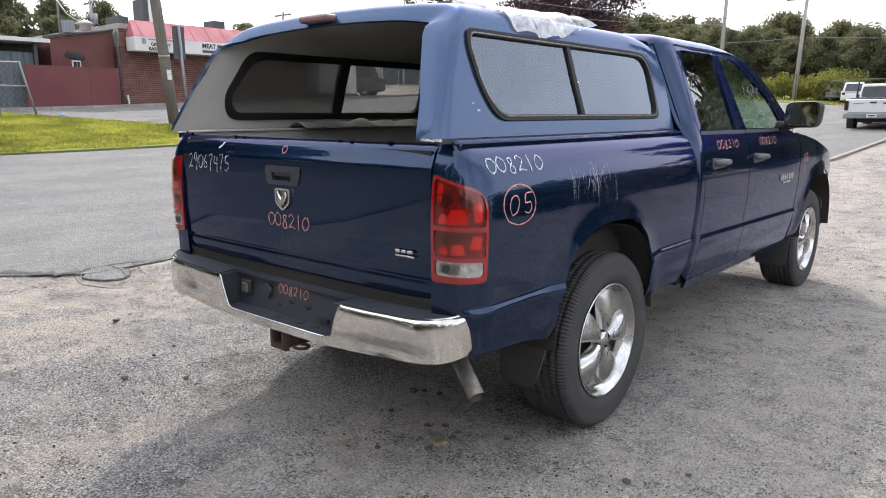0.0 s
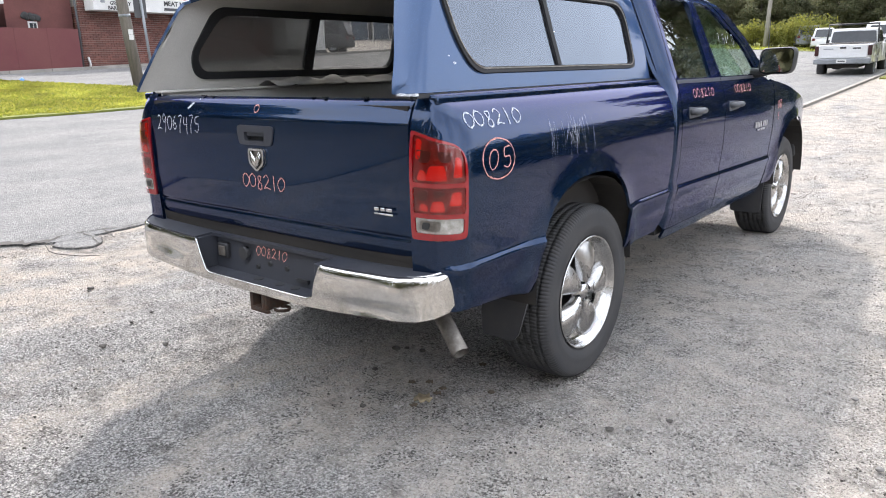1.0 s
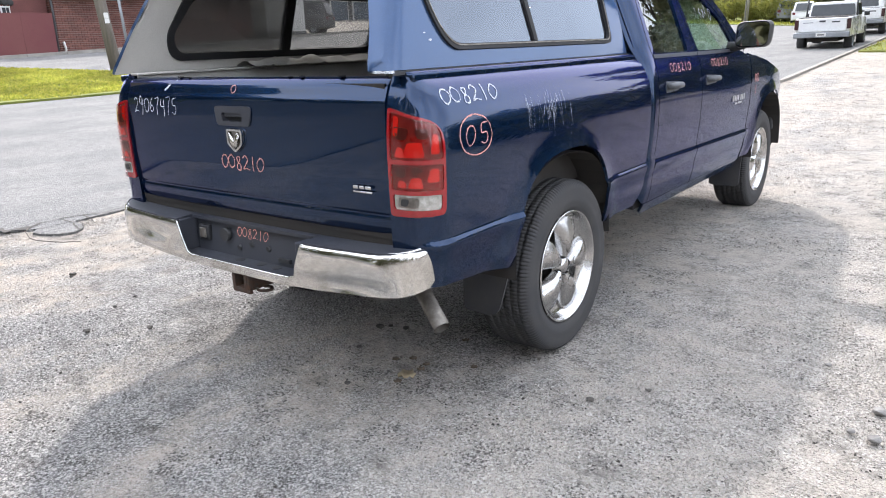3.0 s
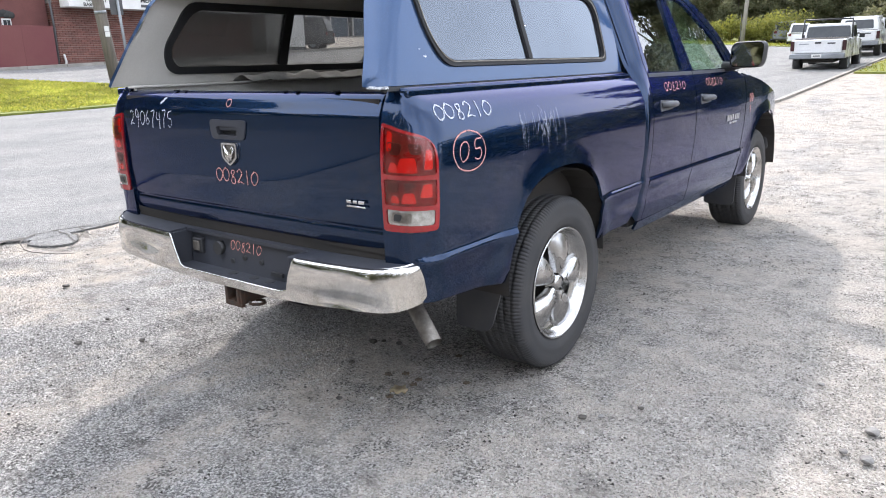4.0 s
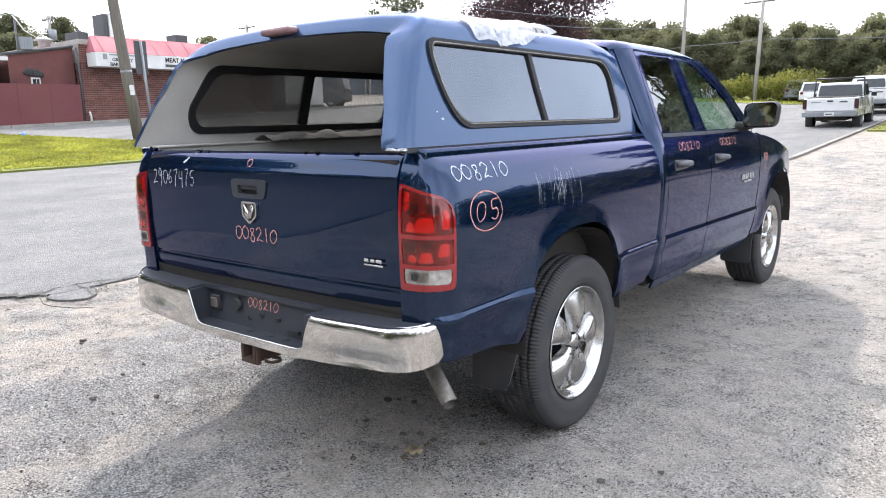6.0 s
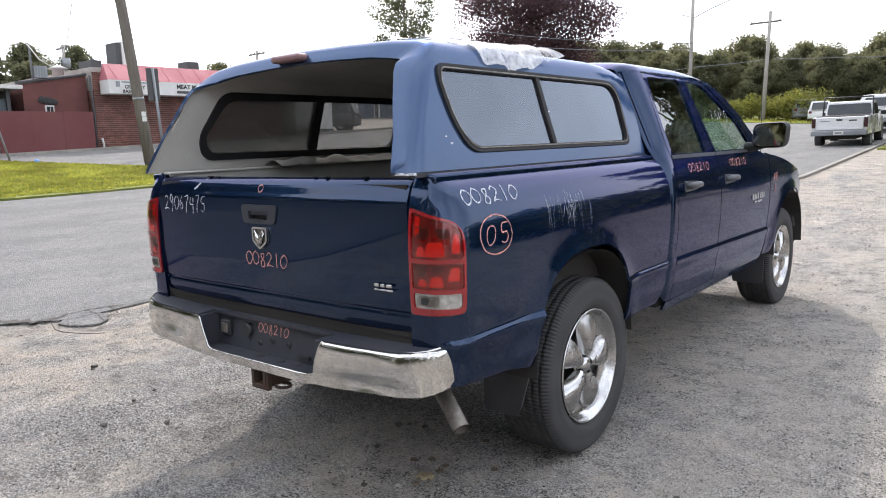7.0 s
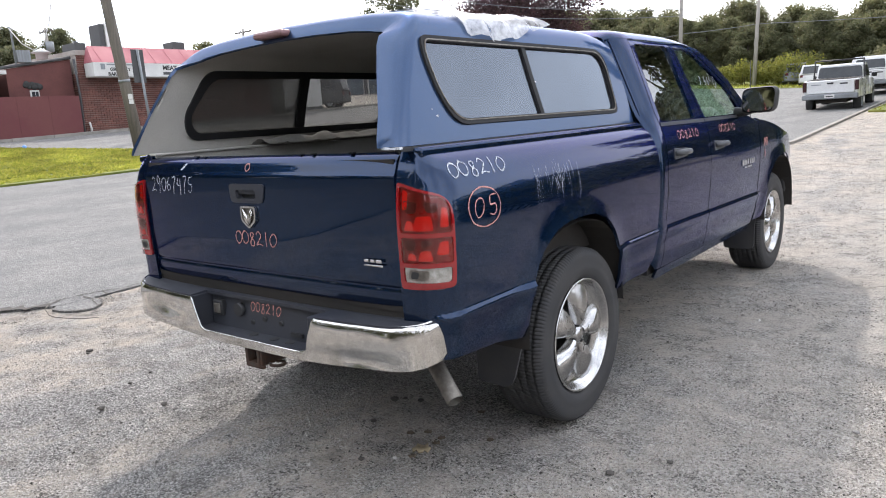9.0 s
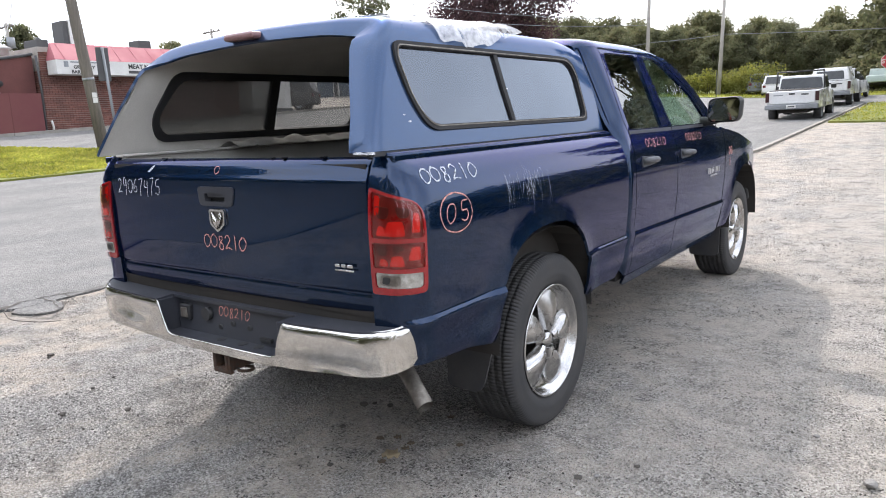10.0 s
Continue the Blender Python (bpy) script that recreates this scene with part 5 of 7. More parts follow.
for y, z, r in ((-0.86, 1.475, 0.006), (-0.885, 1.50, 0.004), (-0.10, 1.60, 0.004)):
    t_, s_ = on_side(y, z)
    c_ = shell_surface(t_, s_) + Vector((0.002, 0, 0))
    bm = bmesh.new()
    bm.faces.new([bm.verts.new(c_ + Vector((-0.27 * 0.7 * r * math.sin(a), r * math.cos(a) * (1.6 + 0.5 * math.sin(3 * a)), 0.7 * r * math.sin(a)))) for a in (k * math.pi / 4 for k in range(8))])
    part("paint_chip", bm, CHALKW, shell, "small white chip in the paint")

for s in (1, -1):
    part("inner_skirt", cubes((s * 0.795 - 0.004, s * 0.795 + 0.004, -1.05, 0.80, 1.10, 1.366)), LINER, shell)
    part("mounting_flange", cubes((s * 0.805 - 0.03, s * 0.805 + 0.03, -1.06, 0.82, 1.366, 1.378), bevel=0.004), LINER, shell)

# loose things on the truck
bm = bmesh.new()
rows = []
for i in range(25):
    row = []
    for j in range(17):
        u, v = i / 24, j / 16
        y = -0.66 + 0.50 * u + 0.12 * v * (1 - u) + 0.24 * v * u
        s0 = 0.86 - (0.43 + 0.03 * math.sin(5 * u) + 0.02 * noise.noise(Vector((u * 14, 3, 0)))) * v
        p = shell_surface(y - shell_rear(section(s0)[1]), s0)
        n = Vector((0.5 + 0.5 * v, 0, 1)).normalized()
        w = 0.018 + 0.012 * math.sin(22 * u + 4 * v) + 0.012 * noise.noise(Vector((u * 6, v * 5, 2))) + 0.05 * max(0, 0.25 - v) * (1 + noise.noise(Vector((u * 4, v * 9, 7)))) + (0.035 * (u > 0.85) * v)
        row.append(bm.verts.new(p + n * max(0.006, w)))
    rows.append(row)
for a, b in zip(rows, rows[1:]):
    for j in range(16):
        bm.faces.new((a[j], b[j], b[j + 1], a[j + 1])).smooth = True
cm, cn, cl, cb = nodes_of("crinkled_film")
cb.inputs["Base Color"].default_value = (0.75, 0.75, 0.75, 1)
cb.inputs["Roughness"].default_value = 0.25
crinkle = cn.new("ShaderNodeBump")
crinkle.inputs["Distance"].default_value = 0.01
cl.new(noise_node(cn, cl, 35, 3, 0.6), crinkle.inputs["Height"])
cl.new(crinkle.outputs["Normal"], cb.inputs["Normal"])
cl.new(remap(cn, cl, noise_node(cn, cl, 14, 4, 0.6), 0.35, 0.7, 0.25, 0.85), cb.inputs["Alpha"])
tagged(part("plastic_film", bm, cm), "crumpled clear plastic film draped over the shell's roof edge", "plastic sheet")
bm = bmesh.new()
rows = []
for i in range(31):
    row = []
    for j in range(9):
        u, v = i / 30, j / 8
        row.append(bm.verts.new((-0.83 + 0.16 * v, -0.45 + 0.95 * u, 1.383 + 0.045 * math.sin(math.pi * v) * (0.6 + noise.noise(Vector((u * 7, v * 2, 1)))) + 0.012 * noise.noise(Vector((u * 20, v * 6, 4))))))
    rows.append(row)
for a, b in zip(rows, rows[1:]):
    for j in range(8):
        bm.faces.new((a[j], b[j], b[j + 1], a[j + 1])).smooth = True
tagged(part("dust_sheet", bm, CLOTH), "crumpled pale cloth lying along the bed rail", "cloth")


# ---- trees and plants ----
def leaf_material(name, a, b, per=0.35):
    m, n, l, bs = nodes_of(name)
    src = n.new("ShaderNodeNewGeometry").outputs["Random Per Island"]
    c = blend(n, l, src, a, b)
    hsv = n.new("ShaderNodeHueSaturation")
    l.new(remap(n, l, noise_node(n, l, 0.6, 3), 0.3, 0.7, 1 - per, 1 + per), hsv.inputs["Value"])
    l.new(c, hsv.inputs["Color"])
    l.new(hsv.outputs["Color"], bs.inputs["Base Color"])
    bs.inputs["Roughness"].default_value = 0.6
    tr, mix = n.new("ShaderNodeBsdfTranslucent"), n.new("ShaderNodeMixShader")
    l.new(hsv.outputs["Color"], tr.inputs["Color"])
    mix.inputs["Fac"].default_value = 0.55
    l.new(bs.outputs["BSDF"], mix.inputs[1])
    l.new(tr.outputs["BSDF"], mix.inputs[2])
    l.new(mix.outputs["Shader"], n["Material Output"].inputs["Surface"])
    return m


LEAF = leaf_material("green_leaves", (0.115, 0.130, 0.062), (0.215, 0.200, 0.105))
LEAFD = leaf_material("dark_leaves", (0.090, 0.106, 0.054), (0.165, 0.160, 0.085))
MAPLE = leaf_material("purple_leaves", (0.06, 0.036, 0.042), (0.11, 0.055, 0.058))
BUSHLEAF = leaf_material("yellow_green_leaves", (0.13, 0.15, 0.03), (0.25, 0.24, 0.05))
BLADE = leaf_material("grass_blades", (0.20, 0.235, 0.03), (0.43, 0.40, 0.08), 0.5)
BARK = surf("bark", (0.10, 0.08, 0.06), (0.06, 0.05, 0.04), 0.95, scale=4, fine=30, bump=0.6, dist=0.03, stretch=(4, 4, 0.6))


def scatter_leaves(centres, radii, n, size, seed, flat=0.75):
    """Many small leaf faces in clumps, as one mesh."""
    g = np.random.default_rng(seed)
    k = g.integers(0, len(centres), n)
    d = g.normal(size=(n, 3))
    d /= np.linalg.norm(d, axis=1)[:, None]
    r = g.uniform(0, 1, n) ** 0.45
    p = np.array(centres)[k] + d * (r * np.array(radii)[k])[:, None] * np.array([1, 1, flat])
    a = g.normal(size=(n, 3))
    a /= np.linalg.norm(a, axis=1)[:, None]
    b = np.cross(a, g.normal(size=(n, 3)))
    b /= np.linalg.norm(b, axis=1)[:, None]
    s = size * g.uniform(0.6, 1.3, n)[:, None]
    v = np.stack([p - a * s, p + b * s * 0.55, p + a * s, p - b * s * 0.55], 1).reshape(-1, 3)
    me = bpy.data.meshes.new("crown")
    me.from_pydata(v.tolist(), [], np.arange(4 * n).reshape(-1, 4).tolist())
    return me


def make_tree(name, label, height, radius, trunk, leaves, size, mat, seed, low=0.25, clumps=26, m=Matrix()):
    """A tapered trunk with limbs and a crown of leaf clumps, standing at m."""
    g = random.Random(seed)
    t = thing(name, label, "tree", m)
    bm = bmesh.new()
    lean = Vector((g.uniform(-0.3, 0.3), g.uniform(-0.3, 0.3), 0))
    tube(bm, [Vector((0, 0, -0.2)), Vector((0.02, 0, height * 0.25)) + lean * 0.3, Vector((0, 0.05, height * 0.55)) + lean, Vector((0, 0, height * 0.85)) + lean], [trunk, trunk * 0.75, trunk * 0.45, trunk * 0.1], 8)
    centres, radii = [], []
    for k in range(clumps):
        a, h = g.uniform(0, 2 * math.pi), low + (1 - low) * ((k + g.random()) / clumps)
        w = radius * math.sin(math.pi * min(0.97, 0.18 + 0.8 * (h - low) / (1 - low))) ** 0.7 * g.uniform(0.45, 0.95)
        c = Vector((math.cos(a) * w, math.sin(a) * w, height * h)) + lean
        centres.append(tuple(c))
        radii.append(radius * g.uniform(0.25, 0.42))
        if k % 2 == 0:
            s = Vector((0, 0, max(0.2, height * (h - 0.18)))) + lean * h
            tube(bm, [s, s.lerp(c, 0.5) + Vector((0, 0, 0.15)), c], [trunk * 0.3, trunk * 0.2, trunk * 0.06], 5)
    part("trunk", bm, BARK, t)
    crown = new("crown", scatter_leaves(centres, radii, leaves, size, seed))
    crown.data.materials.append(mat)
    crown.parent = t
    return t


def plant(src, x, y, s=1.0, turn=0.0, dz=0.0):
    m = pose(x, y, rise(x, y) + dz, 0, 0, turn)
    ob = copy_thing(src, m)
    ob.scale = (s, s, s * (0.9 + 0.2 * ((x * 7.3 + y * 3.1) % 1)))
    return ob


at = lambda x, y: pose(x, y, rise(x, y))
forest = [
    make_tree("forest_tree", "dense green broadleaf tree at the wood's edge", 7.5, 3.2, 0.16, 14000, 0.15, LEAF, 11, 0.04, 60, at(-40, 74)),
    make_tree("forest_tree", "dense green broadleaf tree at the wood's edge", 8.2, 3.0, 0.18, 14000, 0.15, LEAFD, 12, 0.05, 60, at(-48, 75)),
    make_tree("forest_tree", "dense green broadleaf tree at the wood's edge", 7.0, 3.4, 0.15, 14000, 0.15, LEAF, 13, 0.04, 60, at(-56, 74)),
]
for o in forest:
    tagged(o, group="trees at the wood's edge")
g = random.Random(8)
for k in range(132):
    row = k % 3
    x = -74 + 0.92 * k + g.uniform(-0.8, 0.8)
    plant(forest[k % 3], x, (68, 61.0, 64.5)[row] + g.uniform(-1.2, 1.2), (0.98, 0.68, 0.82)[row] * g.uniform(0.92, 1.08) * (0.90 - 0.12 * max(0.0, min(1.0, (x + 30) / 20))), g.uniform(0, 360))
plant(forest[1], 0.9, 57, 1.5, 35)
plant(forest[0], 4.0, 56, 1.35, 95)
purple = make_tree("purple_maple", "large dark purple-leaved maple tree with open crown", 14.5, 6.6, 0.35, 70000, 0.115, MAPLE, 21, 0.22, 70, at(-30.4, 50.4))
sparse = make_tree("roadside_tree", "slender green tree with open airy crown", 15.5, 3.6, 0.22, 6000, 0.16, LEAFD, 22, 0.35, 30, at(-46, 52))
for x, y, s, a in ((-54, 16, 0.95, 30), (-58, 22, 0.78, 120), (-53, 25.5, 0.66, 210), (-55, 10, 0.85, 80), (-60, 18, 0.8, 10), (-57, 38, 0.8, 60), (-55, 20, 0.82, 40), (-57, 24.5, 0.8, 77), (-50, 7.5, 0.75, 20), (-50, 13.0, 0.8, 75), (-52, 15.0, 0.7, 140), (-51, 18.5, 0.66, 200), (-50, 3.5, 0.85, 240), (-53, 6, 1.0, 290), (-50.5, 31, 0.5, 160), (-52, 10.5, 0.8, 330), (-51, 8.8, 0.72, 15), (-53, 13.2, 0.74, 95), (-55, 26.5, 0.62, 50)):
    plant(forest[int(x + y) % 3], x, y, s * 0.88, a)
for x, y, s in ((6.0, 22, 0.7),):
    plant(sparse, x, y, s, 50 * x)
# Out of view: some reflect in the cab glass, others only block sky light.
near = make_tree("lot_tree", "tall dark green tree out of view, for reflections and blocked sky", 9, 2.6, 0.2, 12000, 0.15, LEAFD, 31, 0.03, 34, at(4.6, 22))
tagged(near, group="trees round the lot")
for x, y, s in ((5.6, 28, 1.05), (7.6, 26, 0.92), (9.3, 33, 1.02), (3.9, 33, 1.2), (6.5, 34, 1.12), (7.5, 41, 1.2), (16, 12, 0.5), (20, 22, 0.6), (24, 2, 0.6), (26, -8, 0.7), (22, -16, 0.8), (14, -22, 0.8), (5, -25, 0.9), (-4, -26, 0.9), (-16.5, -4.5, 1.0), (-16, -8.5, 1.1), (-17, -12.5, 1.0), (-16, -17, 1.1), (-17, -22, 1.1), (-21, -8, 1.2), (-10, -27, 1.0), (-22, -15, 1.2), (4.4, 13.5, 0.40), (6.0, 18.5, 0.65), (-5.5, -14, 1.0), (-1.0, -14.5, 1.05), (3.5, -14, 1.0), (8.0, -13.5, 0.95)):
    plant(near, x, y, s, 40 * x + 13 * y)


def shrub(name, label, x, y, rx, ry, h, n, size, mat, seed):
    gg = random.Random(seed)
    t = thing(name, label, "bush", at(x, y))
    cs, rs = [], []
    bm = bmesh.new()
    for k in range(26):
        a, w = gg.uniform(0, 6.28), gg.random() ** 0.5
        hz = h * (0.25 + 0.6 * gg.random() * (1 - 0.5 * w))
        cs.append((rx * w * math.cos(a), ry * w * math.sin(a), hz))
        rs.append(h * gg.uniform(0.22, 0.4))
        tube(bm, [(cs[-1][0] * 0.6, cs[-1][1] * 0.6, -0.1), cs[-1]], [0.025, 0.008], 4)
    part("stems", bm, BARK, t)
    c = new("foliage", scatter_leaves(cs, rs, n, size, seed, 1.0))
    c.data.materials.append(mat)
    c.parent = t
    return t


shrub("roadside_bush", "tall yellow-green bush at the roadside", -9.6, 51.5, 1.5, 1.1, 2.5, 9000, 0.075, BUSHLEAF, 41)
shrub("roadside_bush", "low olive-green bush at the roadside", -16.0, 51.5, 2.2, 1.0, 1.25, 8000, 0.075, LEAF, 42)
shrub("roadside_bush", "yellow-green bush with long shoots at the roadside", -12.6, 51.5, 1.9, 1.1, 1.75, 9000, 0.075, BUSHLEAF, 43)
shrub("dark_bush", "dark green bush below the trees", -3.6, 55, 2.6, 1.5, 2.6, 5000, 0.14, LEAF, 44)
shrub("dark_bush", "dark green bush below the trees", 1.5, 56, 2.6, 1.5, 2.8, 5000, 0.14, LEAF, 45)

# Bushes added out of view to darken the paint's reflections and the fill light.
for x_, y_, h_ in ((6.0, 6.8, 2.6), (6.4, 9.6, 2.8), (6.6, 12.6, 3.0), (12.0, 4.0, 1.6), (13.5, 0.5, 1.6), (13.5, -4.0, 1.8), (11, -8.5, 2.8), (0.5, -9.5, 3.0), (-2.5, -9.0, 3.0), (5.5, -10.0, 3.0), (8, -12, 2.8), (3.5, -13.5, 2.8)):
    shrub("hedge_bush", "dense dark green bush out of view, added to darken reflections", x_, y_, 1.5, 1.5, h_, 3500, 0.16, LEAFD, int(50 + x_ * 3 + y_))

# grass blades
def blades(name, n, inside, box_, h, seed, label):
    gg = np.random.default_rng(seed)
    vs, fs = [], []
    while len(fs) < n:
        x, y = gg.uniform(box_[0], box_[1]), gg.uniform(box_[2], box_[3])
        if not inside(x, y):
            continue
        z = rise(x, y) + 0.04
        a, l, hh = gg.uniform(0, 6.28), gg.uniform(0.02, 0.06), h * gg.uniform(0.5, 1.4)
        i = len(vs)
        dx, dy = math.cos(a) * l, math.sin(a) * l
        ox, oy = gg.normal() * 0.03, gg.normal() * 0.03
        vs += [(x - dx, y - dy, z), (x + dx, y + dy, z), (x + ox, y + oy, z + hh)]
        fs.append((i, i + 1, i + 2))
    me = bpy.data.meshes.new(name)
    me.from_pydata(vs, [], fs)
    me.materials.append(BLADE)
    return tagged(new(name, me), label, "grass", kind="stuff")


blades("verge_grass", 62000, lambda x, y: y < 9.0 - 0.45 * max(0, -x - 17.6) and (x < -14.1 or math.sin(y * 3) > 0), (-24.8, -13.95, -4, 9.1), 0.055, 1, "bright green grass blades on the verge")
blades("corner_grass", 8000, lambda x, y: y > 24.7 - 0.2 * (x + 1.2), (-1.15, 10, 22, 37), 0.05, 2, "bright green grass blades by the kerb")
blades("far_grass", 6000, lambda x, y: True, (-22, 8, 47.3, 52), 0.10, 3, "tall rough grass below the trees")

# ---- across the street ----
BRICK = surf("brick", (0.20, 0.085, 0.065), (0.14, 0.065, 0.055), 0.9, scale=1.2, fine=40, per=0.3, island=True)
MORTAR = surf("mortar", (0.42, 0.38, 0.35), (0.34, 0.31, 0.28), 0.95)
REDWALL = surf("red_painted_block", (0.17, 0.058, 0.05), (0.12, 0.048, 0.045), 0.85, scale=0.9, fine=25)
REDFENCE = surf("red_painted_board", (0.14, 0.032, 0.036), (0.17, 0.06, 0.056), 0.75, scale=0.7, fine=20)
AWNING = surf("faded_red_awning", (0.42, 0.13, 0.15), (0.36, 0.11, 0.13), 0.7, scale=1)
WHITE = surf("white_paint", (0.72, 0.71, 0.69), (0.6, 0.59, 0.57), 0.6, scale=1.5)
CARWHITE = surf("white_car_paint", (0.74, 0.74, 0.75), (0.66, 0.66, 0.66), 0.3, scale=2, bump=0, coat=0.7)
GREYMETAL = surf("grey_metal", (0.30, 0.32, 0.34), (0.22, 0.23, 0.24), 0.6, 0.3, scale=1.5, stretch=(1, 14, 0.5))
SHEDMETAL = surf("shed_metal", (0.15, 0.18, 0.21), (0.09, 0.105, 0.12), 0.6, 0.2, scale=1.2, stretch=(1, 10, 0.6))
DARKGREY = surf("dark_grey", (0.06, 0.06, 0.065), (0.09, 0.09, 0.09), 0.8)
POLEWOOD = surf("grey_pole_wood", (0.20, 0.175, 0.15), (0.13, 0.115, 0.10), 0.95, scale=3, fine=30, bump=0.5, dist=0.02, stretch=(5, 5, 0.4))
BLACKTEXT = surf("black_letters", (0.02, 0.02, 0.02), (0.03, 0.03, 0.03), 0.6)
PANE = surf("dark_window", (0.03, 0.035, 0.04), (0.05, 0.055, 0.06), 0.08, bump=0)
BLUEPANE = surf("blue_grey_window", (0.16, 0.2, 0.25), (0.10, 0.12, 0.15), 0.12, bump=0)
REDSIGN = surf("red_sign", (0.5, 0.03, 0.04), (0.42, 0.03, 0.04), 0.4, bump=0)


def text_mesh(text, size):
    cu = bpy.data.curves.new("lettering", "FONT")
    cu.body, cu.size, cu.extrude, cu.align_x, cu.offset = text, size, 0.006, "LEFT", 0.025 * size
    tmp = bpy.data.objects.new("tmp", cu)
    scene.collection.objects.link(tmp)
    me = bpy.data.meshes.new_from_object(tmp.evaluated_get(bpy.context.evaluated_depsgraph_get()))
    bpy.data.objects.remove(tmp)
    return me


def letters(text, size, m, material, parent, name="letter"):
    """Raised letters in the built-in font, each a mesh of its own."""
    reach = lambda t: max(v.co.x for v in text_mesh(t, size).vertices)
    bar_ = reach("|")
    for k, ch in enumerate(text):
        if ch == " ":
            continue
        me = text_mesh(ch, size)
        me.materials.append(material)
        ob = new(name, me)
        ob.parent = parent
        ob.matrix_basis = m @ Matrix.Translation((reach(text[:k] + "|") - bar_ if k else 0.0, 0, 0))


WX = -27.0
store = thing("brick_store", "one-storey red brick grocery store with faded red awning", "building")
part("wall", cubes((-38, WX - 0.03, 11.3, 20.8, 1.0, 4.75), (-38.1, WX + 0.02, 11.28, 20.85, 4.75, 4.95)), MORTAR, store)
bw, bh = 0.235, 0.086
me_v, me_f = [], []


def brick_at(x0, x1, y0, y1, z0, z1):
    i = len(me_v)
    me_v.extend([(x, y, z) for x in (x0, x1) for y in (y0, y1) for z in (z0, z1)])
    me_f.extend([tuple(i + k for k in f) for f in ((4, 6, 7, 5), (0, 4, 5, 1), (2, 3, 7, 6), (1, 5, 7, 3), (0, 2, 6, 4))])


z, row = 1.55, 0
while z < 4.0:
    y = 11.3 - (bw / 2 if row % 2 else 0)
    while y < 20.7:
        a, b = max(y, 11.3), min(y + bw - 0.014, 20.8)
        if b - a > 0.03:
            brick_at(WX - 0.04, WX + rnd.uniform(-0.004, 0.006), a, b, z, z + bh - 0.014)
        y += bw
    y = 0
    while y < 2.2:
        brick_at(WX - 0.03 - y - bw + 0.014, WX - 0.03 - y, 11.27, 11.31, z, z + bh - 0.014)
        y += bw
    z += bh
    row += 1
z = 4.0
while z < 4.72:
    brick_at(WX - 0.04, WX + 0.005, 11.3, 11.3 + bw, z, z + bh - 0.014)
    brick_at(WX - 0.04, WX + 0.005, 11.3 + bw + 0.014, 11.3 + 2 * bw, z, z + bh - 0.014)
    z += bh
me = bpy.data.meshes.new("bricks")
me.from_pydata(me_v, [], me_f)
me.materials.append(BRICK)
bricks = tagged(new("bricks", me), "weathered red brick courses", kind="stuff")
bricks.parent = store
bm = bmesh.new()
vs = [bm.verts.new(p) for p in ((WX + 0.75, 11.55, 4.42), (WX + 0.75, 20.8, 4.42), (WX + 0.05, 20.8, 5.12), (WX + 0.05, 11.75, 5.12), (WX + 0.02, 11.55, 4.42), (WX + 0.02, 20.8, 4.42), (WX + 0.02, 20.8, 5.1), (WX + 0.02, 11.75, 5.1))]
for f in ((0, 1, 2, 3), (4, 7, 6, 5), (0, 3, 7, 4), (1, 5, 6, 2), (3, 2, 6, 7), (0, 4, 5, 1)):
    bm.faces.new([vs[i] for i in f])
awn = part("awning", bm, AWNING, store, "faded red sloping awning")
for k in range(12):
    y = 11.95 + k * 0.78
    part("awning_seam", tube(bmesh.new(), [(WX + 0.752, y, 4.425), (WX + 0.052, y, 5.125)], 0.005, 5), AWNING, awn)
board = part("sign_board", cubes((WX + 0.05, WX + 0.78, 11.55, 20.8, 3.86, 4.41), bevel=0.01), WHITE, store, "white sign fascia with black lettering")
face = lambda y, z: Matrix.Translation((WX + 0.785, y, z)) @ Euler((radians(90), 0, radians(90))).to_matrix().to_4x4()
letters("MEAT MARKET", 0.26, face(14.55, 4.15), BLACKTEXT, board)
letters("GROCERY", 0.19, face(12.22, 4.08), BLACKTEXT, board)
letters("BARGAIN", 0.19, face(12.12, 3.90), BLACKTEXT, board)
part("sign_mark", cubes((WX + 0.78, WX + 0.79, 11.85, 12.02, 4.14, 4.36), (WX + 0.78, WX + 0.79, 12.1, 13.6, 4.31, 4.36)), GREYMETAL, board, "grey bars of unreadable script")
part("sign_bar", cubes((WX + 0.78, WX + 0.79, 14.55, 16.6, 3.95, 4.06)), DARKGREY, board, "dark bar of unreadable small print")
part("roof_unit", cubes((WX - 1.6, WX - 0.5, 11.55, 12.0, 4.75, 5.30), bevel=0.02), DARKGREY, store, "grey rooftop fan box")
part("roof_unit", cubes((WX - 1.2, WX - 0.4, 15.9, 16.5, 4.95, 5.5), bevel=0.02), DARKGREY, store, "dark rooftop unit")
part("chimney", cubes((WX - 1.7, WX - 0.8, 13.08, 13.52, 4.95, 6.2), bevel=0.02), WHITE, store, "white boxed rooftop stack")
part("chimney", cubes((WX - 1.75, WX - 0.85, 12.85, 13.06, 4.95, 6.15), bevel=0.02), DARKGREY, store, "dark rooftop stack")
vent = part("roof_vent", tube(bmesh.new(), [(WX - 1.0, 11.95, 4.95), (WX - 1.0, 11.95, 5.15), (WX - 1.0, 12.0, 5.22), (WX - 1.0, 12.05, 5.25)], [0.16, 0.16, 0.3, 0.1], 12), DARKGREY, store)
for y, z0, z1, x in ((11.18, 1.6, 4.6, 0.06), (11.42, 1.6, 2.1, 0.12)):
    part("downpipe", tube(bmesh.new(), [(WX + x, y, z0), (WX + x, y + 0.03, (z0 + z1) / 2), (WX + x, y - 0.02, z1)], 0.045, 6), DARKGREY if z1 > 3 else WHITE, store)

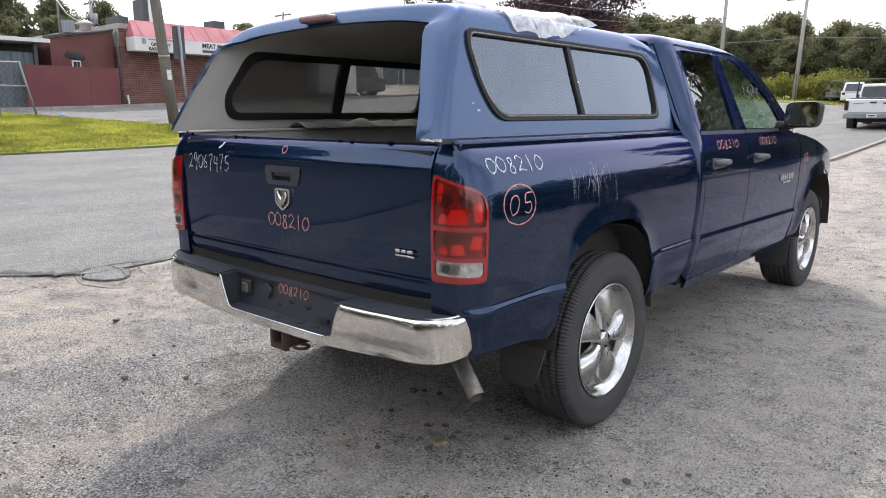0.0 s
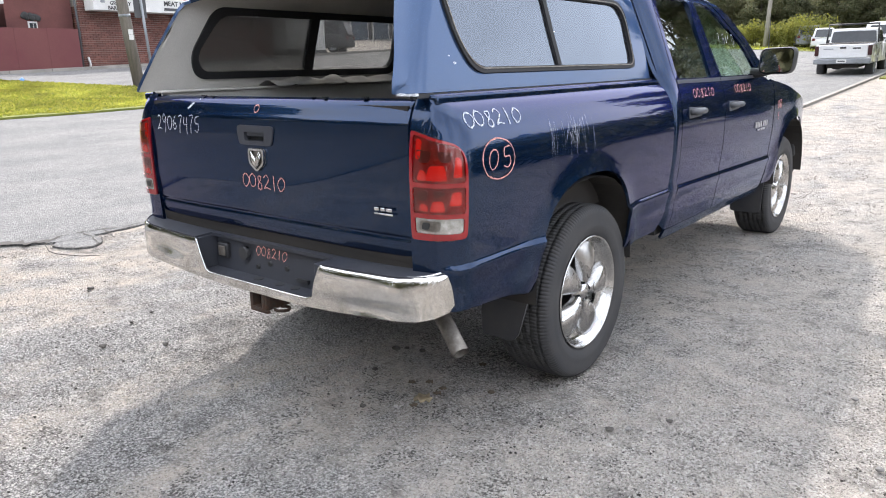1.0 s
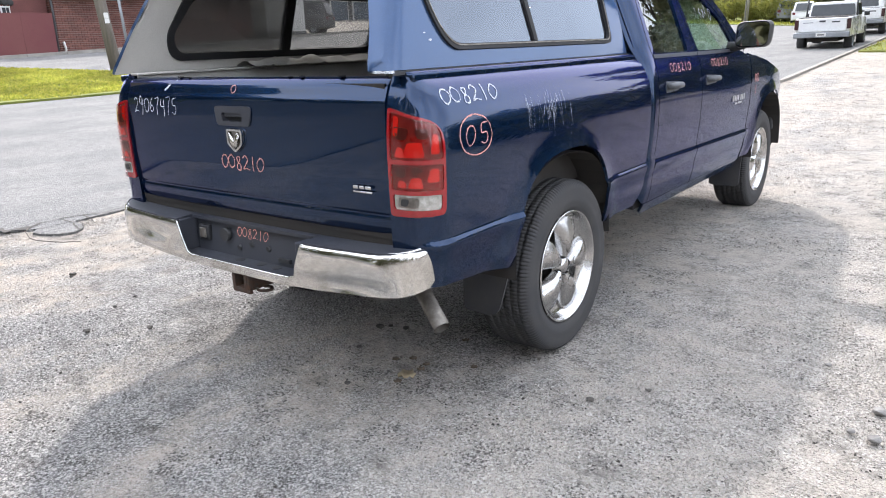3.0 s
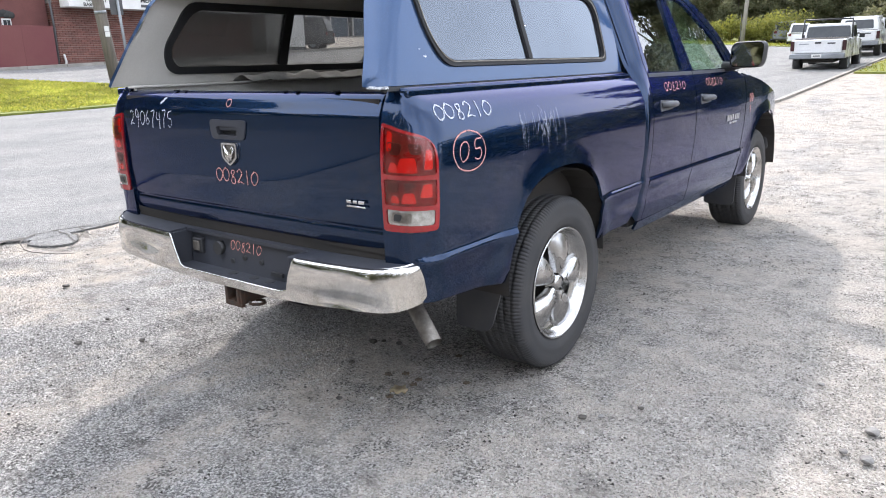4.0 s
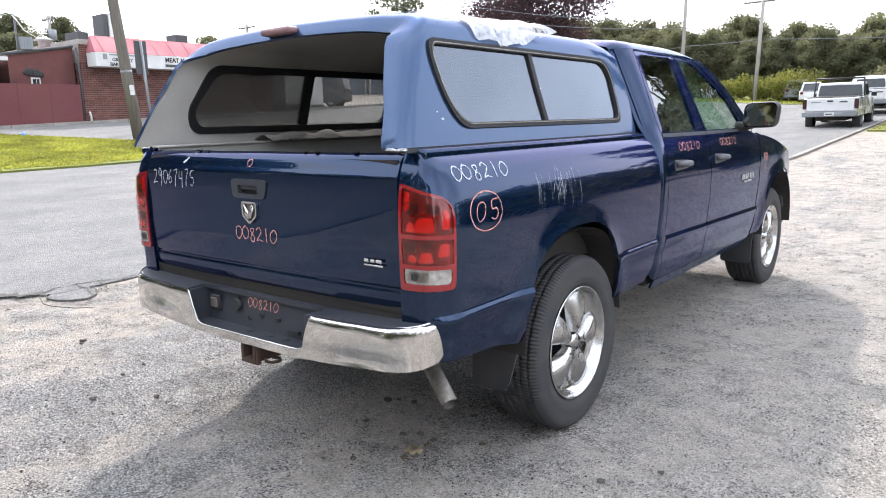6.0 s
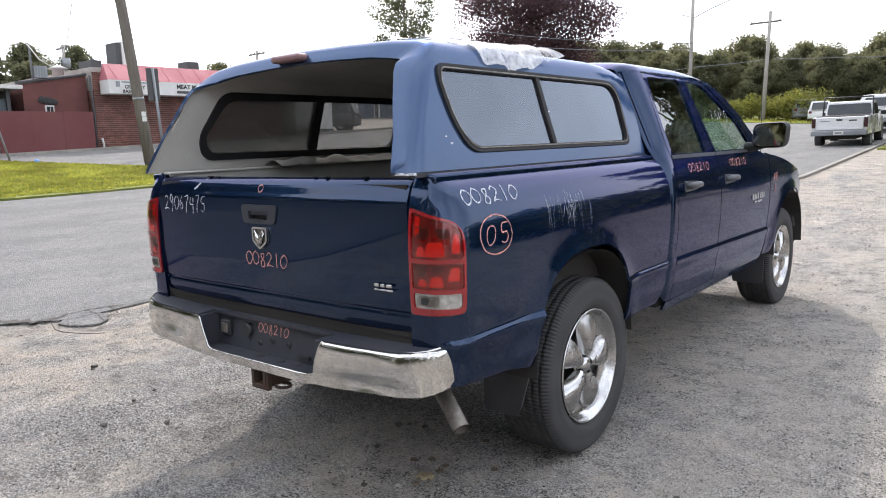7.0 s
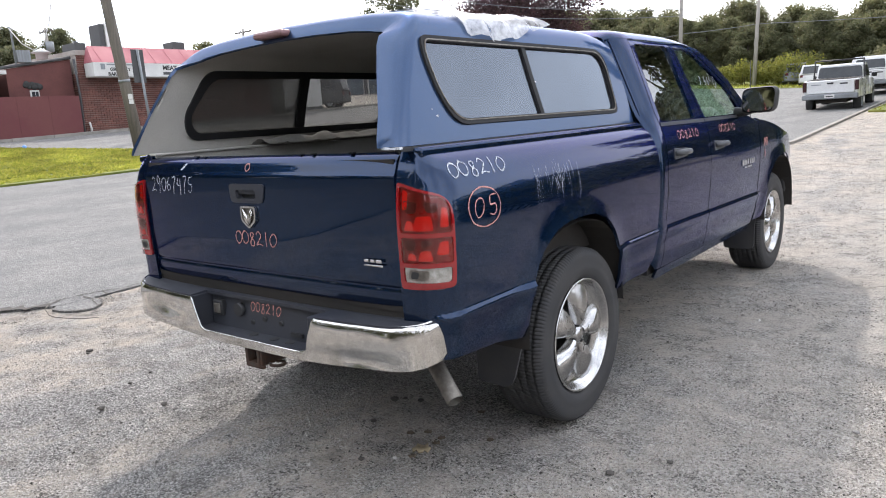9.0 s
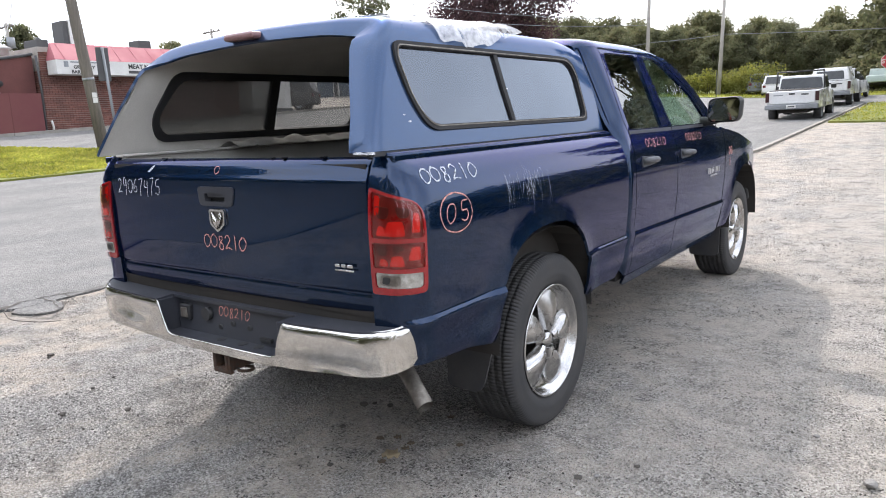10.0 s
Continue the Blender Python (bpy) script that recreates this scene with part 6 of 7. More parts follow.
red = thing("red_block_building", "low red painted block building with charred vent opening", "building")
bm = bmesh.new()
prism = [(8.75, 1.2), (11.2, 1.2), (11.2, 4.62), (8.75, 4.2)]
a = [bm.verts.new((WX - 0.35, y, z)) for y, z in prism]
b = [bm.verts.new((WX - 8, y, z)) for y, z in prism]
bm.faces.new(a)
bm.faces.new(b[::-1])
for i in range(4):
    bm.faces.new((a[i], b[i], b[(i + 1) % 4], a[(i + 1) % 4]))
bmesh.ops.recalc_face_normals(bm, faces=bm.faces[:])
part("wall", bm, REDWALL, red)
cop = part("coping", tube(bmesh.new(), [(WX - 0.3, 8.5, 4.22), (WX - 0.3, 11.2, 4.68)], 0.06, 6), DARKGREY, red)
win = part("window", cubes((WX - 0.36, WX - 0.33, 9.5, 9.85, 2.95, 3.42), bevel=0.01), WHITE, red, "white framed window unit")
part("window_pane", cubes((WX - 0.335, WX - 0.325, 9.56, 9.68, 3.02, 3.36), (WX - 0.335, WX - 0.325, 9.70, 9.80, 3.02, 3.36)), PANE, win)
bm = bmesh.new()
for k in range(9):
    bmesh.ops.create_icosphere(bm, subdivisions=2, radius=0.10 + 0.03 * math.sin(k * 1.7), matrix=Matrix.Translation((WX - 0.32, 9.36 + 0.065 * k, 3.60 + 0.06 * math.sin(k * 2.2))) @ Matrix.Diagonal((0.3, 1, 0.95, 1)))
part("charred_vent", bm, BLACKTEXT, red, "black charred vent hood")
box_ = part("meter_box", cubes((WX - 0.5, WX - 0.2, 9.2, 9.68, 4.45, 4.9), bevel=0.01), GREYMETAL, red, "grey metal service box")
part("service_mast", tube(bmesh.new(), [(WX - 0.3, 9.15, 4.3), (WX - 0.3, 9.15, 5.6), (WX - 0.2, 9.05, 5.72)], 0.04, 8), GREYMETAL, red)
part("roof_vent", tube(bmesh.new(), [(WX - 1.5, 10.65, 4.5), (WX - 1.5, 10.65, 4.92), (WX - 1.5, 10.65, 4.97), (WX - 1.5, 10.65, 5.1)], [0.22, 0.22, 0.4, 0.12], 14), WHITE, red)
drop = part("service_cable", tube(bmesh.new(), [(WX - 0.2, 9.05, 5.68), (WX + 0.1, 9.3, 5.1), (WX + 0.2, 9.65, 4.86), (WX + 0.3, 10.0, 5.1), (WX + 0.5, 10.25, 5.9), (WX + 0.9, 10.45, 7.5), (WX + 1.6, 10.7, 10.5)], 0.018, 5), WHITE, red, "pale looped service cable")

fence = thing("board_fence", "weathered red painted board fence along the street", "fence", kind="structure")
y = 7.55
while y < 10.9:
    part("panel", cubes((WX + 0.2, WX + 0.24, y, y + 1.172, 1.35, 3.15 + rnd.uniform(-0.006, 0.006)), bevel=0.003), REDFENCE, fence)
    y += 1.175
shed = thing("metal_shed", "grey metal-sided shed under a flat white-edged roof", "building")
part("roof", cubes((WX - 9, WX + 0.1, -2, 8.6, 3.98, 4.12)), WHITE, shed)
part("wall", cubes((WX - 8, WX - 1.4, -2, 8.7, 1.0, 3.98)), DARKGREY, shed)
for k in range(11):
    y = 3.6 + k * 0.42
    part("wall_panel", cubes((WX - 0.45, WX - 0.38, y, y + 0.405, 1.3, 3.62)), SHEDMETAL, shed)
for y in (2.4, 5.3, 8.1):
    part("post", cubes((WX - 0.3, WX - 0.18, y, y + 0.12, 1.2, 3.98)), DARKGREY, shed)

gate = thing("chain_link_gate", "leaning galvanised chain-link gate at the verge", "gate")
P = lambda y, z, x=-23.0: (x, y, z)
for name_, pts, r in (("gate_post", [P(6.45, 1.2), P(6.05, 3.0)], 0.035), ("gate_post", [P(5.35, 1.3), P(5.35, 3.0)], 0.03), ("gate_post", [P(4.55, 1.2), P(4.5, 3.15)], 0.06), ("top_rail", [P(4.5, 2.95), P(6.06, 2.98)], 0.03), ("middle_rail", [P(3.2, 2.25), P(6.2, 2.24)], 0.03), ("gate_post", [P(3.2, 1.2), P(3.2, 3.0)], 0.035)):
    part(name_, tube(bmesh.new(), pts, r, 6), GREYMETAL, gate)
bm = bmesh.new()
for k in range(24):
    a = 3.2 + k * 0.2
    for sgn in (1, -1):
        y0, y1 = (a, a + 1.6) if sgn > 0 else (a, a - 1.6)
        pts = []
        for t in np.linspace(0, 1, 9):
            yy, zz = y0 + (y1 - y0) * t, 1.35 + 1.6 * t
            if 3.2 <= yy <= 6.4 - 0.22 * (zz - 1.3):
                pts.append(P(yy, zz))
        if len(pts) > 1:
            tube(bm, [pts[0], pts[-1]], 0.005, 3, False)
tagged(part("wire_mesh", bm, GREYMETAL, gate), kind="stuff")
shrub("vine_bush", "small green creeper on the gate post", -23.1, 4.2, 0.5, 0.3, 1.3, 1200, 0.07, BUSHLEAF, 46)

pole = thing("utility_pole", "leaning weathered wooden utility pole with paper notices", "utility pole")
pp = lambda z, dx=0.0: (-18.9 + dx, 8.95 - 0.098 * (z - 1.04), z)
part("pole", tube(bmesh.new(), [pp(0.9), pp(3), pp(6), pp(9.8)], [0.175, 0.165, 0.15, 0.13], 14), POLEWOOD, pole)
part("notice", cubes((-18.74, -18.725, 8.72, 8.86, 2.42, 2.56), (-18.74, -18.725, 8.71, 8.85, 2.57, 2.72)), WHITE, pole, "torn white paper notice")
part("metal_band", tube(bmesh.new(), [pp(3.08), pp(3.16)], 0.172, 14), GREYMETAL, pole)
sign = thing("street_sign", "dark-backed road sign on a thin steel post", "road sign")
part("post", tube(bmesh.new(), [(-22, 11.24, 1.2), (-22, 11.07, 4.45)], 0.05, 8), GREYMETAL, sign)
part("panel", cubes((-22.05, -22.03, 10.84, 11.30, 3.3, 4.45), bevel=0.004, ), DARKGREY, sign).rotation_euler = (0, 0, 0)
bag = tagged(part("blue_bag", tube(bmesh.new(), [(-22.5, 7.0, 1.22), (-22.5, 7.02, 1.27), (-22.5, 7.05, 1.33), (-22.5, 7.04, 1.38)], [0.07, 0.10, 0.07, 0.02], 7), surf("blue_plastic", (0.1, 0.3, 0.65), (0.08, 0.22, 0.5), 0.4)), "small crumpled blue plastic bag on the street", "litter")

white = thing("sided_building", "white clapboard building beside the store", "building")
part("wall", cubes((-34, -26.6, 21.3, 23.85, 1.0, 5.0)), WHITE, white)
part("base", cubes((-34, -26.55, 21.25, 23.9, 1.0, 2.40)), DARKGREY, white)
for k in range(13):
    part("siding_board", cubes((-26.6, -26.57, 21.3, 23.85, 2.44 + k * 0.19, 2.615 + k * 0.19)), WHITE, white)
shop = thing("storefront", "grey storefront row with pale windows", "building")
part("wall", cubes((-46, -38, 24, 48, 1.5, 5.7)), DARKGREY, shop)
part("fascia", cubes((-38, -37.8, 24, 48, 5.05, 5.6)), GREYMETAL, shop)
for k in range(9):
    w = part("window", cubes((-38, -37.9, 25 + k * 2.4, 26.9 + k * 2.4, 3.3, 5.0)), WHITE, shop)
    part("window_pane", cubes((-37.9, -37.88, 25.1 + k * 2.4, 26.8 + k * 2.4, 3.4, 4.9)), BLUEPANE, w)


# ---- utility poles and wires by the wood ----
PALEWOOD = surf("pale_pole_wood", (0.40, 0.375, 0.34), (0.30, 0.28, 0.25), 0.95, scale=3, fine=30, bump=0.4, dist=0.02, stretch=(5, 5, 0.4))
WIRE = surf("grey_wire", (0.22, 0.23, 0.25), (0.17, 0.18, 0.2), 0.6)


def far_pole(x, y, top, arm, label, lean=0.0):
    t = thing("utility_pole", label, "utility pole", at(x, y))
    part("pole", tube(bmesh.new(), [(0, 0, -0.2), (lean, 0, top)], [0.145, 0.10], 10), PALEWOOD, t)
    if arm:
        part("crossarm", cubes((-1.0, 1.0, -0.06, 0.06, arm, arm + 0.1)), POLEWOOD, t)
        for x_ in (-0.9, -0.3, 0.3, 0.9):
            part("insulator", tube(bmesh.new(), [(x_, 0, arm + 0.1), (x_, 0, arm + 0.22)], [0.04, 0.025], 6), DARKGREY, t)
    return t


lamp_pole = far_pole(-16.0, 48, 10.5, 0, "tall pale wooden utility pole with a street lamp arm", 0.25)
arm_ = part("lamp_arm", tube(bmesh.new(), [(0.17, 0, 6.95), (1.4, 0, 7.45), (2.7, 0, 7.85), (3.6, 0, 7.95)], 0.035, 6), GREYMETAL, lamp_pole)
part("lamp_head", cubes((3.5, 4.0, -0.12, 0.12, 7.88, 8.0), bevel=0.04), GREYMETAL, arm_)
part("bracket", tube(bmesh.new(), [(0.17, 0, 7.0), (-0.4, 0, 7.25), (-0.9, 0, 7.25)], 0.03, 6), GREYMETAL, lamp_pole)
far_pole(-11.56, 50, 7.3, 6.55, "grey wooden utility pole with a crossarm", 0.3)
far_pole(-51.8, 21.4, 5.9, 5.6, "distant utility pole with transformer")
far_pole(-46, 34.0, 5.3, 5.0, "distant utility pole with a crossarm")
part("transformer", tube(bmesh.new(), [(0.35, 0, 4.2), (0.35, 0, 4.9)], 0.28, 10), GREYMETAL, bpy.data.objects["utility_pole.003"])


def wire(a, b, sag, r=0.02):
    a, b = Vector(a), Vector(b)
    pts = [a.lerp(b, k / 16) - Vector((0, 0, sag * 4 * (k / 16) * (1 - k / 16))) for k in range(17)]
    tagged(part("overhead_wire", tube(bmesh.new(), pts, r, 5), WIRE), "dark sagging overhead wire between poles", "wire", group="overhead wires")


wire((-43, 36, 13.4), (-15.6, 48, 7.7), 1.0)
wire((-43, 35, 12.6), (-15.6, 48, 7.3), 1.2)
wire((-15.6, 48, 6.1), (-11.3, 50, 6.35), 0.05)
wire((-34, 43, 5.2), (-15.6, 48, 6.1), 0.3)
wire((-11.3, 50, 6.35), (12, 52, 5.6), 0.25)
wire((-15.6, 48, 7.7), (-11.3, 50, 9.4), 0.1, 0.012)


# ---- parked vehicles ----
def road_wheel(r, w, parent, x, y):
    ww = new("wheel")
    ww.parent = parent
    ww.matrix_basis = pose(x, y, r)
    ring = [2 * math.pi * k / 28 for k in range(28)]
    part("tyre", revolve(bmesh.new(), [(r * 0.6, -w / 2), (r * 0.95, -w / 2), (r, -w / 2 + 0.03), (r, w / 2 - 0.03), (r * 0.95, w / 2), (r * 0.6, w / 2)], ring), TYRE, ww)
    part("rim", revolve(bmesh.new(), [(0.0, w / 2 - 0.05), (r * 0.2, w / 2 - 0.02), (r * 0.5, w / 2 - 0.06), (r * 0.6, w / 2)], ring), GREYMETAL, ww)
    part("rim_back", revolve(bmesh.new(), [(0.0, -w / 2 + 0.03), (r * 0.6, -w / 2 + 0.02)], ring), DARK, ww)


def slab(bm, rings):
    """A closed body through rings of four corners (y, half width, z low, z high)."""
    rows = [[bm.verts.new(p) for p in ((-w, y, z0), (w, y, z0), (w2, y2, z1), (-w2, y2, z1))] for y, w, z0, y2, w2, z1 in rings]
    for a, b in zip(rows, rows[1:]):
        for i in range(4):
            bm.faces.new((a[i], a[(i + 1) % 4], b[(i + 1) % 4], b[i]))
    bm.faces.new(rows[0][::-1])
    bm.faces.new(rows[-1])
    bmesh.ops.recalc_face_normals(bm, faces=bm.faces[:])
    bmesh.ops.bevel(bm, geom=bm.edges[:], offset=0.04, segments=2, affect="EDGES", profile=0.5)
    for f in bm.faces:
        f.smooth = True
    return bm


def small_pickup(label, m, paint_, cap=False, rack=True, group="parked pickups"):
    t = thing("parked_pickup", label, "truck", m, group)
    bm = slab(bmesh.new(), [(0.05, 0.86, 0.62, 0.05, 0.87, 1.16), (0.3, 0.9, 0.5, 0.3, 0.9, 1.17), (1.9, 0.9, 0.48, 1.9, 0.9, 1.17)])
    bed = part("bed", bm, paint_, t)
    # Dark slab on the solid bed's top stands in for its shaded inside.
    part("bed_well", cubes((-0.78, 0.78, 0.12, 1.85, 1.12, 1.185)), DARK, bed)
    gate_ = part("tailgate", cubes((-0.76, 0.76, 0.0, 0.06, 0.70, 1.15), bevel=0.015), paint_, t)
    part("handle", cubes((-0.1, 0.1, -0.015, 0.0, 1.02, 1.08), bevel=0.005), BLACK, gate_)
    part("name_bar", cubes((-0.62, -0.3, -0.006, 0.0, 1.0, 1.03)), GREYMETAL, gate_)
    part("name_bar", cubes((0.3, 0.55, -0.006, 0.0, 1.0, 1.05)), DARKGREY, gate_)
    for s in (1, -1):
        part("tail_light", cubes((s * 0.835 - 0.06, s * 0.835 + 0.06, -0.005, 0.08, 0.78, 1.12), bevel=0.01), REDDARK, t)
    bump_ = part("rear_bumper", cubes((-0.9, 0.9, -0.12, 0.02, 0.5, 0.68), bevel=0.03), GREYMETAL, t)
    part("number_plate", cubes((-0.16, 0.16, -0.128, -0.118, 0.54, 0.66)), WHITE, bump_)
    part("plate_bar", cubes((-0.11, 0.11, -0.133, -0.127, 0.58, 0.62)), DARKGREY, bump_)
    cab_ = part("cab", slab(bmesh.new(), [(1.95, 0.9, 0.48, 2.12, 0.76, 1.66), (3.0, 0.9, 0.48, 2.95, 0.77, 1.68), (3.55, 0.9, 0.48, 3.05, 0.72, 1.60)]), paint_, t)
    part("nose", slab(bmesh.new(), [(3.4, 0.9, 0.45, 3.4, 0.88, 1.12), (4.7, 0.86, 0.45, 4.7, 0.82, 1.02), (4.85, 0.8, 0.5, 4.8, 0.78, 0.95)]), paint_, t)
    part("rear_window", sheet(outline([(-0.75, 1.19), (0.75, 1.19), (0.70, 1.58), (-0.70, 1.58)], 0.06, 3), [], lambda x, z: Vector((x, 1.93 + 0.17 * (z - 0.48) / 1.18 - 0.012, z)), 0.01, 0.4, (0, 5, 1)), PANE, cab_)
    for s in (1, -1):
        part("side_window", sheet(outline([(2.2, 1.18), (3.25, 1.18), (3.0, 1.58), (2.28, 1.58)], 0.05, 3), [], lambda y, z: Vector((s * (0.905 - 0.13 * (z - 0.48) / 1.20), y, z)), 0.01, 0.4, (0, 2.6, 1)), PANE, cab_)
        part("door_mirror", cubes((s * 1.0 - 0.09, s * 1.0 + 0.09, 3.05, 3.13, 1.12, 1.27), bevel=0.02), BLACK, cab_)
    if rack:
        r = part("ladder_rack", bmesh.new(), BLACK, t, "black tubular bed rack")
        for s in (1, -1):
            part("upright", tube(bmesh.new(), [(s * 0.84, 1.75, 1.15), (s * 0.80, 1.80, 1.85)], 0.03, 6), BLACK, r)
        part("crossbar", tube(bmesh.new(), [(-0.8, 1.8, 1.83), (0.8, 1.8, 1.83)], 0.03, 6), BLACK, r)
    if cap:
        c_ = part("bed_cap", slab(bmesh.new(), [(0.1, 0.86, 1.17, 0.3, 0.70, 1.75), (1.9, 0.86, 1.17, 1.9, 0.70, 1.78)]), paint_, t)
        part("cap_window", sheet(outline([(-0.62, 1.24), (0.62, 1.24), (0.56, 1.62), (-0.56, 1.62)], 0.05, 3), [], lambda x, z: Vector((x, 0.085 + 0.2 * (z - 1.17) / 0.58, z)), 0.01, 0.4, (0, 5, 1)), PANE, c_)
    part("underbody", cubes((-0.5, 0.5, 0.2, 4.6, 0.35, 0.55)), DARK, t)
    for x in (0.77, -0.77):
        for y in (0.95, 4.0):
            road_wheel(0.37, 0.25, t, x, y)
            t.children[-1].rotation_euler = (0, 0, 0 if x > 0 else math.pi)
    return t


def small_car(label, m, paint_, h=1.45, tail=0.35, light=None):
    t = thing("parked_car", label, "car", m)
    body = part("body", slab(bmesh.new(), [(0.0, 0.80, 0.35, 0.05, 0.78, 0.90), (0.4, 0.87, 0.28, 0.4, 0.85, 0.98), (3.2, 0.87, 0.28, 3.2, 0.85, 0.95), (4.4, 0.78, 0.35, 4.35, 0.74, 0.70)]), paint_, t)
    cab_ = part("cabin", slab(bmesh.new(), [(tail - 0.2, 0.80, 0.92, tail + 0.1, 0.60, h), (2.3, 0.80, 0.92, 2.1, 0.62, h), (3.2, 0.80, 0.90, 2.4, 0.60, h - 0.06)]), paint_, t)
    part("rear_window", sheet(outline([(-0.62, 0.98), (0.62, 0.98), (0.52, h - 0.1), (-0.52, h - 0.1)], 0.05, 3), [], lambda x, z: Vector((x, tail - 0.215 + 0.3 * (z - 0.92) / (h - 0.92), z)), 0.01, 0.4, (0, 5, 1)), PANE, cab_)
    for s in (1, -1):
        part("side_window", sheet(outline([(tail + 0.15, 0.98), (2.85, 0.98), (2.3, h - 0.1), (tail + 0.25, h - 0.1)], 0.06, 3), [], lambda y, z: Vector((s * (0.81 - 0.19 * (z - 0.92) / (h - 0.92)), y, z)), 0.01, 0.4, (0, 1.6, 1)), PANE, cab_)
        part("tail_light", cubes((s * 0.68 - 0.1, s * 0.68 + 0.1, -0.012, 0.06, 0.72, 0.88), bevel=0.01), REDDEEP, body)
        part("headlight", cubes((s * 0.6 - 0.1, s * 0.6 + 0.1, 4.30, 4.39, 0.55, 0.68), bevel=0.01), CLEARLENS, body)
    for x in (0.76, -0.76):
        for y in (0.8, 3.5):
            road_wheel(0.32, 0.2, t, x, y)
            t.children[-1].rotation_euler = (0, 0, 0 if x > 0 else math.pi)
    return t


slope = 2.3
small_pickup("white pickup with black bed rack parked along the kerb", at(-2.64, 26.2) @ pose(0, 0, -0.10, slope, 0, 1), CARWHITE)
small_pickup("white pickup with a capped bed parked along the kerb", at(-2.72, 35.6) @ pose(0, 0, 0, slope, 0, 0), CARWHITE, cap=True, rack=False)
small_car("white sedan parked at the kerb beyond the pickups", at(-3.15, 42.2) @ pose(0, 0, 0, slope, 0, -4), CARWHITE)
small_car("white sport utility car parked beside the bush", at(-7.75, 48.9) @ pose(0, 0, 0, 2, 0, 12), CARWHITE, 1.62, 0.2).scale = (0.85, 0.85, 0.85)
small_car("grey hatchback parked behind the bush", at(-8.9, 50.5) @ pose(0, 0, 0, 2, 0, 20), GREYMETAL, 1.5)
small_car("dark grey sport utility car parked by the white building", at(-26.8, 26.0) @ pose(0, 0, 0, 0, 0, 120), DARKGREY, 1.7, 0.2)
small_pickup("pale green old pickup parked past the crossing", at(-2.0, 55.5) @ pose(0, 0, 0, 2, 0, 178), surf("pale_green_paint", (0.35, 0.42, 0.38), (0.3, 0.36, 0.33), 0.4, bump=0), rack=False, group="").scale = (0.8, 0.8, 0.8)

stop = thing("stop_sign", "red octagonal stop sign on a steel post at the grass corner", "stop sign", at(-0.42, 36.8) @ pose(0, 0, 0, 0, 0, 0))
part("post", cubes((-0.03, 0.03, 0.0, 0.05, -0.2, 2.3)), GREYMETAL, stop)
octo = [(0.38 * math.cos(a), 1.92 + 0.38 * math.sin(a)) for a in [math.pi / 8 + k * math.pi / 4 for k in range(8)]]
plate = part("plate", sheet(octo, [], lambda x, z: Vector((x, -0.01, z)), 0.01, 1, (0, 5, 2)), WHITE, stop)
part("red_face", sheet([(x * 0.93, 1.92 + (z - 1.92) * 0.93) for x, z in octo], [], lambda x, z: Vector((x, -0.016, z)), 0.005, 1, (0, 5, 2)), REDSIGN, plate)
letters("STOP", 0.27, Matrix.Translation((-0.315, -0.022, 1.83)) @ Euler((radians(90), 0, 0)).to_matrix().to_4x4(), WHITE, plate)


# ---- loose gravel, leaves and cracks ----
STONE, sn, sl, sb = nodes_of("loose_stones")
sc_ = blend(sn, sl, sn.new("ShaderNodeNewGeometry").outputs["Random Per Island"], (0.07, 0.067, 0.062), (0.62, 0.60, 0.57))
# Stones pale with the same mask as the ground, its painted brightening included.
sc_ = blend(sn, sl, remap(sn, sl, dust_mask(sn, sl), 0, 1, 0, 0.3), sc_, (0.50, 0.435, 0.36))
sc_ = blend(sn, sl, remap(sn, sl, noise_node(sn, sl, 150, 3), 0.4, 0.7, 0, 0.5), sc_, (0.16, 0.15, 0.14))
sl.new(sc_, sb.inputs["Base Color"])
sb.inputs["Roughness"].default_value = 0.92
gg = np.random.default_rng(77)


def stones(name, n, x0, x1, y0, y1, lo, hi, label, keep=None):
    x, y = gg.uniform(x0, x1, n), gg.uniform(y0, y1, n)
    if keep is not None:
        ok = keep(x, y)
        x, y = x[ok], y[ok]
        n = len(x)
    s = lo + (hi - lo) * gg.uniform(0, 1, n) ** 2.2
    base = np.array([(1, 0, 0), (-0.5, 0.87, 0), (-0.5, -0.87, 0), (0.3, 0.2, 1.0), (-0.3, -0.1, 0.85)])
    a = gg.uniform(0, 6.28, n)
    ca, sa = np.cos(a), np.sin(a)
    sc = gg.uniform(0.6, 1.3, (n, 5, 3))
    v = base[None] * sc
    vx = v[:, :, 0] * ca[:, None] - v[:, :, 1] * sa[:, None]
    vy = v[:, :, 0] * sa[:, None] + v[:, :, 1] * ca[:, None]
    hz = np.array([rise(p, q) + 0.012 * (noise.noise(Vector((p * 2.2, q * 2.2, 0))) + 0.5 * noise.noise(Vector((p * 7, q * 7, 3)))) - 0.012 for p, q in zip(x, y)])
    co = np.stack([vx * s[:, None] + x[:, None], vy * s[:, None] + y[:, None], v[:, :, 2] * s[:, None] * 0.8 + hz[:, None] - 0.1 * s[:, None]], 2).reshape(-1, 3)
    tri = np.array([(0, 1, 3), (1, 4, 3), (1, 2, 4), (2, 0, 4), (0, 3, 4)])
    f = (tri[None] + (np.arange(n) * 5)[:, None, None]).reshape(-1, 3)
    me = bpy.data.meshes.new(name)
    me.from_pydata(co.tolist(), [], f.tolist())
    me.materials.append(STONE)
    return tagged(new(name, me), label, "gravel", kind="stuff")


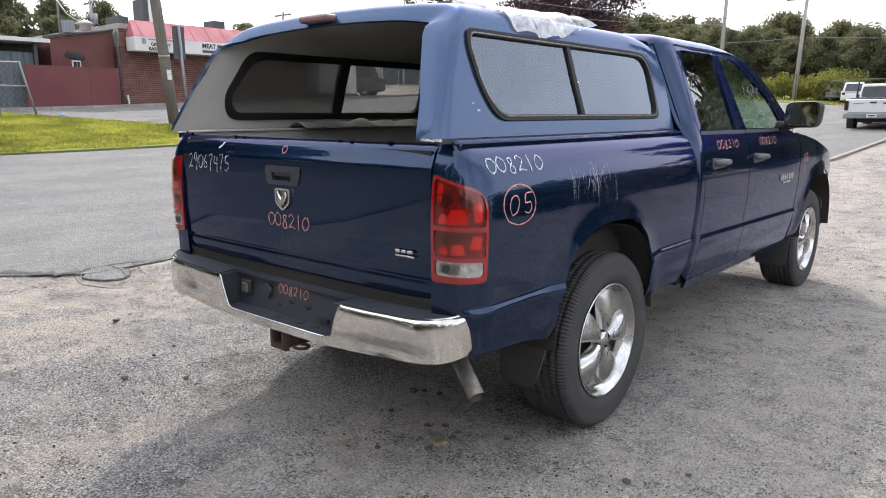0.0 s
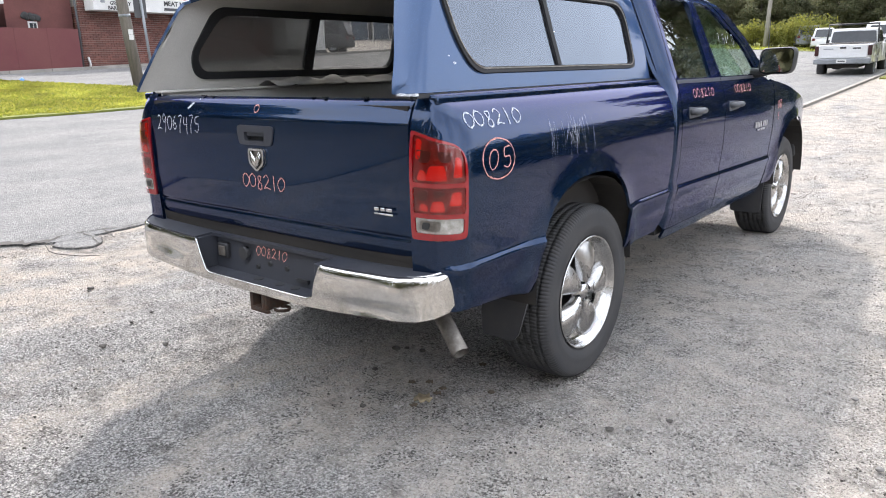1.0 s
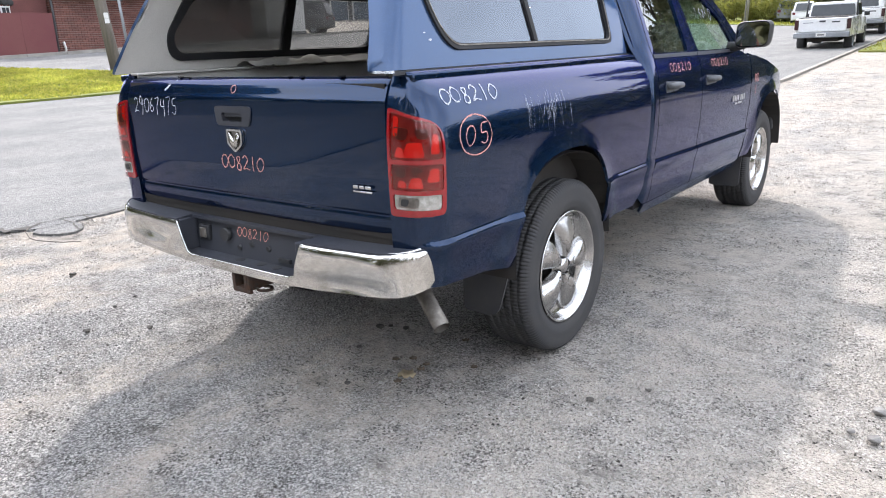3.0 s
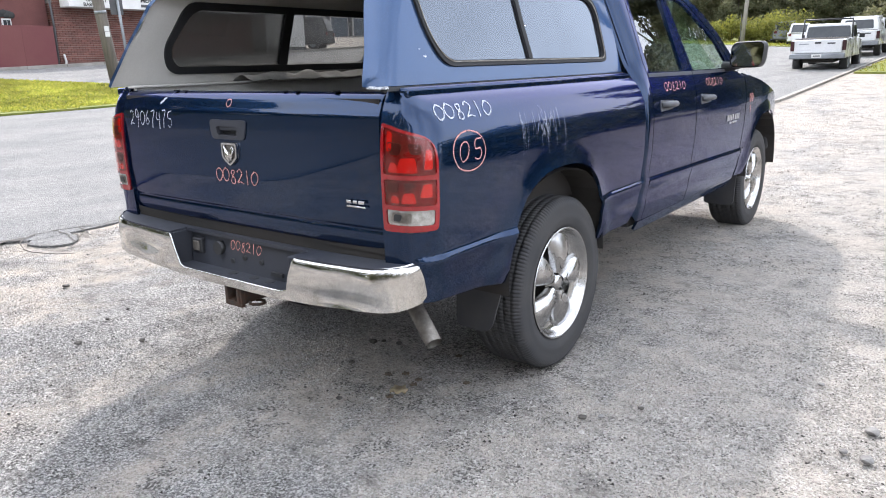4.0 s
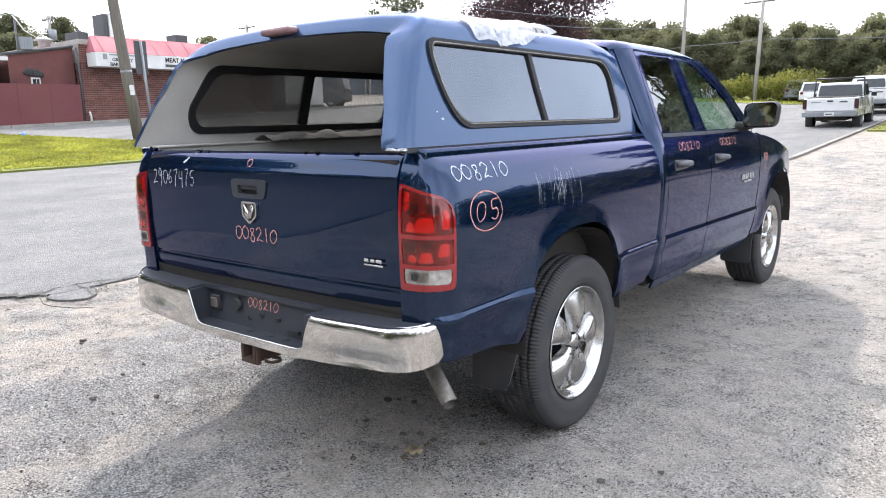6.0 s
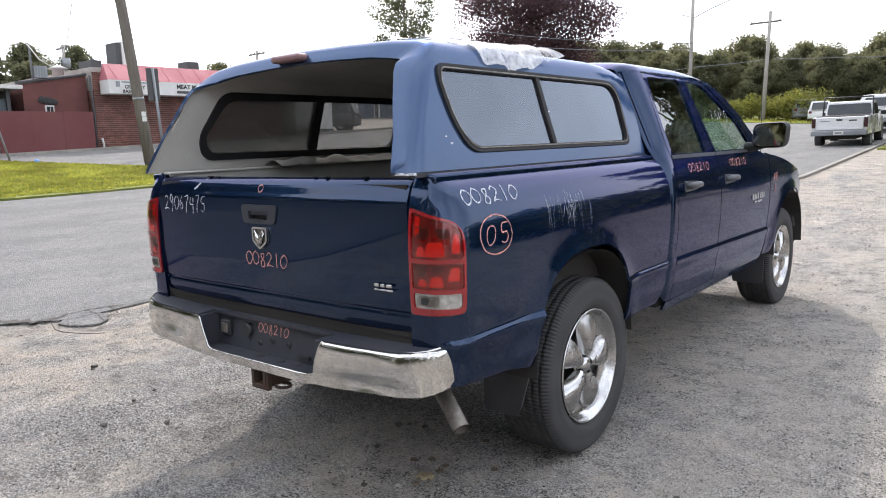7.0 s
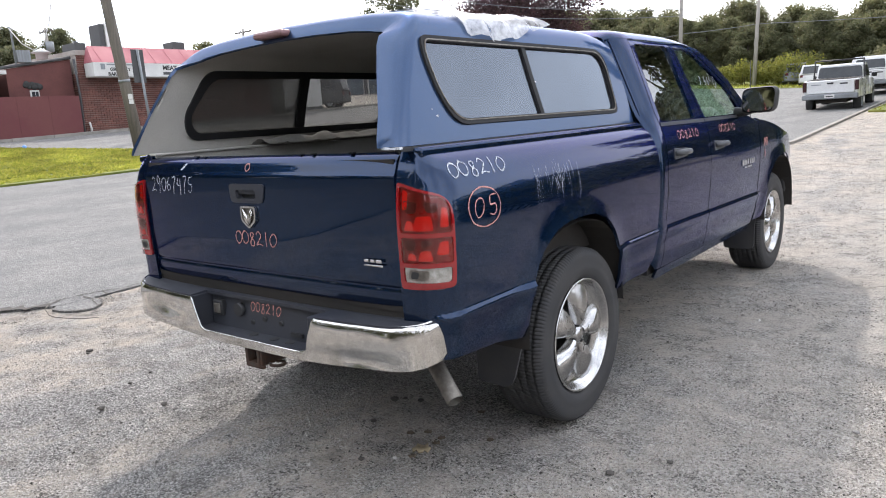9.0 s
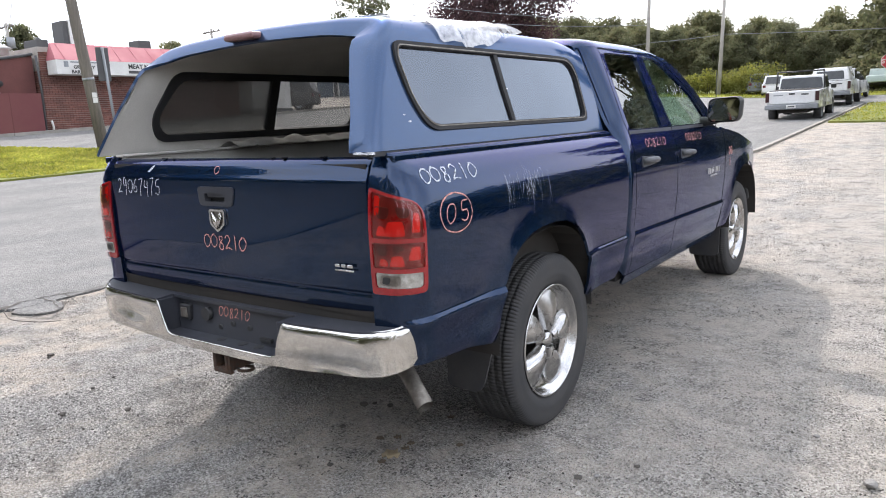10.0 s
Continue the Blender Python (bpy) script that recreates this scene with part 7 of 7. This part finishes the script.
patchy = lambda x, y: np.array([noise.noise(Vector((p * 0.9, q * 0.9, 9))) + 0.4 * noise.noise(Vector((p * 3, q * 3, 4))) for p, q in zip(x, y)]) > -0.06
stones("fine_gravel", 150000, -1.6, 2.9, -1.9, 1.6, 0.0022, 0.0075, "fine grey gravel chips strewn on the lot", patchy)
stones("fine_gravel", 80000, -3.9, 3.6, -2.4, 4.2, 0.003, 0.010, "fine grey gravel chips strewn on the lot", patchy)
stones("fine_gravel", 18000, -3.9, 5.5, 4.2, 13, 0.006, 0.017, "fine grey gravel chips strewn on the lot", patchy)
stones("loose_stones", 900, -3.8, 4.0, -2.6, 6, 0.007, 0.018, "larger pale stones scattered over the gravel")

CRUMB = surf("dark_crumbs", (0.075, 0.066, 0.056), (0.045, 0.04, 0.035), 0.95, fine=200, per=0.4, island=True)
clumped = lambda x, y: np.array([noise.noise(Vector((p * 1.3, q * 1.9, 21))) + 0.7 * noise.noise(Vector((p * 5, q * 5, 14))) for p, q in zip(x, y)]) > 0.22
for ob_ in (stones("soil_crumbs", 24000, -3.9, 3.8, -2.4, 5, 0.003, 0.010, "dark crumbs of soil and bark strewn in drifts", clumped), stones("soil_crumbs", 6000, 0.5, 6, 5, 14, 0.006, 0.014, "dark crumbs of soil and bark strewn in drifts", clumped)):
    ob_.data.materials[0] = CRUMB

LEAFDRY = surf("dry_leaf", (0.40, 0.33, 0.21), (0.28, 0.215, 0.13), 0.8, scale=30)


def dry_leaf(x, y, s, turn, label, mat, z=None):
    bm = bmesh.new()
    n = 16
    c = bm.verts.new((0, 0, 0.27 * s))
    ring = []
    for k in range(n):
        a = 2 * math.pi * k / n
        r = s * (0.65 + 0.35 * abs(math.cos(2.5 * a)))
        ring.append(bm.verts.new((r * math.cos(a), r * math.sin(a), s * (0.13 + 0.44 * abs(math.sin(3 * a + turn))))))
    for k in range(n):
        bm.faces.new((c, ring[k], ring[(k + 1) % n])).smooth = True
    ob = part("dry_leaf", bm, mat)
    ob.matrix_basis = pose(x, y, rise(x, y) + 0.002 if z is None else z, 0, 0, turn)
    sol = ob.modifiers.new("thick", "SOLIDIFY")
    sol.thickness = 0.002
    return tagged(ob, label, "leaf", "fallen leaves")


dry_leaf(0.52, -0.73, 0.045, 20, "curled yellow-brown fallen leaf on the gravel", LEAFDRY)
dry_leaf(1.98, -1.02, 0.05, 70, "crumpled orange-brown fallen leaf on the gravel", surf("orange_leaf", (0.42, 0.14, 0.05), (0.3, 0.1, 0.04), 0.8, scale=30))
for k in range(7):
    dry_leaf(0.42 + 0.16 * gg.normal(), -0.42 + 0.16 * gg.normal(), 0.020, 40 * k, "brown fallen leaf under the bumper", surf("brown_leaf", (0.19, 0.145, 0.10), (0.12, 0.09, 0.06), 0.8) if k == 0 else bpy.data.materials["brown_leaf"])

for x, y, s, a in ((-0.42, -1.066, 0.014, 10), (-0.35, -1.07, 0.010, 80), (0.30, -1.066, 0.011, 120), (0.37, -1.07, 0.013, 200), (0.58, -1.067, 0.015, 300)):
    dry_leaf(x, y, s, a, "dark leaf scrap on top of the tailgate", bpy.data.materials["dark_underbody"], 1.355)

ROCK = surf("pale_rock", (0.27, 0.26, 0.245), (0.19, 0.18, 0.17), 0.9, scale=25, fine=160, bump=0.4, dist=0.004)
for x, y, s in ((2.29, 0.05, 0.028), (2.30, -0.19, 0.026), (2.22, -0.17, 0.016), (1.36, -0.42, 0.014), (2.05, 0.4, 0.015)):
    bm = bmesh.new()
    bmesh.ops.create_icosphere(bm, subdivisions=2, radius=s)
    for v in bm.verts:
        v.co *= 1 + 0.4 * noise.noise(v.co * 45 + Vector((x, y, 0)))
        v.co.z *= 0.55
    ob = part("rock", bm, ROCK)
    ob.matrix_basis = pose(x, y, rise(x, y) + s * 0.22, 0, 0, 60 * x)
    tagged(ob, "fist-sized pale stone lying on the gravel", "stone", "loose rocks")

CLOD = surf("dark_clod", (0.06, 0.055, 0.05), (0.10, 0.09, 0.08), 0.95)
for x, y, s in ((-1.32, -1.26, 0.02), (-1.06, -1.04, 0.018), (-1.55, -0.97, 0.014), (-1.62, -0.8, 0.012), (-2.42, -0.79, 0.022), (-2.38, -0.82, 0.013), (0.1, -0.6, 0.014), (0.01, -0.34, 0.02), (0.14, -0.28, 0.016), (0.33, -0.92, 0.014), (1.30, -0.47, 0.017), (1.47, -0.26, 0.013), (0.05, -0.30, 0.012)):
    bm = bmesh.new()
    bmesh.ops.create_icosphere(bm, subdivisions=2, radius=s)
    for v in bm.verts:
        v.co *= 1 + 0.5 * noise.noise(v.co * 60 + Vector((x, y, 0)))
        v.co.z *= 0.5
    ob = part("soil_clod", bm, CLOD)
    ob.matrix_basis = pose(x, y, rise(x, y) + s * 0.2)
    tagged(ob, "small dark lump of soil on the gravel", "soil", "soil clods")


def crack(pts, w, label, rough=0.5, seed=0):
    """A ragged dark crack along a line: its width and its course wander."""
    fine_ = []
    for (x0, y0), (x1, y1) in zip(pts, pts[1:]):
        n = max(1, int(math.dist((x0, y0), (x1, y1)) / 0.025))
        fine_ += [(x0 + (x1 - x0) * k / n, y0 + (y1 - y0) * k / n) for k in range(n)]
    fine_.append(pts[-1])
    bm = bmesh.new()
    prev = None
    for i, (x, y) in enumerate(fine_):
        a, b = fine_[max(i - 1, 0)], fine_[min(i + 1, len(fine_) - 1)]
        d = Vector((b[0] - a[0], b[1] - a[1])).normalized()
        side = Vector((-d.y, d.x))
        mid_ = Vector((x, y)) + side * w * rough * 2 * noise.noise(Vector((x * 9, y * 9, seed)))
        wl_, wr_ = (w * max(0.12, 0.7 + 1.6 * noise.noise(Vector((x * f_, y * f_, seed + f_)))) for f_ in (13, 17))
        row_ = [bm.verts.new((q.x, q.y, rise(x, y) + 0.011)) for q in (mid_ + side * wl_, mid_ - side * wr_)]
        if prev:
            bm.faces.new((prev[0], prev[1], row_[1], row_[0]))
        prev = row_
    return tagged(part("road_crack", bm, CLOD), label, "crack", "cracks in the road", "structure")


crack([(x - 0.03, y) for x, y in edge if 0.7 < y], 0.012, "thin dark seam along the asphalt edge")
crack([(-4.9, -9), (-4.85, -4), (-4.78, -1.5), (-4.42, -0.82), (-4.32, -0.70), (-4.16, -0.54), (-4.03, -0.38)], 0.065, "wide ragged break along the asphalt edge", 0.6, 3)
crack([(-4.03, -0.38), (-4.13, -0.23), (-4.15, -0.05), (-4.09, 0.18), (-4.03, 0.32), (-4.07, 0.5), (-4.05, 0.75)], 0.014, "ragged dark seam along the asphalt edge", 0.6, 5)
ring_ = [(-3.98, -0.37), (-3.86, -0.41), (-3.72, -0.38), (-3.62, -0.30), (-3.58, -0.19), (-3.64, -0.09), (-3.76, -0.02), (-3.88, -0.01)]
crack(ring_, 0.009, "dark rounded crack round an asphalt patch", 0.5, 7)
crack([(-4.13, -0.04), (-3.88, -0.05), (-3.63, -0.13)], 0.008, "short crack across the asphalt patch", 0.8, 8)
crack([(-4.08, 0.15), (-3.9, 0.11), (-3.69, 0.05)], 0.010, "short branching crack in the asphalt", 0.8, 9)
crack([(-3.88, -0.02), (-3.83, 0.06), (-3.86, 0.12)], 0.008, "short branching crack in the asphalt", 0.8, 10)
region("asphalt_patch", [(-4.0, -0.3)] + ring_[1:] + [(-4.0, 0.0)], ASPHALT, "rounded asphalt patch at the road edge", "road", 0.004, 0.2, 0.03)

cord = [(-4.01, -0.38), (-3.9, -0.45), (-3.79, -0.48), (-3.66, -0.52), (-3.54, -0.52), (-3.42, -0.48), (-3.3, -0.43), (-3.2, -0.33)]
tagged(part("cord", tube(bmesh.new(), [(x, y, rise(x, y) + 0.012) for x, y in cord], 0.0035, 6), POLEWOOD), "thin pale cord lying on the gravel", "cord")
